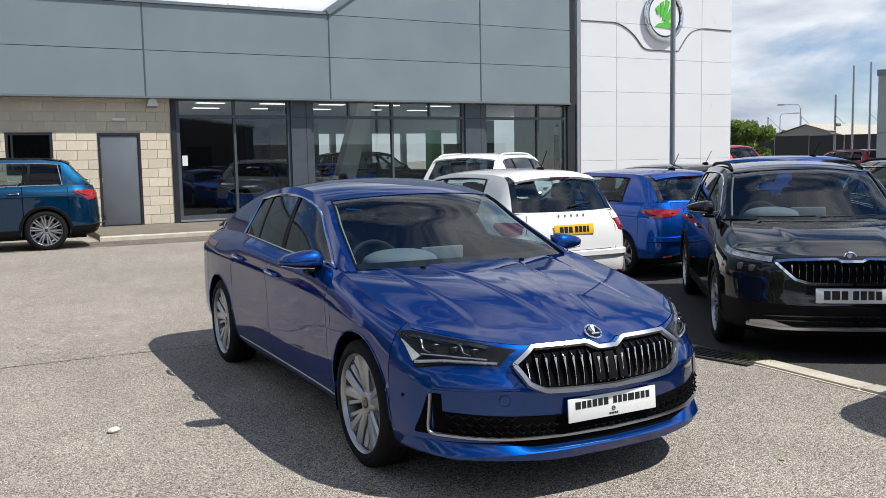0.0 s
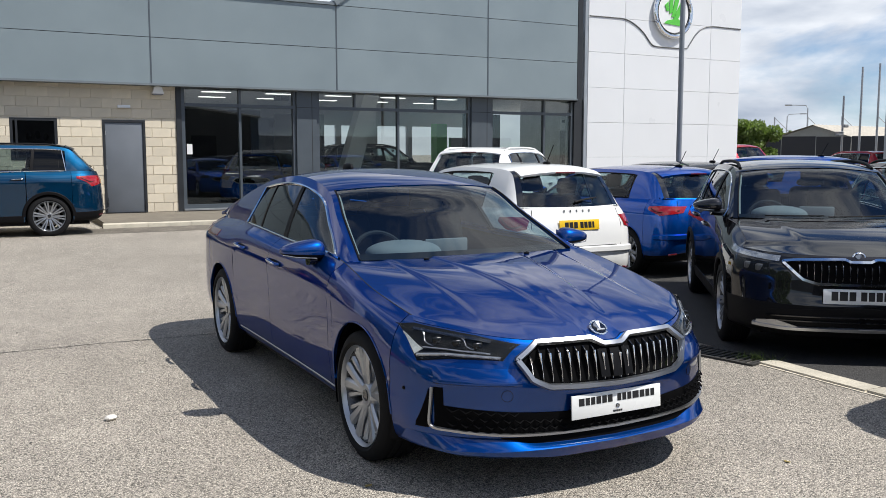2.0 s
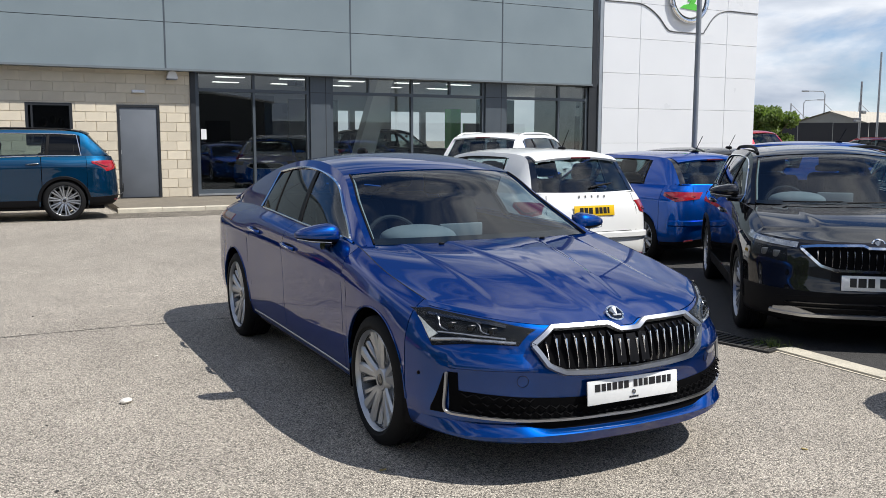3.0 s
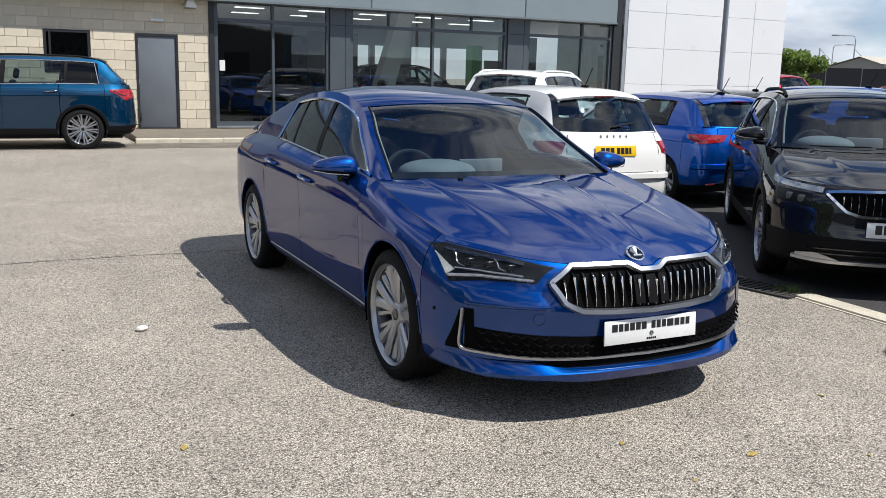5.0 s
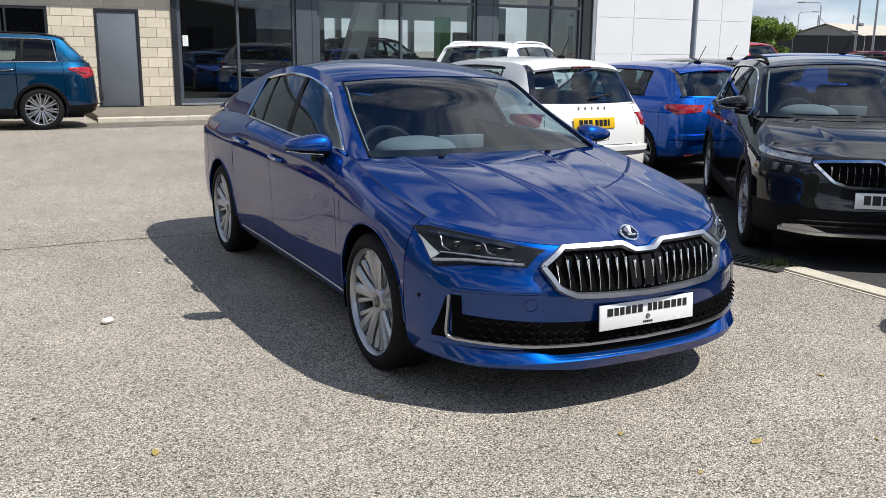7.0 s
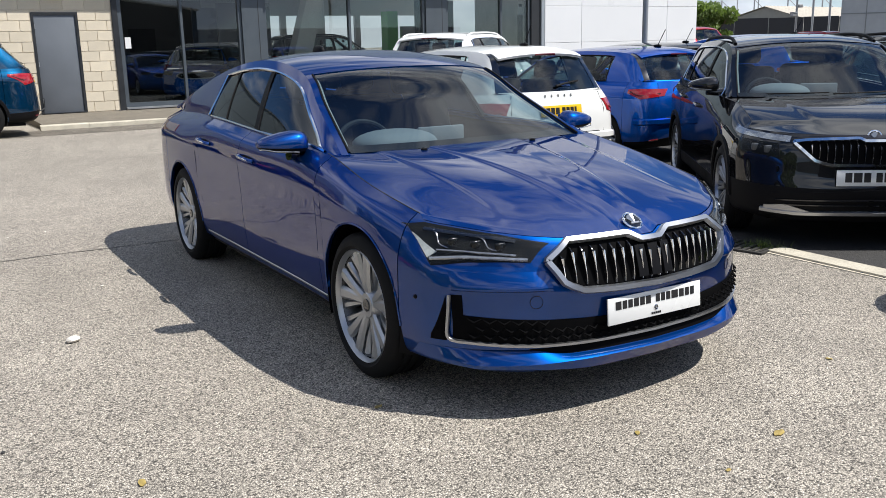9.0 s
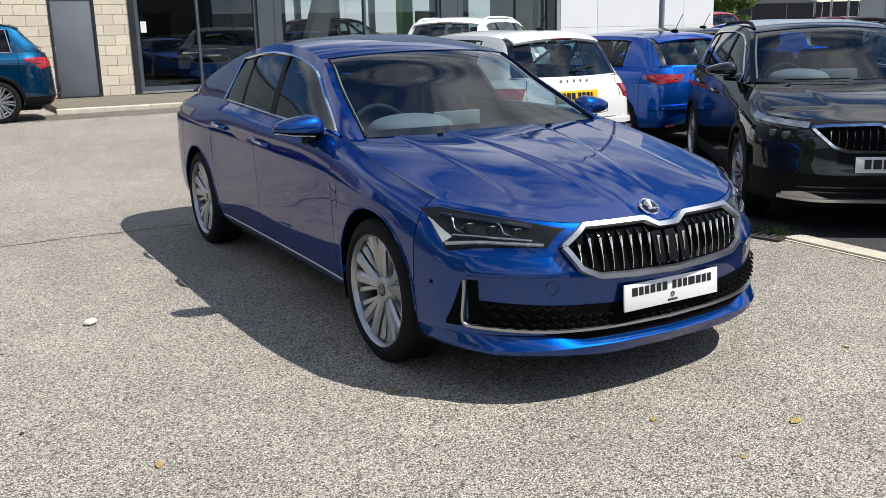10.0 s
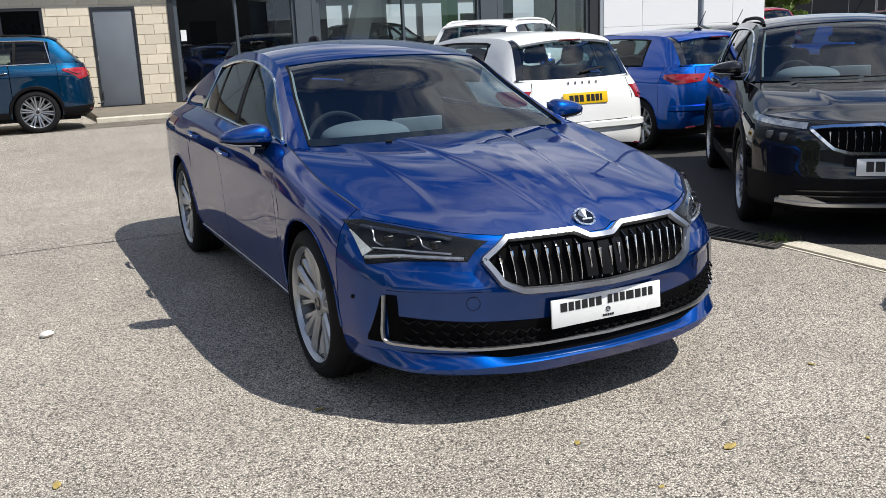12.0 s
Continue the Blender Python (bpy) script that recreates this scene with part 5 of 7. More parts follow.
SALOON = dict(
    L=4.91, fw=0.968, rw=3.809, arch=0.375, hub=0.335, cowl_z=0.97, bonnet_t=0.93, cowl_mid=1.40, cowl_end=1.50, header_r=2.0,
    stations=[0.48, 0.968, 1.48, 2.4, 3.33, 3.809, 4.32],
    x=[[0.80, 0.80, 0.79, 0.79, 0.79, 0.80, 0.79], [0.87, 0.885, 0.875, 0.87, 0.875, 0.89, 0.87], [0.90, 0.922, 0.90, 0.893, 0.90, 0.922, 0.905],
       [0.898, 0.926, 0.91, 0.903, 0.91, 0.926, 0.908], [0.868, 0.914, 0.912, 0.908, 0.911, 0.918, 0.900], [0.842, 0.892, 0.892, 0.888, 0.880, 0.866, 0.850], [0.790, 0.826, 0.805, 0.803, 0.782, 0.752, 0.735]],
    z=[[0.19, 0.20, 0.205, 0.205, 0.205, 0.22, 0.24], [0.225, 0.24, 0.25, 0.25, 0.25, 0.27, 0.29], [0.40, 0.42, 0.43, 0.43, 0.43, 0.45, 0.45],
       [0.585, 0.62, 0.63, 0.64, 0.65, 0.66, 0.66], [0.695, 0.76, 0.80, 0.825, 0.855, 0.875, 0.885], [0.74, 0.825, 0.90, 0.93, 0.96, 0.965, 0.96], [0.785, 0.875, 0.972, 1.0, 1.035, 1.04, 1.025]],
    pillar_lean=0.13,
    front_y=[0.16, 0.040, 0.055, 0.040, 0.060, 0.097, 0.128], front_z=[0.226, 0.236, 0.34, 0.47, 0.58, 0.675, 0.715],
    low_plan=LOW_PLAN, low_share=[1, 1, 1, 0.7, 0.1, 0, 0],
    rear_y=[4.80, 4.86, 4.89, 4.90, 4.88, 4.85, 4.80], rear_z=[0.26, 0.32, 0.48, 0.66, 0.86, 0.96, 1.02],
    front_plan=SWEPT_PLAN, rear_plan=REAR_PLAN,
    rail=[(0.762, 1.40, 0.958), (0.675, 1.86, 1.17), (0.612, 2.17, 1.325), (0.578, 2.65, 1.398), (0.572, 3.15, 1.395), (0.598, 3.65, 1.325), (0.65, 4.15, 1.195), (0.70, 4.62, 1.045)],
    centre=[(1.33, 0.955), (1.72, 1.185), (2.02, 1.362), (2.55, 1.447), (3.1, 1.448), (3.65, 1.385), (4.18, 1.255), (4.68, 1.085)],
    bonnet_mid=[0.694, 0.751, 0.793, 0.829, 0.860, 0.886, 0.908, 0.926, 0.940, 0.951, 0.960], crease_run=0.45,
    creases=[(0.085, 0.29, 0.008, 0.006), (0.44, 0.58, 0.006, 0.007)], edge=([0, 0.045, 0.09, 0.34, 0.57, 0.83, 0.90], [0.693, 0.693, 0.714, 0.716, 0.743, 0.770, 0.778]))


def tall_car(L, W, fw, wb, arch, hub, H, belt, nose, floor, cowl, blunt, back, lean):
    """Proportions of a hatchback or sport-utility car from its main sizes."""
    rw = fw + wb
    st = [fw - 0.45, fw, fw + 0.5, fw + 0.5 * wb, rw - 0.45, rw, rw + 0.5]
    b = belt
    z6 = [nose + 0.025, nose + 0.13, b - 0.03, b, b + 0.025, b + 0.03, b + 0.03]
    z5 = [nose - 0.035, nose + 0.05, b - 0.11, b - 0.075, b - 0.05, b - 0.045, b - 0.05]
    z4 = [nose - 0.115, nose - 0.04, b - 0.20, b - 0.18, b - 0.16, b - 0.15, b - 0.16]
    z3 = [floor + 0.40, floor + 0.42, floor + 0.42, floor + 0.42, floor + 0.43, floor + 0.44, floor + 0.46]
    z2 = [floor + 0.21] * 7
    z1 = [floor + 0.04] * 6 + [floor + 0.08]
    z0 = [floor] * 6 + [floor + 0.03]
    hy = fw + 0.74 + cowl
    re = L - back
    n = nose
    return dict(
        L=L, fw=fw, rw=rw, arch=arch, hub=hub, cowl_z=b + 0.0, bonnet_t=0.56, cowl_mid=fw + 0.30 + cowl, cowl_end=fw + 0.42 + cowl, header_r=2.0,
        stations=st,
        x=[[W - 0.12] * 7, [W - 0.035, W - 0.03, W - 0.045, W - 0.045, W - 0.045, W - 0.03, W - 0.04], [W - 0.01, W - 0.002, W - 0.022, W - 0.026, W - 0.022, W - 0.002, W - 0.012],
           [W - 0.012, W, W - 0.014, W - 0.018, W - 0.014, W, W - 0.014], [W - 0.035, W - 0.012, W - 0.015, W - 0.018, W - 0.014, W - 0.010, W - 0.022],
           [W - 0.08, W - 0.055, W - 0.045, W - 0.042, W - 0.044, W - 0.05, W - 0.058], [W - 0.15, W - 0.14, W - 0.105, W - 0.088, W - 0.092, W - 0.105, W - 0.115]],
        z=[z0, z1, z2, z3, z4, z5, z6],
        front_y=[0.07, 0.02, 0.0, 0.02, 0.035, 0.075, 0.13], front_z=[floor - 0.01, floor + 0.05, floor + 0.20, n - 0.33, n - 0.17, n - 0.05, n],
        rear_y=[L - 0.10, L - 0.03, L, L - 0.01, L - 0.04, L - 0.075, L - 0.10], rear_z=[floor + 0.06, floor + 0.14, floor + 0.26, floor + 0.44, b - 0.15, b - 0.05, b + 0.02],
        front_plan=BLUNT_PLAN if blunt else FRONT_PLAN, rear_plan=REAR_PLAN,
        rail=[(W - 0.155, fw + 0.40 + cowl, b - 0.03), (W - 0.20, fw + 0.74 + cowl, b + 0.45 * (H - 0.07 - b)), (W - 0.255, fw + 1.06 + cowl, H - 0.115), (W - 0.275, fw + 1.5 + cowl, H - 0.055),
              (W - 0.28, 0.5 * (fw + 1.5 + cowl + re), H - 0.05), (W - 0.285, re - 0.10, H - 0.085), (W - 0.25, 0.5 * (re - 0.10 + L - 0.235) + 0.02, b + 0.52 * (H - b)), (W - 0.195, L - 0.235, b + 0.04)],
        centre=[(fw + 0.24 + cowl, b - 0.035), (fw + 0.60 + cowl, b + 0.47 * (H - 0.05 - b)), (fw + 0.92 + cowl, H - 0.07), (fw + 1.42 + cowl, H - 0.008), (0.5 * (fw + 1.5 + cowl + re), H), (re - 0.02, H - 0.035), (0.5 * (re - 0.02 + L - 0.125) + 0.02, b + 0.54 * (H - b)), (L - 0.125, b + 0.03)],
        edge=([0, 0.85], [5.3, 5.3]), crease_run=0.35, bonnet_mid=[n - 0.034 + k * (b + 0.009 - n) for k in (0, 0.36, 0.61, 0.79, 0.91, 1)], creases=[(0.26, 0.50, 0.007, 0.012)])


HATCH = tall_car(4.10, 0.885, 0.80, 2.55, 0.345, 0.305, 1.40, 0.96, 0.77, 0.18, 0.0, False, 0.50, 0.36)
SCALA = tall_car(4.0, 0.86, 0.80, 2.45, 0.335, 0.30, 1.455, 0.95, 0.77, 0.18, 0.0, False, 0.44, 0.34)
CROSSOVER = tall_car(4.24, 0.895, 0.84, 2.65, 0.365, 0.33, 1.502, 1.03, 0.835, 0.21, 0.02, True, 0.46, 0.34)
BIG_SUV = tall_car(4.69, 0.94, 0.90, 2.79, 0.40, 0.36, 1.685, 1.14, 0.95, 0.23, 0.05, True, 0.60, 0.42)
MID_SUV = tall_car(4.38, 0.92, 0.86, 2.63, 0.38, 0.345, 1.60, 1.06, 0.90, 0.22, 0.03, True, 0.56, 0.42)


def body(car, sk, colour, pillars, panes, margin=0.055, chrome=True, cladding=False, dark_from=1, handles=True, rear_r=(5.0, 7.0), roof_mat=None, wide=0.88, fin_mat=None):
    """The painted panels, glass and trim that every car has."""
    s = sk.s
    top = sk.top
    roof_mat = roof_mat or colour
    # nose and tail
    ts = np.linspace(-1, 1, 97)
    g = sk.at(ts[:, None] * 0.9985, np.linspace(0, 1, 40)[None, :] * sk.rim(np.abs(ts))[:, None])
    v, f = skirt(g, 0.02)
    part_data("front_bumper", v, f, colour, car)
    ts = np.concatenate([np.linspace(2.0015, 2.9999, 44), -np.linspace(2.9999, 2.0015, 44)])
    g = sk.at(ts[:, None], np.linspace(0, top, 36)[None, :])
    v, f = skirt(g, 0.02)
    part_data("rear_bumper", v, f, colour, car)
    # bonnet
    g = sk.bonnet(0.004 + 0.981 * np.linspace(0, 1, 60)[:, None] ** 1.3, np.linspace(-0.995, 0.995, 261 if s["L"] > 4.8 else 121)[None, :])
    v, f = skirt(g, 0.018, (0, 1.0, 0.2))
    part_data("bonnet", v, f, colour, car)
    for sign in (-1, 1):
        v, f = tube([tuple(sk.bonnet(q, sign * 0.9985, -0.0015)) for q in np.linspace(0.03, 0.97, 40)], 0.0032, 5)
        part_data("bonnet_gap", v, f, M_INK, car)
    # scuttle below the screen
    g = np.array([[sk.bonnet(0.985, q) + np.array((0, 0.004, -0.012)), 0.5 * (sk.bonnet(0.985, q) + sk.over(0.10, q)) + np.array((0, 0, -0.03)), sk.over(0.12, q, -0.012)] for q in np.linspace(-0.97, 0.97, 31)])
    v, f = from_grid(g)
    part_data("scuttle", v, f, M_BLACK, car)
    yd0, yd1, yd2 = pillars
    for sign in (-1, 1):
        for name, a, b, arch in (("front_wing", sk.yA, yd0, sk.fw), ("front_door", yd0, yd1, None), ("rear_door", yd1, yd2, sk.rw), ("rear_quarter", yd2, sk.yB, sk.rw)):
            low = 1.0 if arch is None or name == "rear_door" else 0.0
            g = flank(sk, a, b, sign, arch, v0=low if name in ("front_door", "rear_door") else 0.0)
            v, f = skirt(g, 0.016)
            part_data(name, v, f, colour, car)
        g = flank(sk, sk.fw + sk.R, sk.rw - sk.R, sign, v0=0.0, v1=0.96, nv=8)
        v, f = skirt(g, 0.02)
        part_data("sill", v, f, M_BLACK if cladding else colour, car)
        if handles:
            hz = 0.5 * (float(sk.fz[4](yd1)) + float(sk.fz[5](yd1)))
            handle(car, sk, sign, yd1 - 0.16, hz - 0.02, colour, chrome)
            handle(car, sk, sign, yd2 - 0.02 if yd2 - 0.16 < yd1 + 0.3 else yd2 - 0.14, hz + 0.012, colour, chrome)
        # lip of the wheel arches
        for yc in (sk.fw, sk.rw):
            ring, nrm = [], []
            for a in np.linspace(0.0, math.pi, 33):
                y, z = yc + (sk.R + (0.022 if cladding else 0.001)) * math.cos(a), sk.zc + (sk.R + (0.022 if cladding else 0.001)) * math.sin(a)
                t = float(np.clip(sk.t_of(y), 0.9, 2.1))
                p = sk.at(t, float(sk.v_of(t, z)), 0.0)
                ring.append((sign * p[0], y, z))
                nrm.append((sign, 0, 0))
            if cladding:
                v, f = band(ring, nrm, 0.06, 0.012)
                part_data("arch_trim", v, f, M_BLACK, car)
            else:
                v, f = tube(ring, 0.006, 6)
                part_data("arch_lip", v, f, colour, car)
        windows(car, sk, sign, panes, margin, chrome, colour, dark_from=dark_from)
        if cladding:
            g = flank(sk, sk.fw + sk.R + 0.02, sk.rw - sk.R - 0.02, sign, v0=0.9, v1=1.7, nv=8, off=0.006)
            v, f = skirt(g, 0.012)
            part_data("side_cladding", v, f, M_BLACK, car)
    # screens and roof
    h, (ra, rb) = s["header_r"], rear_r
    qs = np.linspace(-0.948, 0.948, 41)
    g = sk.over(np.linspace(0.06, h - 0.02, 24)[:, None], qs[None, :], -0.004)
    v, f = from_grid(g)
    part_data("windscreen", v, f, M_GLASS, car)
    g = sk.over(np.linspace(h + 0.01, ra - 0.01, 40)[:, None], np.linspace(-1, 1, 45)[None, :])
    v, f = skirt(g, 0.015)
    part_data("roof", v, f, roof_mat, car)
    g = sk.over(np.linspace(ra + 0.03, rb - 0.03, 24)[:, None], np.linspace(-wide, wide, 33)[None, :], -0.003)
    v, f = from_grid(g)
    part_data("rear_window", v, f, M_GLASS_DARK if dark_from < 2 else M_GLASS, car)
    for sign in (-1, 1):
        g = sk.over(np.linspace(0.02, h + 0.008, 24)[:, None], sign * np.linspace(0.943, 1.0, 6)[None, :])
        v, f = skirt(g, 0.014, (0, 2, 0.5))
        part_data("windscreen_pillar", v, f, colour, car)
        g = sk.over(np.linspace(ra - 0.01, sk.r_n - 1, 26)[:, None], sign * np.linspace(wide - 0.005, 1.0, 6)[None, :])
        v, f = skirt(g, 0.014, (0, s["L"] - 1.2, 0.5))
        part_data("rear_screen_pillar", v, f, fin_mat or colour, car)
        line = [sk.over(r, sign * 0.945, 0.003) for r in np.linspace(0.05, h - 0.02, 24)]
        v, f = tube(line, 0.006, 6)
        part_data("screen_seal", v, f, M_BLACK, car)
    if rb < sk.r_n - 1.01:
        g = sk.over(np.linspace(rb - 0.02, sk.r_n - 1, 10)[:, None], np.linspace(-wide + 0.004, wide - 0.004, 31)[None, :])
        v, f = skirt(g, 0.014, (0, s["L"] - 1.2, 0.3))
        part_data("tailgate_top", v, f, colour, car)
    # deck between the upper skin's foot and the tail
    g = np.array([[sk.over(sk.r_n - 1, q) * (1 - k) + sk.at((3 - 0.999 * abs(q)) * (1 if q >= 0 else -1), float(top)) * k for k in np.linspace(0, 1, 6)] for q in np.linspace(-0.96, 0.96, 41)])
    v, f = skirt(g, 0.01, (0, s["L"] - 0.6, 0.0))
    part_data("tailgate_deck", v, f, colour, car)
    # dark lining under the roof
    g = sk.over(np.linspace(h + 0.05, ra - 0.05, 16)[:, None], np.linspace(-0.97, 0.97, 15)[None, :], -0.025)
    v, f = from_grid(g)
    part_data("headlining", v, f, M_SEAT, car)
    shell(car, sk)


def wheels(car, sk, R, width, rim_r, style, metal=None, split=False):
    for y in (sk.fw, sk.rw):
        for sign in (-1, 1):
            x = float(sk.fx[3](y)) - 0.012 - width / 2
            make_wheel(car, sign * x, y, R - 0.006, R, width, rim_r, style, sign, metal or M_ALLOY, split)


def roof_rails(car, sk, material, r0=2.3, r1=5.0):
    for sign in (-1, 1):
        rs = np.linspace(r0, r1, 18)
        line = [Vector(sk.over(r, sign * 0.93)) + Vector((0, 0, 0.026 * min(1, 6 * min(i, 17 - i) / 17))) for i, r in enumerate(rs)]
        v, f = tube(line, 0.016, 8)
        part_data("roof_rail", v, f, material, car)


def wipers(car, sk):
    for a, b in (((0.10, -0.66), (0.13, -0.02)), ((0.09, 0.02), (0.13, 0.66))):
        line = [sk.over(a[0] + (b[0] - a[0]) * k, a[1] + (b[1] - a[1]) * k, 0.014) for k in np.linspace(0, 1, 8)]
        v, f = tube(line, 0.006, 6)
        part_data("wiper", v, f, M_BLACK, car)


def fin(car, sk, r, tall, rod=False):
    p = Vector(sk.over(r, 0.0))
    if rod:
        v, f = merge(superellipsoid(p.x, p.y, p.z + 0.01, 0.03, 0.06, 0.02), tube([p + Vector((0, 0, 0.01)), p + Vector((0.0, 0.13, tall))], 0.005, 6))
    else:
        v, f = superellipsoid(p.x, p.y, p.z + 0.015, 0.025, 0.085, tall)
    part_data("aerial", v, f, M_BLACK, car)


def disc(parent, name, sk, x, z, r, off, material, rear=False, squash=1.0, lift=0.012):
    """A small domed badge laid against the skin, seen from ahead or behind."""
    p = Vector(sk.front(x, z, off, rear))
    n = Vector((sk.front(x, z, off + 0.01, rear) - sk.front(x, z, off, rear))).normalized()
    return badge(parent, name, p, n, r, material, lift)


def badge(parent, name, p, n, r, material, lift=0.008):
    """A domed disc with a bright rim; its face looks along n."""
    n = n.normalized()
    s = n.cross(Vector((0, 0, 1))).normalized()
    u = s.cross(n)
    rows = []
    for k in range(28):
        a = 2 * math.pi * k / 28
        d = math.cos(a) * s + math.sin(a) * u
        rows.append([tuple(p + d * (r * q) + n * h) for q, h in ((0.001, lift), (0.80, lift * 0.9), (0.81, lift * 0.75))])
    v, f = from_grid(rows, closed_u=True)
    b = part_data(name, v, f, material, parent)
    ring = [p + (math.cos(2 * math.pi * k / 28) * s + math.sin(2 * math.pi * k / 28) * u) * r * 0.9 + n * lift * 0.6 for k in range(28)]
    v, f = tube(ring, r * 0.12, 8, closed=True)
    part_data("rim_ring", v, f, M_CHROME, b)
    lists = []
    for k in range(4):
        a = 0.6 + 0.42 * k
        c, d = p + (math.cos(a) * s + math.sin(a) * u) * r * 0.62 + n * (lift + 0.001), p - u * r * 0.25 + s * r * 0.05 + n * (lift + 0.001)
        lists.append(tube([d, c], [r * 0.12, r * 0.21], 6))
    lists.append(tube([p - u * r * 0.32 - s * r * 0.5 + n * (lift + 0.001), p - u * r * 0.3 + s * r * 0.45 + n * (lift + 0.001)], r * 0.12, 6))
    v, f = merge(*lists)
    part_data("emblem", v, f, M_SATIN if material is not M_SATIN else M_GREEN, b)
    return b


def grille(car, sk, outline_lo, outline_hi, half, slats, frame_w, frame_d, off=0.004, frame_mat=None):
    """A radiator grille: black recess, upright slats, bright frame. outline_lo and outline_hi give its lower and upper edge by |x|."""
    xs = np.linspace(-half, half, 49)
    g = project(sk, xs, lambda x: outline_lo(abs(x)), lambda x: outline_hi(abs(x)), 9, off)
    v, f = skirt(g, 0.02, (0, 1, 0.5))
    gr = part_data("grille", v, f, M_MESH, car, "black upright-slat radiator grille in a bright frame")
    loop = [(x, outline_lo(abs(x))) for x in np.linspace(-half, half, 41)]
    loop += [(half, z) for z in np.linspace(outline_lo(half), outline_hi(half), 5)[1:-1]]
    loop += [(x, outline_hi(abs(x))) for x in np.linspace(half, -half, 61)]
    loop += [(-half, z) for z in np.linspace(outline_hi(half), outline_lo(half), 5)[1:-1]]
    pts = [sk.front(x, z, off + 0.009) for x, z in loop]
    nn = [Vector(sk.front(x, z, 0.05) - sk.front(x, z, 0.0)).normalized() for x, z in loop]
    pts.append(pts[0]), nn.append(nn[0])
    v, f = band(pts, nn, frame_w, frame_d)
    part_data("grille_frame", v, f, frame_mat or M_SATIN, gr, "satin chrome grille frame")
    for i in range(slats):
        x = -half * 0.93 + 2 * half * 0.93 * (i + 0.5) / slats
        lo, hi = outline_lo(abs(x)) + 0.02, outline_hi(abs(x)) - 0.022
        if hi - lo < 0.04:
            continue
        zs = np.linspace(lo, hi, 7)
        bulge = [0.004, 0.012, 0.016, 0.018, 0.020, 0.022, 0.006]
        prof = []
        for z, b in zip(zs, bulge):
            p, n = Vector(sk.front(x, z, off)), Vector(sk.front(x, z, off + 0.05) - sk.front(x, z, off)).normalized()
            side = n.cross(Vector((0, 0, 1))).normalized()
            wd = 0.0075
            prof.append([p - side * wd, p + n * b - side * wd * 0.35, p + n * b + side * wd * 0.35, p + side * wd])
        v, f = from_grid(prof)
        sl = part_data("grille_slat", v, f, M_PIANO, gr)
        edge = [Vector(r[1]).lerp(Vector(r[2]), 0.5) for r in prof[:-1]]
        v, f = tube(edge, [0.0010, 0.0012, 0.0015, 0.0018, 0.0046, 0.0066], 6)
        part_data("bright_edge", v, f, M_CHROME, sl)
    return gr


def lamp(car, name, sk, tl, tr, vb, vt, material, off=0.004, glass_mat=None, nu=26, nv=9):
    """A lamp unit let into the waist of the car, with a clear cover."""
    g = wrap(sk, tl, tr, vb, vt, nu, nv, off)
    v, f = skirt(g, 0.02)
    ob = part_data(name, v, f, material, car)
    if glass_mat is not None:
        g = wrap(sk, tl, tr, vb, vt, nu, nv, off + 0.012)
        v, f = from_grid(g)
        part_data("lamp_cover", v, f, glass_mat, ob).visible_shadow = False
    return ob


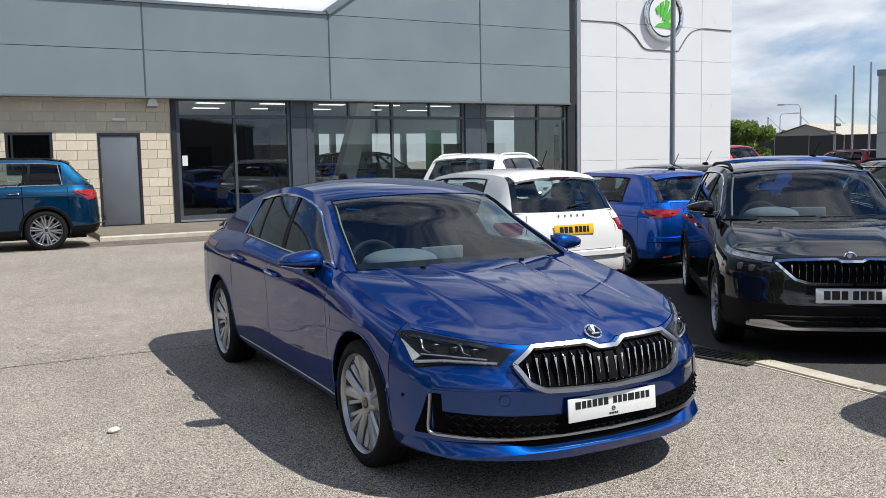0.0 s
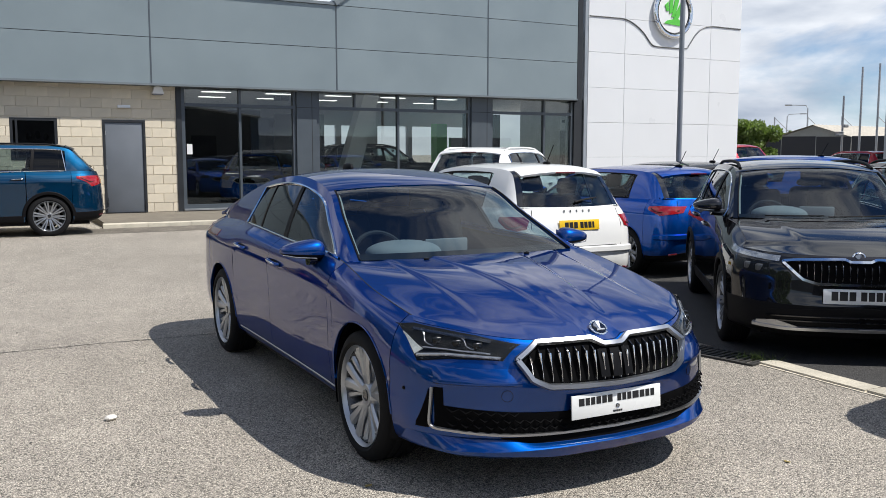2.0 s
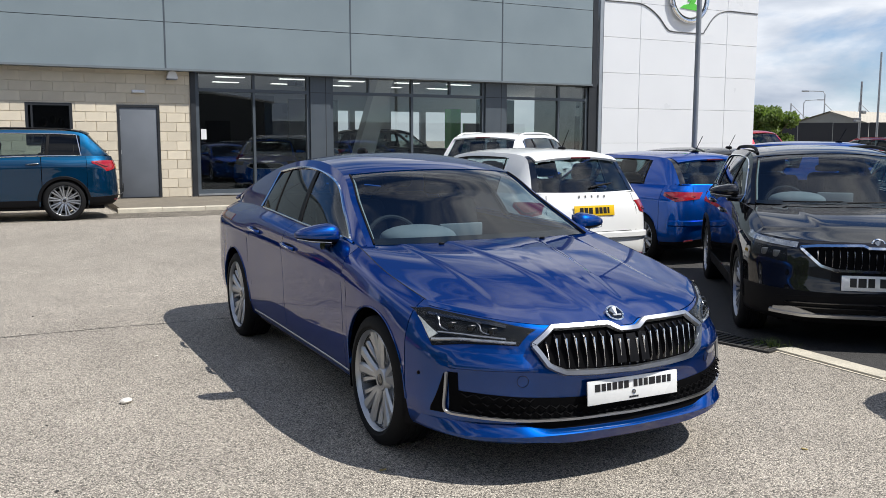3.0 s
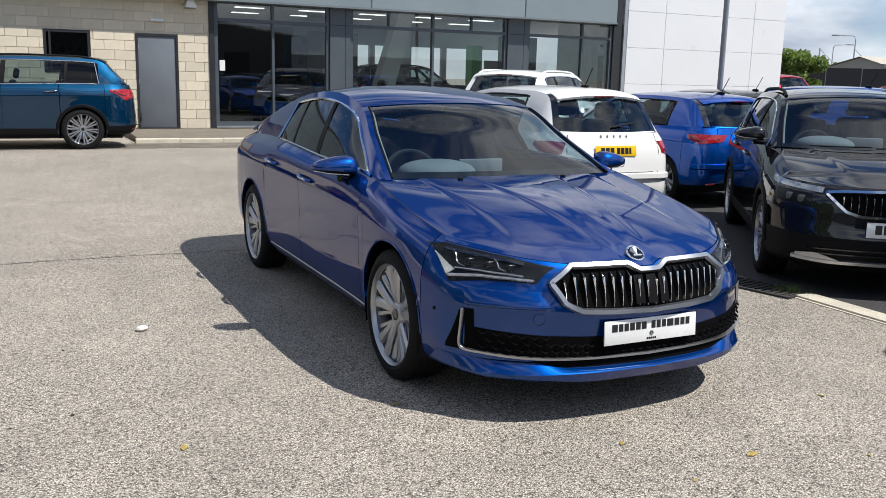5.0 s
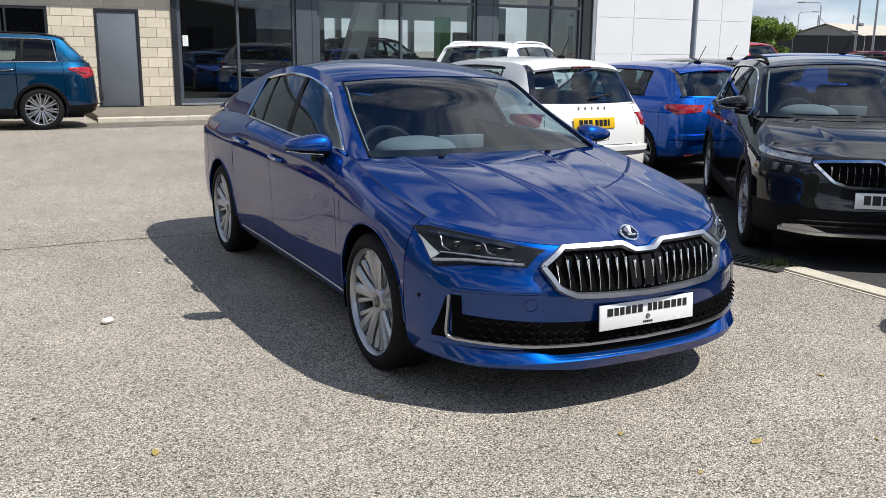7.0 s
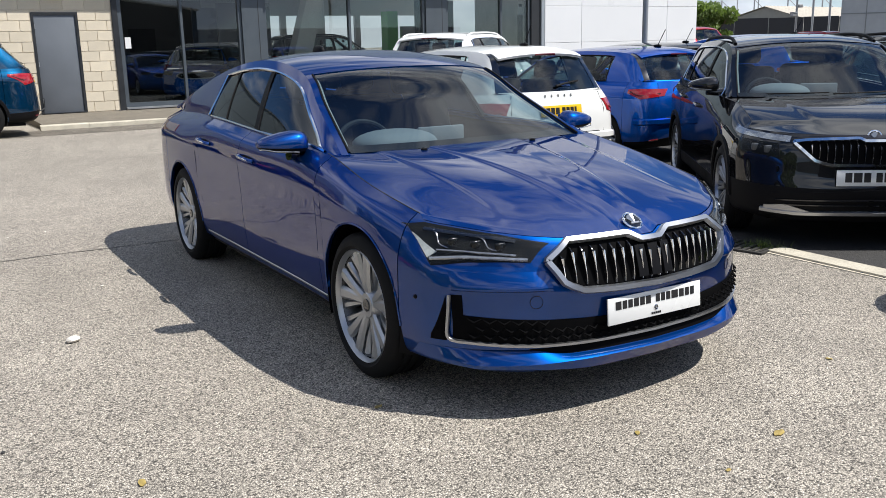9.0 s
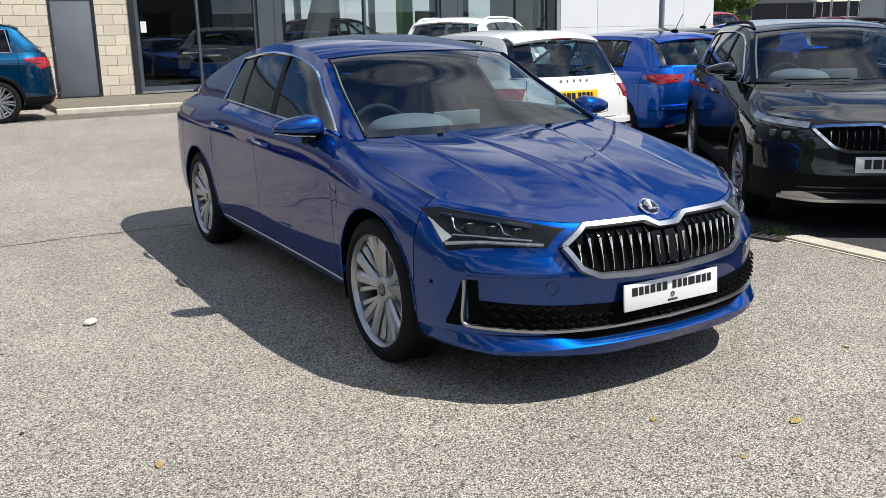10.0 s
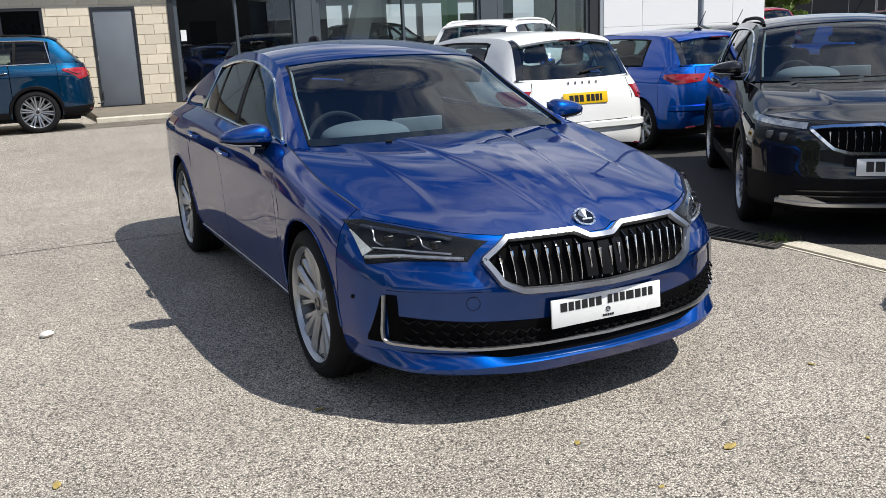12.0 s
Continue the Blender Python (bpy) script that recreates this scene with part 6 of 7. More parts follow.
def build_saloon():
    """The dark blue liftback saloon."""
    car = new("liftback_car")
    sk = Skin(SALOON)
    body(car, sk, M_BLUE, (1.415, 2.56, 3.36), [(1.50, 2.545), (2.605, 3.165), (3.177, 3.52)], margin=0.050, rear_r=(4.75, 6.55))
    wheels(car, sk, 0.334, 0.225, 0.248, "pairs", split=True)
    cabin(car, sk, 1.62, (2.25, 3.05))
    fin(car, sk, 4.5, 0.05)
    for sign in (-1, 1):
        mirror(car, sk, sign, 1.70, 1.0, M_BLUE, 0.155)
        line = [sk.at(sk.t_of(y), float(sk.v_of(sk.t_of(y), 0.285)), 0.003) * np.array((sign, 1, 1)) for y in np.linspace(1.36, 3.34, 24)]
        v, f = band(line, [(sign, 0, -0.2)] * 24, 0.012, 0.004)
        part_data("sill_strip", v, f, M_SATIN, car, "bright strip along the sill")
    # nose: grille, lamps, lower intake, plate, badge
    hi = lambda a: float(np.interp(a, [0, 0.05, 0.105, 0.38, 0.475], [0.674, 0.674, 0.698, 0.700, 0.636]))
    lo = lambda a: float(np.interp(a, [0, 0.20, 0.355, 0.425, 0.475], [0.507, 0.509, 0.517, 0.545, 0.632]))
    gr = grille(car, sk, lo, hi, 0.475, 20, 0.031, 0.018, off=0.010)
    for x in (-0.066, 0.0, 0.066):
        v, f = skirt(project(sk, np.linspace(x - 0.024, x + 0.024, 4), lambda a: 0.535, lambda a: 0.655, 5, 0.026), 0.014, (0, 1, 0.5))
        part_data("sensor_panel", v, f, M_BLACK, gr)
    for sign in (-1, 1):
        inner, outer = lambda w: 0.448 - 0.072 * w, lambda w: 0.83 + 0.18 * w
        top_v = lambda t: sk.v_of(np.abs(t), np.interp(np.abs(t), [0.37, 0.57, 0.83, 0.90, 1.01], [0.700, 0.737, 0.765, 0.772, 0.765]))
        bot_v = lambda t: sk.v_of(np.abs(t), np.interp(np.abs(t), [0.37, 0.56, 0.68, 0.83, 1.01], [0.632, 0.637, 0.634, 0.616, 0.616]))
        lp = lamp(car, "headlight", sk, lambda w: sign * inner(w), lambda w: sign * outer(w), bot_v, top_v, M_LAMP_HOUSE, 0.003, M_GLASS_LAMP, nu=40, nv=12)
        def spot(t, k, off):
            a, b = float(bot_v(t)), float(top_v(t))
            return sk.at(sign * t, a + (b - a) * k, off)
        # two bright blades along the foot
        for k, r, a, b in ((0.09, 0.0075, 0.46, 0.83), (0.23, 0.0042, 0.50, 0.80)):
            v, f = tube([spot(t, k, 0.010) for t in np.linspace(a, b, 22)], r, 6)
            part_data("light_blade", v, f, M_LAMP_CLEAR, lp)
        # pale reflector in the outer corner
        rows = []
        for u in np.linspace(0, 1, 8):
            a, b = (0.842 + 0.100 * u, 0.10 + 0.52 * u), (0.800 + 0.140 * u ** 1.5, 0.20 + 0.44 * u ** 1.6)
            rows.append([spot(a[0] + (b[0] - a[0]) * q, a[1] + (b[1] - a[1]) * q, 0.008) for q in np.linspace(0, 1, 4)])
        v, f = skirt(np.array(rows), 0.006, (0, 1, 0.5))
        part_data("corner_reflector", v, f, M_LAMP_PALE, lp)
        # lens modules, each behind a bright hooked light
        for t0 in (0.55, 0.64, 0.73):
            pc = spot(t0, 0.52, 0.000)
            v, f = superellipsoid(*pc, 0.030, 0.012, 0.016, 4.0, 18, 10)
            part_data("projector_lens", v, f, M_LAMP_LENS, lp)
        for t0, sz in ((0.600, 1.0), (0.790, 1.2)):
            pts = [spot(t0 + 0.030 * sz, 0.50 + 0.26 * sz, 0.009), spot(t0 + 0.012 * sz, 0.52 + 0.10 * sz, 0.010), spot(t0, 0.50 - 0.10 * sz, 0.010), spot(t0 - 0.032 * sz, 0.48 - 0.16 * sz, 0.009)]
            v, f = tube(smooth_line(pts, 4), 0.0027, 6)
            part_data("running_light", v, f, M_LAMP_CLEAR, lp)
        v, f = band([tuple(spot(t, 0.80, 0.006)) for t in np.linspace(0.50, 0.88, 16)], [(0, -0.6, 0.8)] * 16, 0.020, 0.004)
        part_data("lamp_shelf", v, f, M_PIANO, lp)
        # black wells inside and outside the upright end of the bright strip
        xs = np.linspace(0.812, 0.850, 6) * sign
        v, f = skirt(project(sk, xs, lambda x: 0.318, lambda x: 0.50 - 4.2 * (abs(x) - 0.812), 9, 0.004), 0.012, (0, 1, 0.4))
        part_data("air_curtain", v, f, M_MESH, car)
        v, f = skirt(project(sk, np.linspace(0.768, 0.797, 4) * sign, lambda x: 0.33, lambda x: 0.508, 7, 0.004), 0.012, (0, 1, 0.4))
        part_data("air_curtain", v, f, M_MESH, car)
        # ridge across the bumper face, from the grille's foot to the upright strip
        rows = []
        for x in np.linspace(0.470, 0.795, 24):
            e = min(1.0, (x - 0.470) / 0.06, (0.805 - x) / 0.03)
            rows.append([sk.front(sign * x, z, 0.0006 + o * e) for z, o in ((0.600, 0.0), (0.570, 0.005), (0.545, 0.010), (0.535, 0.0125), (0.529, 0.011), (0.524, 0.0))])
        v, f = from_grid(rows if sign < 0 else rows[::-1])
        part_data("bumper_ridge", v, f, M_BLUE, car)
    lowz, topz = lambda x: 0.305 + 0.020 * (abs(x) / 0.77) ** 4, lambda x: 0.392 + 0.036 * (abs(x) / 0.77) ** 2
    v, f = skirt(project(sk, np.linspace(-0.790, 0.790, 61), lowz, topz, 7, 0.004), 0.015, (0, 1, 0.4))
    intake = part_data("lower_intake", v, f, M_MESH, car, "black lower air intake with diamond mesh")
    lists = []
    for i in range(-17, 18):
        for j in range(3):
            x = i * 0.046 + (0.023 if j % 2 else 0)
            z = 0.322 + 0.031 * j + 0.026 * (abs(x) / 0.77) ** 2
            if abs(x) > 0.755 or z > topz(x) - 0.012:
                continue
            a, b, c = sk.front(x - 0.021, z + 0.009, 0.007), sk.front(x, z - 0.004, 0.017), sk.front(x + 0.021, z + 0.009, 0.007)
            lists.append(tube([a, b, c], [0.0022, 0.0058, 0.0022], 5))
    v, f = merge(*lists)
    part_data("intake_mesh", v, f, M_MESH, intake)
    line = [(-0.800, 0.507), (-0.806, 0.43), (-0.810, 0.355), (-0.796, 0.326)] + [(x, 0.299 + 0.017 * (abs(x) / 0.7) ** 4) for x in np.linspace(-0.74, 0.74, 29)] + [(0.796, 0.326), (0.810, 0.355), (0.806, 0.43), (0.800, 0.507)]
    line = smooth_line(line, 3)
    pts = on_skin(sk, line, 0.008)
    nn = [Vector(sk.front(x, z, 0.06) - sk.front(x, z, 0.0)).normalized() for x, z in line]
    v, f = band(pts, nn, 0.016, 0.011)
    part_data("bright_lower_strip", v, f, M_SATIN, car, "satin chrome strip under the intake")
    # black band laid on the skin for the shaded gap under the strip
    v, f = skirt(project(sk, np.linspace(-0.56, 0.56, 41), lambda x: 0.255, lambda x: 0.291, 5, 0.004), 0.012, (0, 1, 0.4))
    part_data("lower_lip_gap", v, f, M_MESH, car)
    # painted splitter blade: a lip that stands proud under the shade band
    rows = []
    for x in np.linspace(-0.868, 0.868, 73):
        k = float(np.interp(abs(x), [0.40, 0.56], [0, 1]))
        zt = 0.262 + 0.026 * k * k * (3 - 2 * k)
        e = float(np.interp(abs(x), [0.72, 0.868], [1.0, 0.25]))
        rows.append([sk.front(x, z, o) for z, o in ((zt, 0.001), (zt - 0.006, 0.010 * e), (0.247, 0.034 * e), (0.241, 0.041 * e), (0.233, 0.041 * e), (0.229, 0.034 * e), (0.227, 0.0))])
    v, f = from_grid(rows)
    part_data("front_spoiler", v, f, M_BLUE, car)
    plate, o, r, u, n = number_plate(car, sk, 0.418, 0.018, False, M_PLATE_W, [], 4.0, "white dealer plate with dark bars", y=0.032)
    bars_on(plate, "plate_bar", o + u * 0.021, r, u, n, [0.030, 0.023, 0.023, 0.026, 0.025, 0.026, -0.014, 0.022, 0.022, 0.023, 0.036, 0.027, 0.023, 0.022], 0.034, 0.0075, M_INK)
    bars_on(plate, "plate_bar", o - u * 0.041, r, u, n, [0.008] * 5, 0.009, 0.003, M_INK)
    badge(plate, "plate_badge", o - u * 0.018, n, 0.012, M_INK, 0.001)
    bp = sk.bonnet(0.062, 0.0)
    bn = Vector((0, -0.62, 0.78))
    badge(car, "bonnet_badge", Vector(bp) + bn * 0.003, bn, 0.047, M_PIANO, 0.010)
    for x, z in ((-0.535, 0.482), (0.535, 0.482)):
        p = Vector(sk.front(x, z, 0.001))
        nn = Vector(sk.front(x, z, 0.05) - sk.front(x, z, 0.0)).normalized()
        s = nn.cross(Vector((0, 0, 1))).normalized()
        uu = s.cross(nn)
        v, f = tube([p + 0.026 * (math.cos(a) * s + math.sin(a) * uu) for a in np.linspace(0, 2 * math.pi, 25)[:-1]], 0.0012, 5, closed=True)
        part_data("tow_eye_cover", v, f, M_BLACK, car)
    for sign in (-1, 1):
        for t, z in ((0.91, 0.481),):
            p = sk.at(sign * t, float(sk.v_of(t, z)), 0.0)
            v, f = superellipsoid(*p, 0.009, 0.009, 0.009, 2, 12, 8)
            part_data("parking_sensor", v, f, M_BLACK, car)
        # rear lamps
        lamp(car, "tail_light", sk, lambda w: sign * 1.93, lambda w: sign * 2.62, lambda t: np.interp(abs(t), [1.93, 2.62], [4.3, 4.0]), lambda t: np.interp(abs(t), [1.93, 2.62], [4.9, 5.3]), M_LAMP_DARKRED, 0.004)
        # bonnet washer jets
        p = Vector(sk.bonnet(0.93, sign * 0.42))
        v, f = superellipsoid(p.x, p.y, p.z + 0.004, 0.018, 0.012, 0.008, 2.5, 12, 6)
        part_data("washer_jet", v, f, M_BLACK, car)
    return car


def rear_face(car, sk, lamp_mat, plate_z, letters, colour, t_in=2.62, v_lo=3.9, v_hi=5.0, t_out=2.08, plate_tilt=8.0, tall=False):
    """Tail lights, plate, lettering bars, wiper and lower bumper of a hatchback or sport-utility car."""
    for sign in (-1, 1):
        lp = lamp(car, "tail_light", sk, lambda w: sign * t_out, lambda w: sign * (t_in + 0.04 * w), lambda t: np.interp(abs(t), [t_out, 2.3, t_in], [v_hi - 0.5, v_lo, v_lo + 0.25]), lambda t: np.interp(abs(t), [t_out, 2.3, t_in], [v_hi - 0.1, v_hi, v_hi - 0.05]), lamp_mat, 0.006)
        pts = [sk.at(sign * t, v, 0.010) for t, v in ((t_out + 0.06, v_hi - 0.35), (2.3, v_lo + 0.35), (t_in - 0.05, v_lo + 0.5))]
        v, f = tube(smooth_line(pts, 5), 0.008, 6)
        part_data("light_guide", v, f, M_LAMP_DARKRED, lp)
        pts = [sk.at(sign * t, 1.35, 0.004) for t in np.linspace(2.42, 2.53, 6)]
        v, f = tube(pts, 0.013, 6)
        part_data("reflector", v, f, M_LAMP_DARKRED, car)
    g = sk.at(np.concatenate([np.linspace(2.02, 2.9999, 30), -np.linspace(2.9999, 2.02, 30)])[:, None], np.linspace(0.0, 1.9 if tall else 1.35, 8)[None, :], 0.004)
    v, f = skirt(g, 0.01)
    part_data("rear_diffuser", v, f, M_BLACK, car)
    if not tall:
        ts = np.concatenate([np.linspace(2.2, 2.9999, 24), -np.linspace(2.9999, 2.2, 24)])
        pts = [sk.at(t, 2.55, 0.002) for t in ts]
        nn = [Vector(sk.at(t, 2.55, 0.05) - sk.at(t, 2.55, 0.0)).normalized() for t in ts]
        v, f = band([tuple(p) for p in pts], nn, 0.075, 0.026)
        part_data("bumper_ledge", v, f, colour, car)
    # outline of the tailgate
    t0, bz = 2.52, 2.05 if tall else 2.75
    line = [sk.at(sign_t, vv, 0.0) for sign_t, vv in [(t0, 5.9), (t0 + 0.03, 4.0), (t0 + 0.06, 2.6), (t0 + 0.12, bz)] + [(t, bz) for t in np.linspace(t0 + 0.16, 2.999, 8)] + [(-t, bz) for t in np.linspace(2.999, t0 + 0.16, 8)] + [(-(t0 + 0.12), bz), (-(t0 + 0.06), 2.6), (-(t0 + 0.03), 4.0), (-t0, 5.9)]]
    v, f = tube(line, 0.0045, 5)
    part_data("tailgate_gap", v, f, M_BLACK, car)
    plate, o, r, u, n = number_plate(car, sk, plate_z, 0.012, True, M_PLATE_Y, [], plate_tilt, "yellow rear plate with dark bars")
    bars_on(plate, "plate_bar", o, r, u, n, [0.048, 0.048, 0.048, -0.012, 0.042, 0.042, 0.042, 0.026], 0.066, 0.011, M_INK)
    if letters:
        p = Vector(sk.front(0, plate_z + 0.15, 0.004, True))
        bars_on(car, "tailgate_bar", p, (-1, 0, 0), (0, -0.2, 1), (0, 1, 0.1), [0.016, -0.06, 0.016, -0.06, 0.016, -0.06, 0.016, -0.06, 0.016], 0.026, 0.003, M_GREYLINE)
    # rear wiper
    pts = [sk.over(6.78, -0.02, 0.02), sk.over(6.70, -0.2, 0.022), sk.over(6.62, -0.5, 0.02)]
    v, f = tube([tuple(p) for p in pts], 0.011, 6)
    part_data("rear_wiper", v, f, M_BLACK, car)
    # spoiler over the rear window, with the high stop lamp
    g = np.array([[np.array(sk.over(5.0 + 0.02, q, 0.004)) + np.array((0, k * 0.15, -0.02 * k - 0.035 * k * k)) for k in np.linspace(0, 1, 6)] for q in np.linspace(-0.93, 0.93, 25)])
    v, f = skirt(g, 0.025, (0, sk.s["L"] - 1.0, 1.0))
    sp = part_data("roof_spoiler", v, f, colour, car)
    pts = [np.array(sk.over(5.0, q, 0.0)) + np.array((0, 0.152, -0.062)) for q in np.linspace(-0.22, 0.22, 7)]
    v, f = tube([tuple(p) for p in pts], 0.012, 6)
    part_data("high_stop_lamp", v, f, M_LAMP_DARKRED, sp)


def build_hatch(name, colour, spec, style, chrome=False, rod=True, letters=True, dark_from=9):
    car = new(name)
    sk = Skin(spec)
    s = sk.s
    c = s["rail"][0][1]
    b1 = s["fw"] + 0.5 * (s["rw"] - s["fw"]) + 0.12
    q = s["rw"] - s["arch"] * 0.92
    body(car, sk, colour, (s["fw"] + 0.46, b1, max(q, b1 + 0.6)), [(c + 0.16, b1 + 0.0), (b1 + 0.07, q + 0.25)], margin=0.05, chrome=chrome, dark_from=dark_from, rear_r=(5.0, 6.97), wide=0.90, fin_mat=M_PIANO)
    wheels(car, sk, s["hub"] + 0.005, 0.20, s["hub"] - 0.092, style, split=True)
    cabin(car, sk, c + 0.10, (c + 0.75, c + 1.5), seat_z=0.36)
    rear_face(car, sk, M_LAMP_RED, 0.80, letters, colour, *((2.50, 3.6, 5.0) if spec is SCALA else (2.62, 3.9, 5.0)))
    fin(car, sk, 4.6, 0.21, rod)
    for sign in (-1, 1):
        mirror(car, sk, sign, c + 0.22, s["cowl_z"] + 0.05, colour, 0.14)
        lamp(car, "headlight", sk, lambda w: sign * 0.56, lambda w: sign * 0.98, lambda t: 4.3 + 0 * t, lambda t: 5.6 + 0 * t, M_LAMP_HOUSE, 0.004, M_GLASS_LAMP)
    n = s["front_z"][6]
    hi = lambda a: float(np.interp(a, [0, 0.40, 0.48], [n - 0.045, n - 0.055, n - 0.10]))
    lo = lambda a: float(np.interp(a, [0, 0.36, 0.48], [n - 0.19, n - 0.18, n - 0.12]))
    grille(car, sk, lo, hi, 0.48, 15, 0.028, 0.014)
    return car


def build_suv(name, colour, spec, style, front=True, rails=None, chrome=True, dark_from=2, letters=True, lamp_mat=None):
    car = new(name)
    sk = Skin(spec)
    s = sk.s
    c, H = s["rail"][0][1], s["centre"][4][1]
    b1 = s["fw"] + 0.5 * (s["rw"] - s["fw"]) + 0.10
    q = s["rw"] - s["arch"] * 0.90
    body(car, sk, colour, (s["fw"] + 0.49, b1, max(q, b1 + 0.62)), [(c + 0.16, b1), (b1 + 0.075, q + 0.10), (q + 0.15, q + 0.15 + 0.22 * (s["L"] - 2.3))], margin=0.055, chrome=chrome, cladding=True, dark_from=dark_from, rear_r=(5.0, 6.85))
    wheels(car, sk, s["hub"] + 0.01, 0.215, s["hub"] - 0.098, style, split=True)
    cabin(car, sk, c + 0.12, (c + 0.80, c + 1.6), seat_z=0.50)
    rear_face(car, sk, lamp_mat or M_LAMP_RED, s["cowl_z"] - 0.18, letters, colour, tall=True, v_lo=3.62, v_hi=4.95)
    roof_rails(car, sk, rails or M_BLACK)
    wipers(car, sk)
    for sign in (-1, 1):
        mirror(car, sk, sign, c + 0.22, s["cowl_z"] + 0.06, colour, 0.15)
    n = s["front_z"][6]
    hi = lambda a: float(np.interp(a, [0, 0.07, 0.11, 0.42, 0.53], [n - 0.075, n - 0.075, n - 0.058, n - 0.065, n - 0.075]))
    lo = lambda a: float(np.interp(a, [0, 0.30, 0.40, 0.53], [n - 0.235, n - 0.230, n - 0.20, n - 0.085]))
    grille(car, sk, lo, hi, 0.53, 20, 0.030, 0.016, frame_mat=M_CHROME)
    for sign in (-1, 1):
        tA = sk.t_at_x(0.56, n - 0.08)
        lp = lamp(car, "upper_lamp", sk, lambda w: sign * tA, lambda w: sign * 1.02, lambda t: np.interp(abs(t), [tA, 1.02], [4.55, 4.70]), lambda t: np.interp(abs(t), [tA, 1.02], [4.98, 5.20]), M_LAMP_CLEAR, 0.006, M_GLASS_LAMP, nv=5)
        hl = lamp(car, "headlight", sk, lambda w: sign * (tA + 0.04 + 0.03 * w), lambda w: sign * (0.80 + 0.05 * w), lambda t: 3.6 + 0 * t, lambda t: 4.42 + 0 * t, M_LAMP_HOUSE, 0.004, M_GLASS_LAMP)
        for k in (0.35, 0.65):
            t = tA + (0.80 - tA) * k
            p = sk.at(sign * t, 4.0, -0.004)
            v, f = superellipsoid(*p, 0.036, 0.014, 0.026, 5, 14, 8)
            part_data("lamp_reflector", v, f, M_ALLOY_DARK, hl)
    g = sk.at(np.linspace(-0.998, 0.998, 81)[:, None], np.linspace(0.0, 2.25, 14)[None, :], 0.0025)
    v, f = skirt(g, 0.012)
    part_data("lower_bumper", v, f, M_BLACK, car, "matt black lower bumper")
    xs = np.linspace(-0.68, 0.68, 41)
    v, f = skirt(project(sk, xs, lambda x: 0.29 + 0.02 * abs(x), lambda x: 0.43 - 0.04 * abs(x), 6, 0.005), 0.012, (0, 1, 0.4))
    it = part_data("lower_intake", v, f, M_BLACK, car)
    lists = [band(on_skin(sk, [(x, z) for x in np.linspace(-0.64, 0.64, 21)], 0.008), [(0, -1, 0)] * 21, 0.014, 0.008) for z in (0.325, 0.36)]
    for v, f in lists:
        part_data("intake_bar", v, f, M_PIANO, it)
    lip = [(x, 0.268 + 0.05 * max(0, abs(x) / 0.66 - 0.75)) for x in np.linspace(-0.72, 0.72, 35)]
    nn = [Vector(sk.front(x, z, 0.06) - sk.front(x, z, 0.0)).normalized() for x, z in lip]
    v, f = band(on_skin(sk, lip, 0.004), nn, 0.036, 0.018)
    part_data("skid_plate", v, f, M_SATIN, car, "silver skid plate along the bumper")
    for sign in (-1, 1):
        v, f = skirt(project(sk, np.linspace(0.40, 0.70, 10) * sign, lambda x: 0.262 + 0.10 * max(0, abs(x) - 0.52), lambda x: 0.276 + 0.055 * float(np.interp(abs(x), [0.40, 0.58, 0.70], [0, 1, 0.75])), 4, 0.016), 0.012, (0, 1, 0.4))
        part_data("skid_plate", v, f, M_SATIN, car, "silver corner of the skid plate")
    if front:
        plate, o, r, u, nrm = number_plate(car, sk, n - 0.32, 0.016, False, M_PLATE_W, [], 4.0, "white front plate with dark bars")
        bars_on(plate, "plate_bar", o + u * 0.004, r, u, nrm, [0.046, 0.056, 0.046, -0.012, 0.042, 0.042, 0.042, 0.042], 0.066, 0.011, M_INK)
    bp = sk.bonnet(0.02, 0.0)
    badge(car, "bonnet_badge", Vector(bp) + Vector((0, -0.012, -0.022)), Vector((0, -0.9, 0.4)), 0.05, M_PIANO, 0.012)
    return car


# ---- the cars in their places ----
saloon = tagged(build_saloon(), "dark metallic blue liftback car with silver alloys", "car")
saloon.matrix_basis = pose(2.61, 3.205, 0)

white_hatch = tagged(build_hatch("hatchback_car", M_WHITECAR, SCALA, "twin"), "white hatchback, rear on, with a yellow plate", "car", "parked cars")
white_hatch.matrix_basis = pose(5.725, 7.72 + 4.0, 0, 0, 0, 180)

blue_hatch = tagged(build_hatch("hatchback_car", M_RACEBLUE, HATCH, "twin"), "bright blue hatchback parked beside the white one", "car", "parked cars")
blue_hatch.matrix_basis = pose(8.33, 8.35 + 4.1, 0, 0, 0, 180)

black_suv = tagged(build_suv("suv_car", M_BLACKCAR, CROSSOVER, "many"), "glossy black compact sport-utility car, nose on", "car", "parked cars")
black_suv.matrix_basis = pose(5.70, 4.29, 0, 0, 0, -38)

teal_suv = tagged(build_suv("suv_car", M_LAVA, BIG_SUV, "many", lamp_mat=M_LAMP_RED), "teal blue sport-utility car by the block wall", "car", "parked cars")
teal_suv.matrix_basis = pose(-2.66, 19.35, 0, 0, 0, -90) @ Matrix.Scale(1.05, 4)

white_suv = tagged(build_suv("suv_car", M_WHITECAR, MID_SUV, "twin", rails=M_WHITECAR), "white sport-utility car with roof rails", "car", "parked cars")
white_suv.matrix_basis = pose(11.55, 17.1, 0, 0, 0, 127) @ Matrix.Scale(1.06, 4)


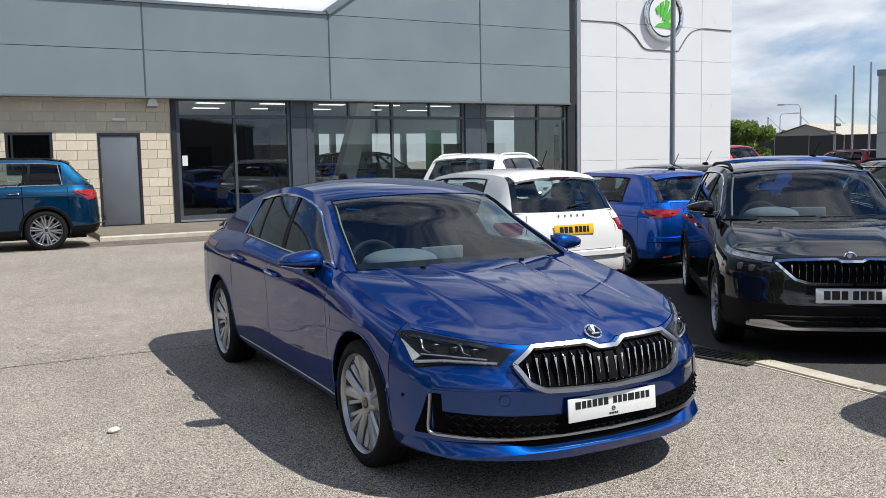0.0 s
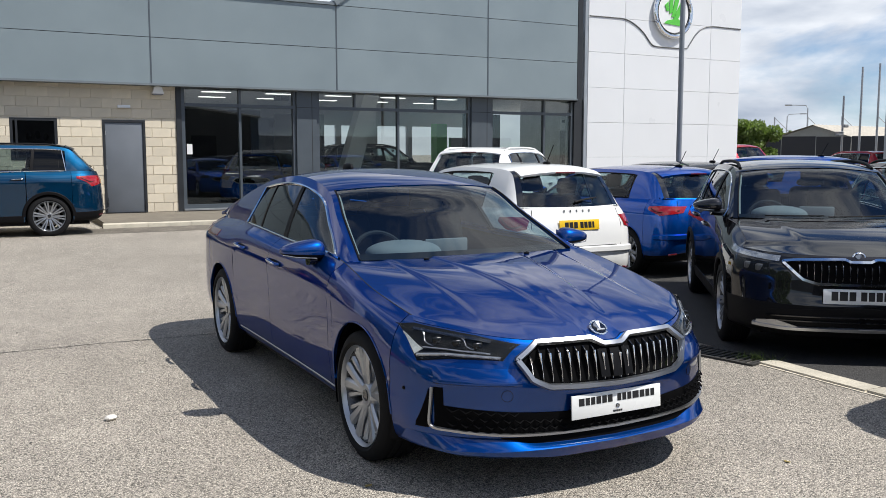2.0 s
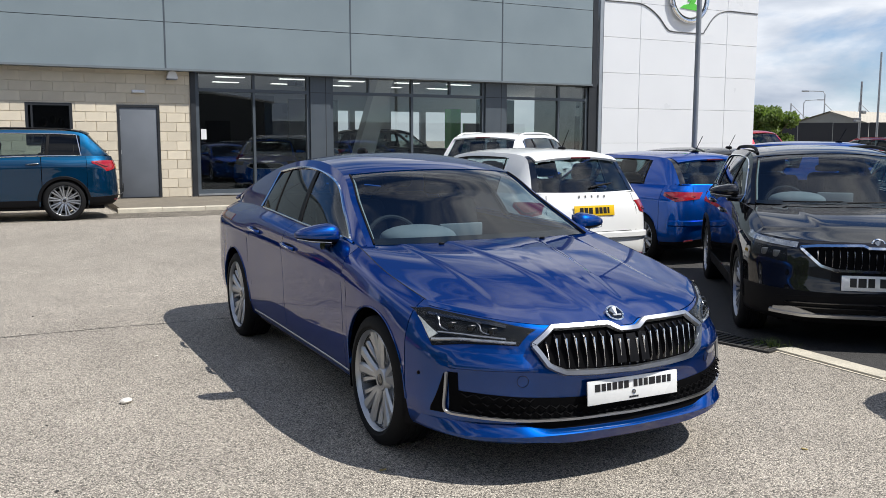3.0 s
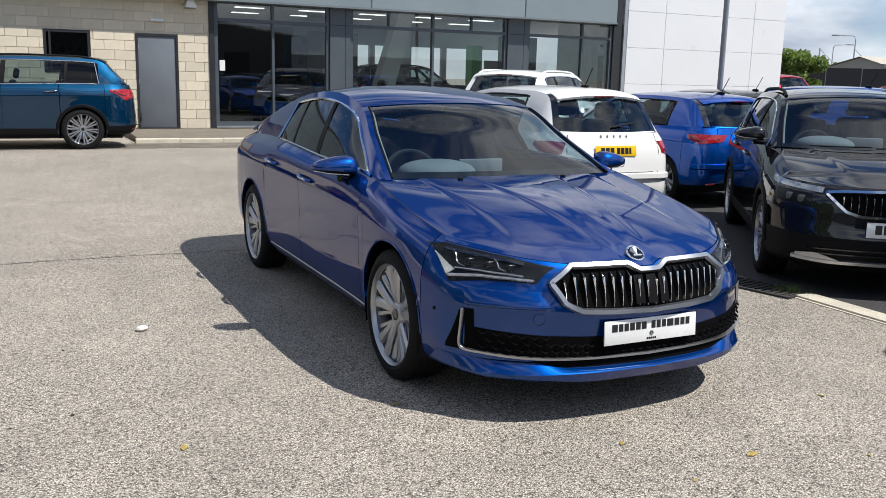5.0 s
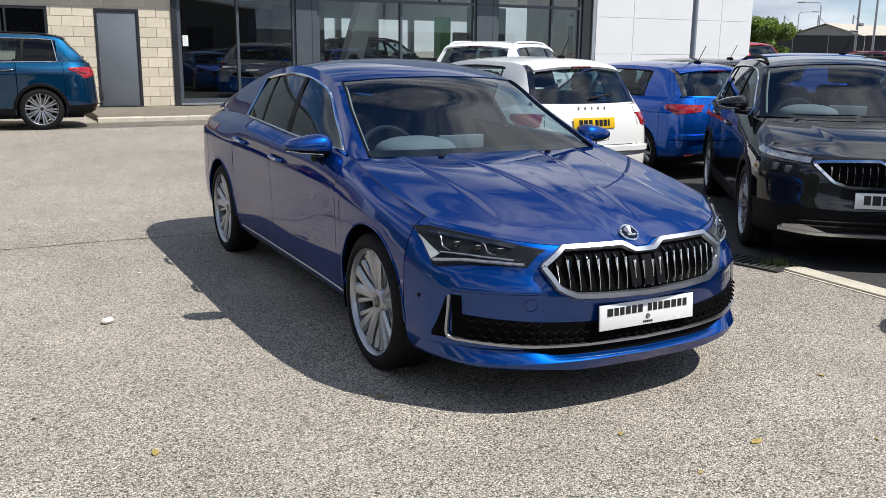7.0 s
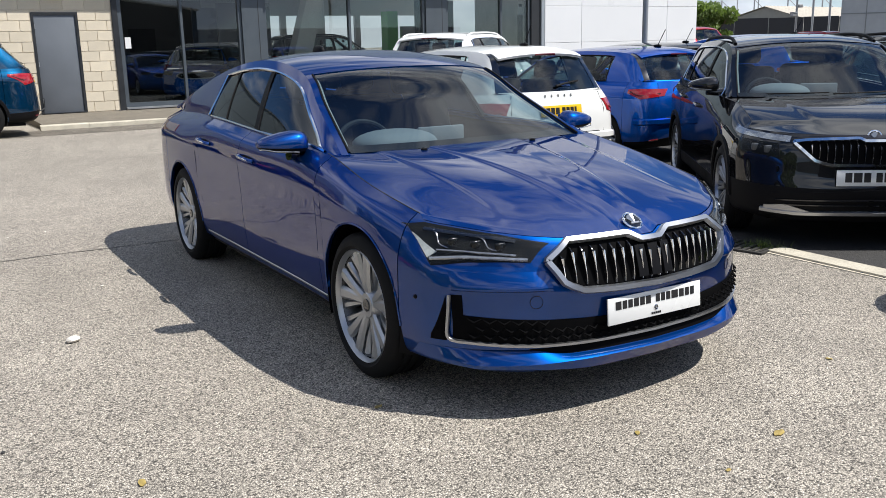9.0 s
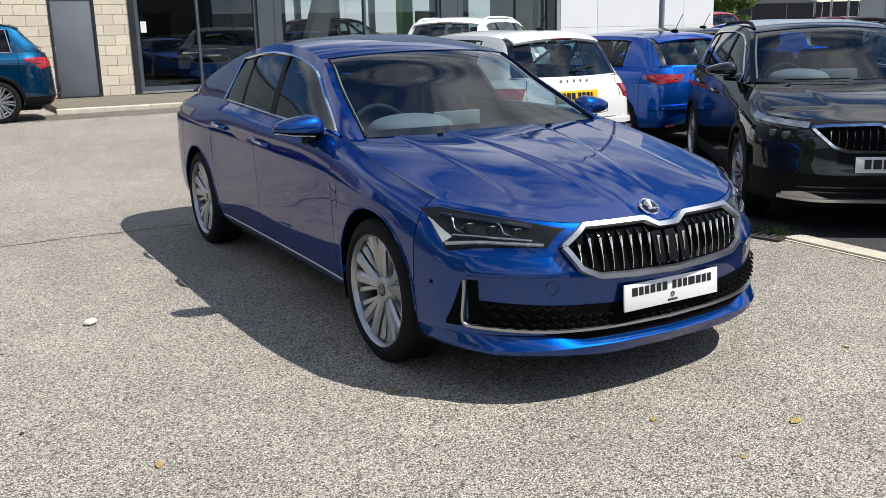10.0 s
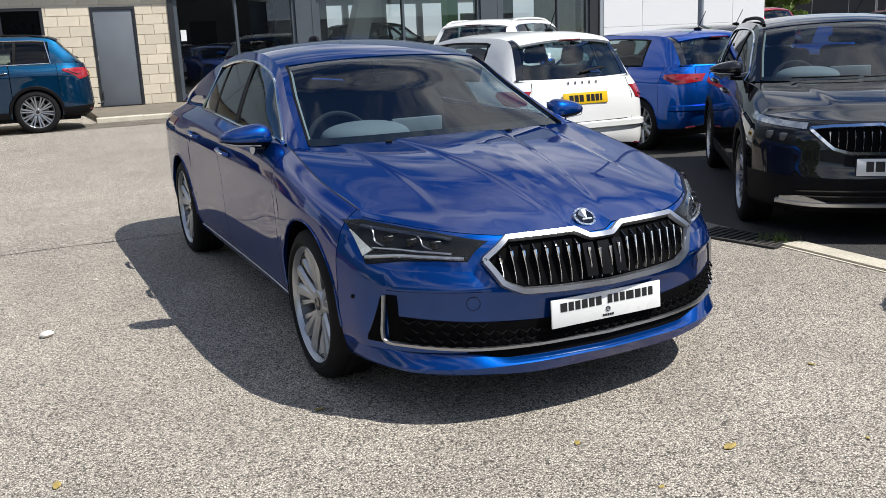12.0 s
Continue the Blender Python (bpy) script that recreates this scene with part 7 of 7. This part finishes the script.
def parked(ob, m, label, colour=None):
    c = tagged(copy_thing(ob, m), label)
    if colour:
        old = {M_WHITECAR, M_RACEBLUE, M_BLACKCAR, M_LAVA}
        for o in c.children_recursive:
            if o.type == "MESH" and o.data.materials[0] in old:
                o.data = o.data.copy()
                o.data.materials[0] = colour
    return c


parked(blue_hatch, pose(10.75, 10.2 + 4.18, 0, 0, 0, 180) @ Matrix.Scale(1.025, 4), "black hatchback among the parked cars", M_BLACKCAR)
parked(blue_hatch, pose(13.2, 10.0 + 4.5, 0, 0, 0, 180) @ Matrix.Scale(1.095, 4), "bright blue hatchback behind the black car")
parked(teal_suv, pose(26.7, 24.9 + 5.2, 0, 0, 0, 180) @ Matrix.Scale(1.10, 4), "red sport-utility car beside the white tower", M_REDCAR)
parked(white_suv, pose(36.8, 26.4 + 4.4, 0, 0, 0, 180), "red car farther along the row", M_REDCAR)
parked(black_suv, pose(4.70, 2.40, 0, 0, 0, -90), "dark grey car at the end of the row", M_GREYCAR)
parked(black_suv, pose(8.4, 4.15, 0, 0, 0, -35), "black car next along the row")
# the row across the yard, which shows in the flanks
parked(white_hatch, pose(-6.5, 4.6, 0, 0, 0, 90), "white hatchback across the yard")
parked(blue_hatch, pose(-6.3, 7.6, 0, 0, 0, 90), "red hatchback across the yard", M_REDCAR)
parked(black_suv, pose(-6.6, 10.6, 0, 0, 0, 90), "black sport-utility car across the yard")
parked(white_hatch, pose(-6.4, 1.6, 0, 0, 0, 90), "dark grey hatchback across the yard", M_GREYCAR)
# cars along the block wall, mirrored in the dark flank
parked(black_suv, pose(-7.4, 19.3, 0, 0, 0, -90), "black sport-utility car along the block wall")
parked(white_hatch, pose(-12.0, 19.3, 0, 0, 0, -90), "white hatchback along the block wall")
# showroom cars
parked(white_suv, B @ pose(5.3, 5.6, 0.185, 0, 0, 30), "white car on the showroom floor")
# added blue car, in place of the saloon's mirror image in the glass
parked(blue_hatch, B @ pose(6.6, 1.4, 0.185, 0, 0, -20), "blue car inside the showroom, standing in for a reflection")
parked(black_suv, B @ pose(11.2, 5.2, 0.185, 0, 0, 60), "dark car on the showroom floor")
parked(white_suv, B @ pose(14.2, 4.2, 0.185, 0, 0, 80), "pale car on the showroom floor", M_GREYCAR)


# ---- posts, far things, small things ----
def post(name, x, y, h, r, label, material):
    v, f = tube([(0, 0, 0), (0, 0, 0.25), (0, 0, 0.26), (0, 0, h)], [r * 1.25, r * 1.25, r, r * 0.8], 14)
    return tagged(part_data(name, v, f, material, m=pose(x, y, 0)), label, "post")


lamp_post = post("lamp_post", 13.5, 14.72, 9.0, 0.060, "tall grey steel lamp post", M_POLE)
part("lamp_head", box_bm(-0.18, 0.18, -0.55, 0.1, 8.95, 9.05, 0.03), M_POLE, lamp_post)


def street_lamp(x, y, h, turn):
    p = tagged(part_data("street_lamp", *tube([(0, 0, 0), (0, 0, h - 0.3), (0.15, 0, h - 0.05), (1.3, 0, h)], [0.06, 0.045, 0.035, 0.03], 8), M_GALV, m=pose(x, y, 0, 0, 0, turn)), "grey street lamp beyond the yard", "street lamp", "street lamps")
    part("lantern", box_bm(1.2, 1.8, -0.11, 0.11, h - 0.06, h + 0.05, 0.03), M_GALV, p)


street_lamp(61.2, 51.5, 5.6, 130)
street_lamp(71.5, 62.6, 5.5, -40)
for i, (x, y, h) in enumerate(((43.8, 33.3, 6.35), (44.3, 32.6, 6.5))):
    post("flagpole", x, y, h, 0.065, "slim grey flagpole without a flag", M_GALV)
cctv = post("camera_mast", 39.3, 30.9, 4.5, 0.06, "grey mast with two cameras", M_GALV)
for z, s in ((2.9, 1), (2.5, -1)):
    part("camera_head", box_bm(0.05 * s, 0.35 * s, -0.1, 0.1, z, z + 0.16, 0.03), M_GALV, cctv)

# far shed with pale sheet roof, behind a dark fence
ax = pose(52.4, 46.4, 0, 0, 0, -80)
shed = tagged(part_data("shed", *prism([(0.0, 0.0), (5.2, 0.0), (5.2, 2.75), (2.55, 3.55), (0.0, 2.85)], 0.0, 14.0), M_SHED, smooth=False, m=ax), "low grey shed with a pale ridged roof", "shed")
lists = []
for a, b, c, d in ((2.55, 3.60, 5.4, 2.73), (2.55, 3.60, -0.2, 2.86)):
    lists.append(from_grid(np.array([[(a, -0.2 + 0.128 * k, b + 0.05 * (k // 2 % 2)), (c, -0.2 + 0.128 * k, d + 0.05 * (k // 2 % 2))] for k in range(113)])))
part_data("roof", *merge(*lists), M_SHEDROOF, shed, smooth=False)
fence = tagged(new("screen_fence"), "dark sheet fence across the end of the yard", "fence")
fv, ff = box_data(0.0, 1.96, -0.03, 0.03, 0.0, 2.62)
fence_mesh = data_mesh("fence_sheet", fv, ff, M_FENCE, False)
for i in range(6):
    f = new("fence_sheet", fence_mesh)
    f.parent = fence
    f.matrix_basis = pose(2.0 * i, 0, 0.02 * (i % 2))
fence.matrix_basis = pose(43.6, 41.2, 0, 0, 0, -49)
# grey building at the edge of the yard
side_b = tagged(part_data("grey_building", *box_data(0, 18, 0, 12, 0, 4.75), M_GABLE, smooth=False, m=pose(32.6, 23.65, 0, 0, 0, -55)), "grey metal-clad building at the yard's edge", "building")
part_data("wall_trim", *merge(box_data(-0.05, 18, -0.06, 0.0, 4.6, 4.85), *[box_data(0.9 + 2.4 * k, 0.94 + 2.4 * k, -0.02, 0.0, 0, 4.6) for k in range(7)], box_data(0, 18, -0.02, 0, 2.3, 2.34)), M_CLAD_EDGE, side_b, smooth=False)
# masts of a far stadium roof
for i in range(7):
    x, y = 252 + 6.2 * i, 226 - 9.0 * i
    m = tagged(part_data("roof_mast", *merge(tube([(0, 0, 6), (0, 0, 14.5)], 0.22, 6), tube([(0, 0, 14.3), (3.4, -4.6, 8.5)], 0.14, 6), tube([(0, 0, 6), (0, 0, 0)], 0.2, 6)), M_GALV, m=pose(x, y, 0)), "thin mast and stay of a far roof", "mast", "far masts")
tagged(part_data("far_stand", *box_data(0, 95, 0, 12, 0, 6.0), M_SHED, smooth=False, m=pose(246, 236, 0, 0, 0, -52)), "long low grey stand far off", "building")


def tree(x, y, h, r, seed, label):
    """A round-headed small tree: trunk, limbs and many leaves."""
    rnd = random.Random(seed)
    t = tagged(new("tree"), label, "tree")
    lists = [tube([(0, 0, 0), (0.03, 0.02, h * 0.3), (0.0, 0.05, h * 0.55)], [0.13, 0.10, 0.06], 8)]
    for k in range(9):
        a = rnd.uniform(0, 6.28)
        lists.append(tube([(0, 0, h * rnd.uniform(0.25, 0.45)), (0.4 * r * math.cos(a), 0.4 * r * math.sin(a), h * 0.6), (0.8 * r * math.cos(a), 0.8 * r * math.sin(a), h * rnd.uniform(0.6, 0.9))], [0.05, 0.035, 0.012], 6))
    part_data("trunk", *merge(*lists), M_BARK, t)
    verts, faces = [], []
    lumps = [(rnd.uniform(-0.62, 0.62) * r, rnd.uniform(-0.62, 0.62) * r, h * rnd.uniform(0.42, 0.86), rnd.uniform(0.28, 0.46) * r) for _ in range(20)]
    for cx, cy, cz, cr in lumps:
        for _ in range(420):
            d = Vector((rnd.gauss(0, 1), rnd.gauss(0, 1), rnd.gauss(0, 1))).normalized()
            p = Vector((cx, cy, cz)) + d * cr * rnd.uniform(0.55, 1.08)
            n = Vector((rnd.gauss(0, 1), rnd.gauss(0, 1), rnd.gauss(0, 1) + 0.6)).normalized()
            s = n.orthogonal().normalized() * rnd.uniform(0.06, 0.11)
            u = n.cross(s) * 0.55
            o = len(verts)
            verts += [tuple(p - s), tuple(p - u), tuple(p + s), tuple(p + u)]
            faces.append((o, o + 1, o + 2, o + 3))
    part_data("crown", verts, faces, M_LEAF, t, smooth=False)
    t.matrix_basis = pose(x, y, 0)


tree(33.0, 30.7, 3.25, 1.05, 3, "small round leafy tree by the white tower")
tree(31.6, 32.2, 3.0, 1.0, 5, "small round leafy tree by the white tower")
hv, hf = [], []
rnd = random.Random(11)
for k in range(60):
    x, y = 100 + 2.2 * k, 120 - 1.1 * k
    hv_, hf_ = superellipsoid(x, y, rnd.uniform(2.0, 3.5), rnd.uniform(2, 4), rnd.uniform(2, 4), rnd.uniform(1.5, 3.2), 2.0, 9, 6)
    o = len(hv)
    hv += [(a + rnd.uniform(-0.5, 0.5), b + rnd.uniform(-0.5, 0.5), c + rnd.uniform(-0.4, 0.4)) for a, b, c in hv_]
    hf += [tuple(i + o for i in q) for q in hf_]
tagged(part_data("far_hedge", hv, hf, M_LEAF, smooth=False), "dark line of far trees on the horizon", "trees", kind="stuff")

# drain, grass, leaves, stones
drain = tagged(part_data("drain_grate", *merge(box_data(-0.32, 0.32, -0.16, -0.135, 0.0, 0.012), box_data(-0.32, 0.32, 0.135, 0.16, 0.0, 0.012), box_data(-0.32, -0.295, -0.135, 0.135, 0.0, 0.012), box_data(0.295, 0.32, -0.135, 0.135, 0.0, 0.012)), M_IRON, smooth=False, m=pose(5.10, 5.0, 0.004, 0, 0, 103)), "worn cast-iron drain grate in the tarmac", "drain")
for k in range(11):
    part_data("grate_bar", *box_data(-0.28 + 0.054 * k, -0.258 + 0.054 * k, -0.135, 0.135, 0.0, 0.010), M_IRON, drain, smooth=False)
gv, gf = [], []
for k in range(260):
    a, d = rnd.uniform(0, 6.28), abs(rnd.gauss(0, 0.06))
    x, y, h, b = d * math.cos(a) * 1.8, d * math.sin(a), rnd.uniform(0.02, 0.07), rnd.uniform(0, 6.28)
    lx, ly = rnd.gauss(0, 0.022), rnd.gauss(0, 0.022)
    o = len(gv)
    gv += [(x - 0.002 * math.cos(b), y - 0.002 * math.sin(b), 0), (x + 0.002 * math.cos(b), y + 0.002 * math.sin(b), 0), (x + lx, y + ly, h)]
    gf.append((o, o + 1, o + 2))
tagged(part_data("grass_tuft", gv, gf, M_GRASS, smooth=False, m=pose(5.21, 4.80, 0.003, 0, 0, 100)), "small tuft of green grass by the drain", "grass", kind="stuff")


def fallen_leaf(x, y, s, turn, seed):
    rnd = random.Random(seed)
    rim = [(s * (0.9 + 0.25 * rnd.random()) * math.cos(a), 0.55 * s * (0.85 + 0.3 * rnd.random()) * math.sin(a), 0.25 * s * rnd.random()) for a in np.linspace(0, 6.28, 13)[:-1]]
    top = [(a, b, c + 0.002) for a, b, c in rim]
    verts = [(0, 0, 0.001), *rim, (0, 0, 0.004), *top]
    faces = [(0, 1 + (k + 1) % 12, 1 + k) for k in range(12)] + [(13, 14 + k, 14 + (k + 1) % 12) for k in range(12)] + [(1 + k, 1 + (k + 1) % 12, 14 + (k + 1) % 12, 14 + k) for k in range(12)]
    tagged(part_data("fallen_leaf", verts, faces, M_DRYLEAF, m=pose(x, y, 0.002, 0, 0, turn)), "dry yellow-brown leaf on the tarmac", "leaf", "fallen leaves")


for i, (x, y, s, a) in enumerate(((2.745, 2.70, 0.030, 10), (0.59, 3.66, 0.026, 80), (1.585, 3.79, 0.022, 30), (2.30, 3.0, 0.018, 50), (2.35, 2.60, 0.012, 0), (3.6, 3.1, 0.016, 120), (3.2, 2.5, 0.012, 60))):
    fallen_leaf(x, y, s, a, i + 1)


def pebble(x, y, s, seed, material=None):
    rnd = random.Random(seed)
    v, f = superellipsoid(0, 0, s * 0.4, s, s * 0.75, s * 0.42, 2.4, 10, 6)
    v = [(a * (1 + 0.2 * rnd.random()), b * (1 + 0.2 * rnd.random()), max(0.0, c)) for a, b, c in v]
    tagged(part_data("pebble", v, f, material or M_STONE, m=pose(x, y, 0, 0, 0, seed * 40)), "pale loose stone on the tarmac", "stone", "loose stones")


pebble(0.652, 5.47, 0.036, 1)
for i in range(26):
    pebble(rnd.uniform(-1.5, 1.3), rnd.uniform(3.5, 12.0), rnd.uniform(0.006, 0.013), i + 2, M_STONE if i % 3 else M_IRON)


# the yard's other sides: a plain wall and a hedge
structure(part_data("yard_wall", *merge(box_data(-24.3, -24.0, -25, 40, 0, 3.0), box_data(-24.0, -13.2, -24.3, -24.0, 0, 3.0), box_data(21.2, 45, -24.3, -24.0, 0, 3.0)), M_GABLE, smooth=False), "plain wall round the yard", "wall")
hv, hf = [], []
for k in range(15000):
    d = rnd.uniform(0, 58)
    x, y = (-23.2 + rnd.uniform(-0.8, 0.8), 36 - d) if d < 58 else (-22 + (d - 58) * 1.6, -22.8 + rnd.uniform(-0.8, 0.8))
    h = 8.5 + 1.6 * math.sin(d * 0.5) + 0.9 * math.sin(d * 1.7)
    p = Vector((x, y, rnd.uniform(0.2, h)))
    n = Vector((rnd.gauss(0, 1), rnd.gauss(0, 1), rnd.gauss(0, 1) + 0.5)).normalized()
    s = n.orthogonal().normalized() * rnd.uniform(0.25, 0.5)
    u = n.cross(s) * 0.6
    o = len(hv)
    hv += [tuple(p - s), tuple(p - u), tuple(p + s), tuple(p + u)]
    hf.append((o, o + 1, o + 2, o + 3))
tagged(part_data("boundary_hedge", hv, hf, M_LEAF, smooth=False), "tall leafy tree belt along the yard's boundary", "hedge", kind="stuff")

# the long low building across the yard, seen in the glass
back = tagged(part_data("workshop_building", *prism([(-17.0, 0.0), (17.0, 0.0), (17.0, 4.4), (0.0, 6.6), (-17.0, 4.4)], 0.0, 14.0), M_FENCE, smooth=False, m=pose(4.0, -37.5, 0)), "dark gabled workshop across the yard", "building")
part_data("verge", *merge(tube([(-17.2, 14.05, 4.4), (0, 14.05, 6.65)], 0.12, 6), tube([(17.2, 14.05, 4.4), (0, 14.05, 6.65)], 0.12, 6)), M_GALV, back)
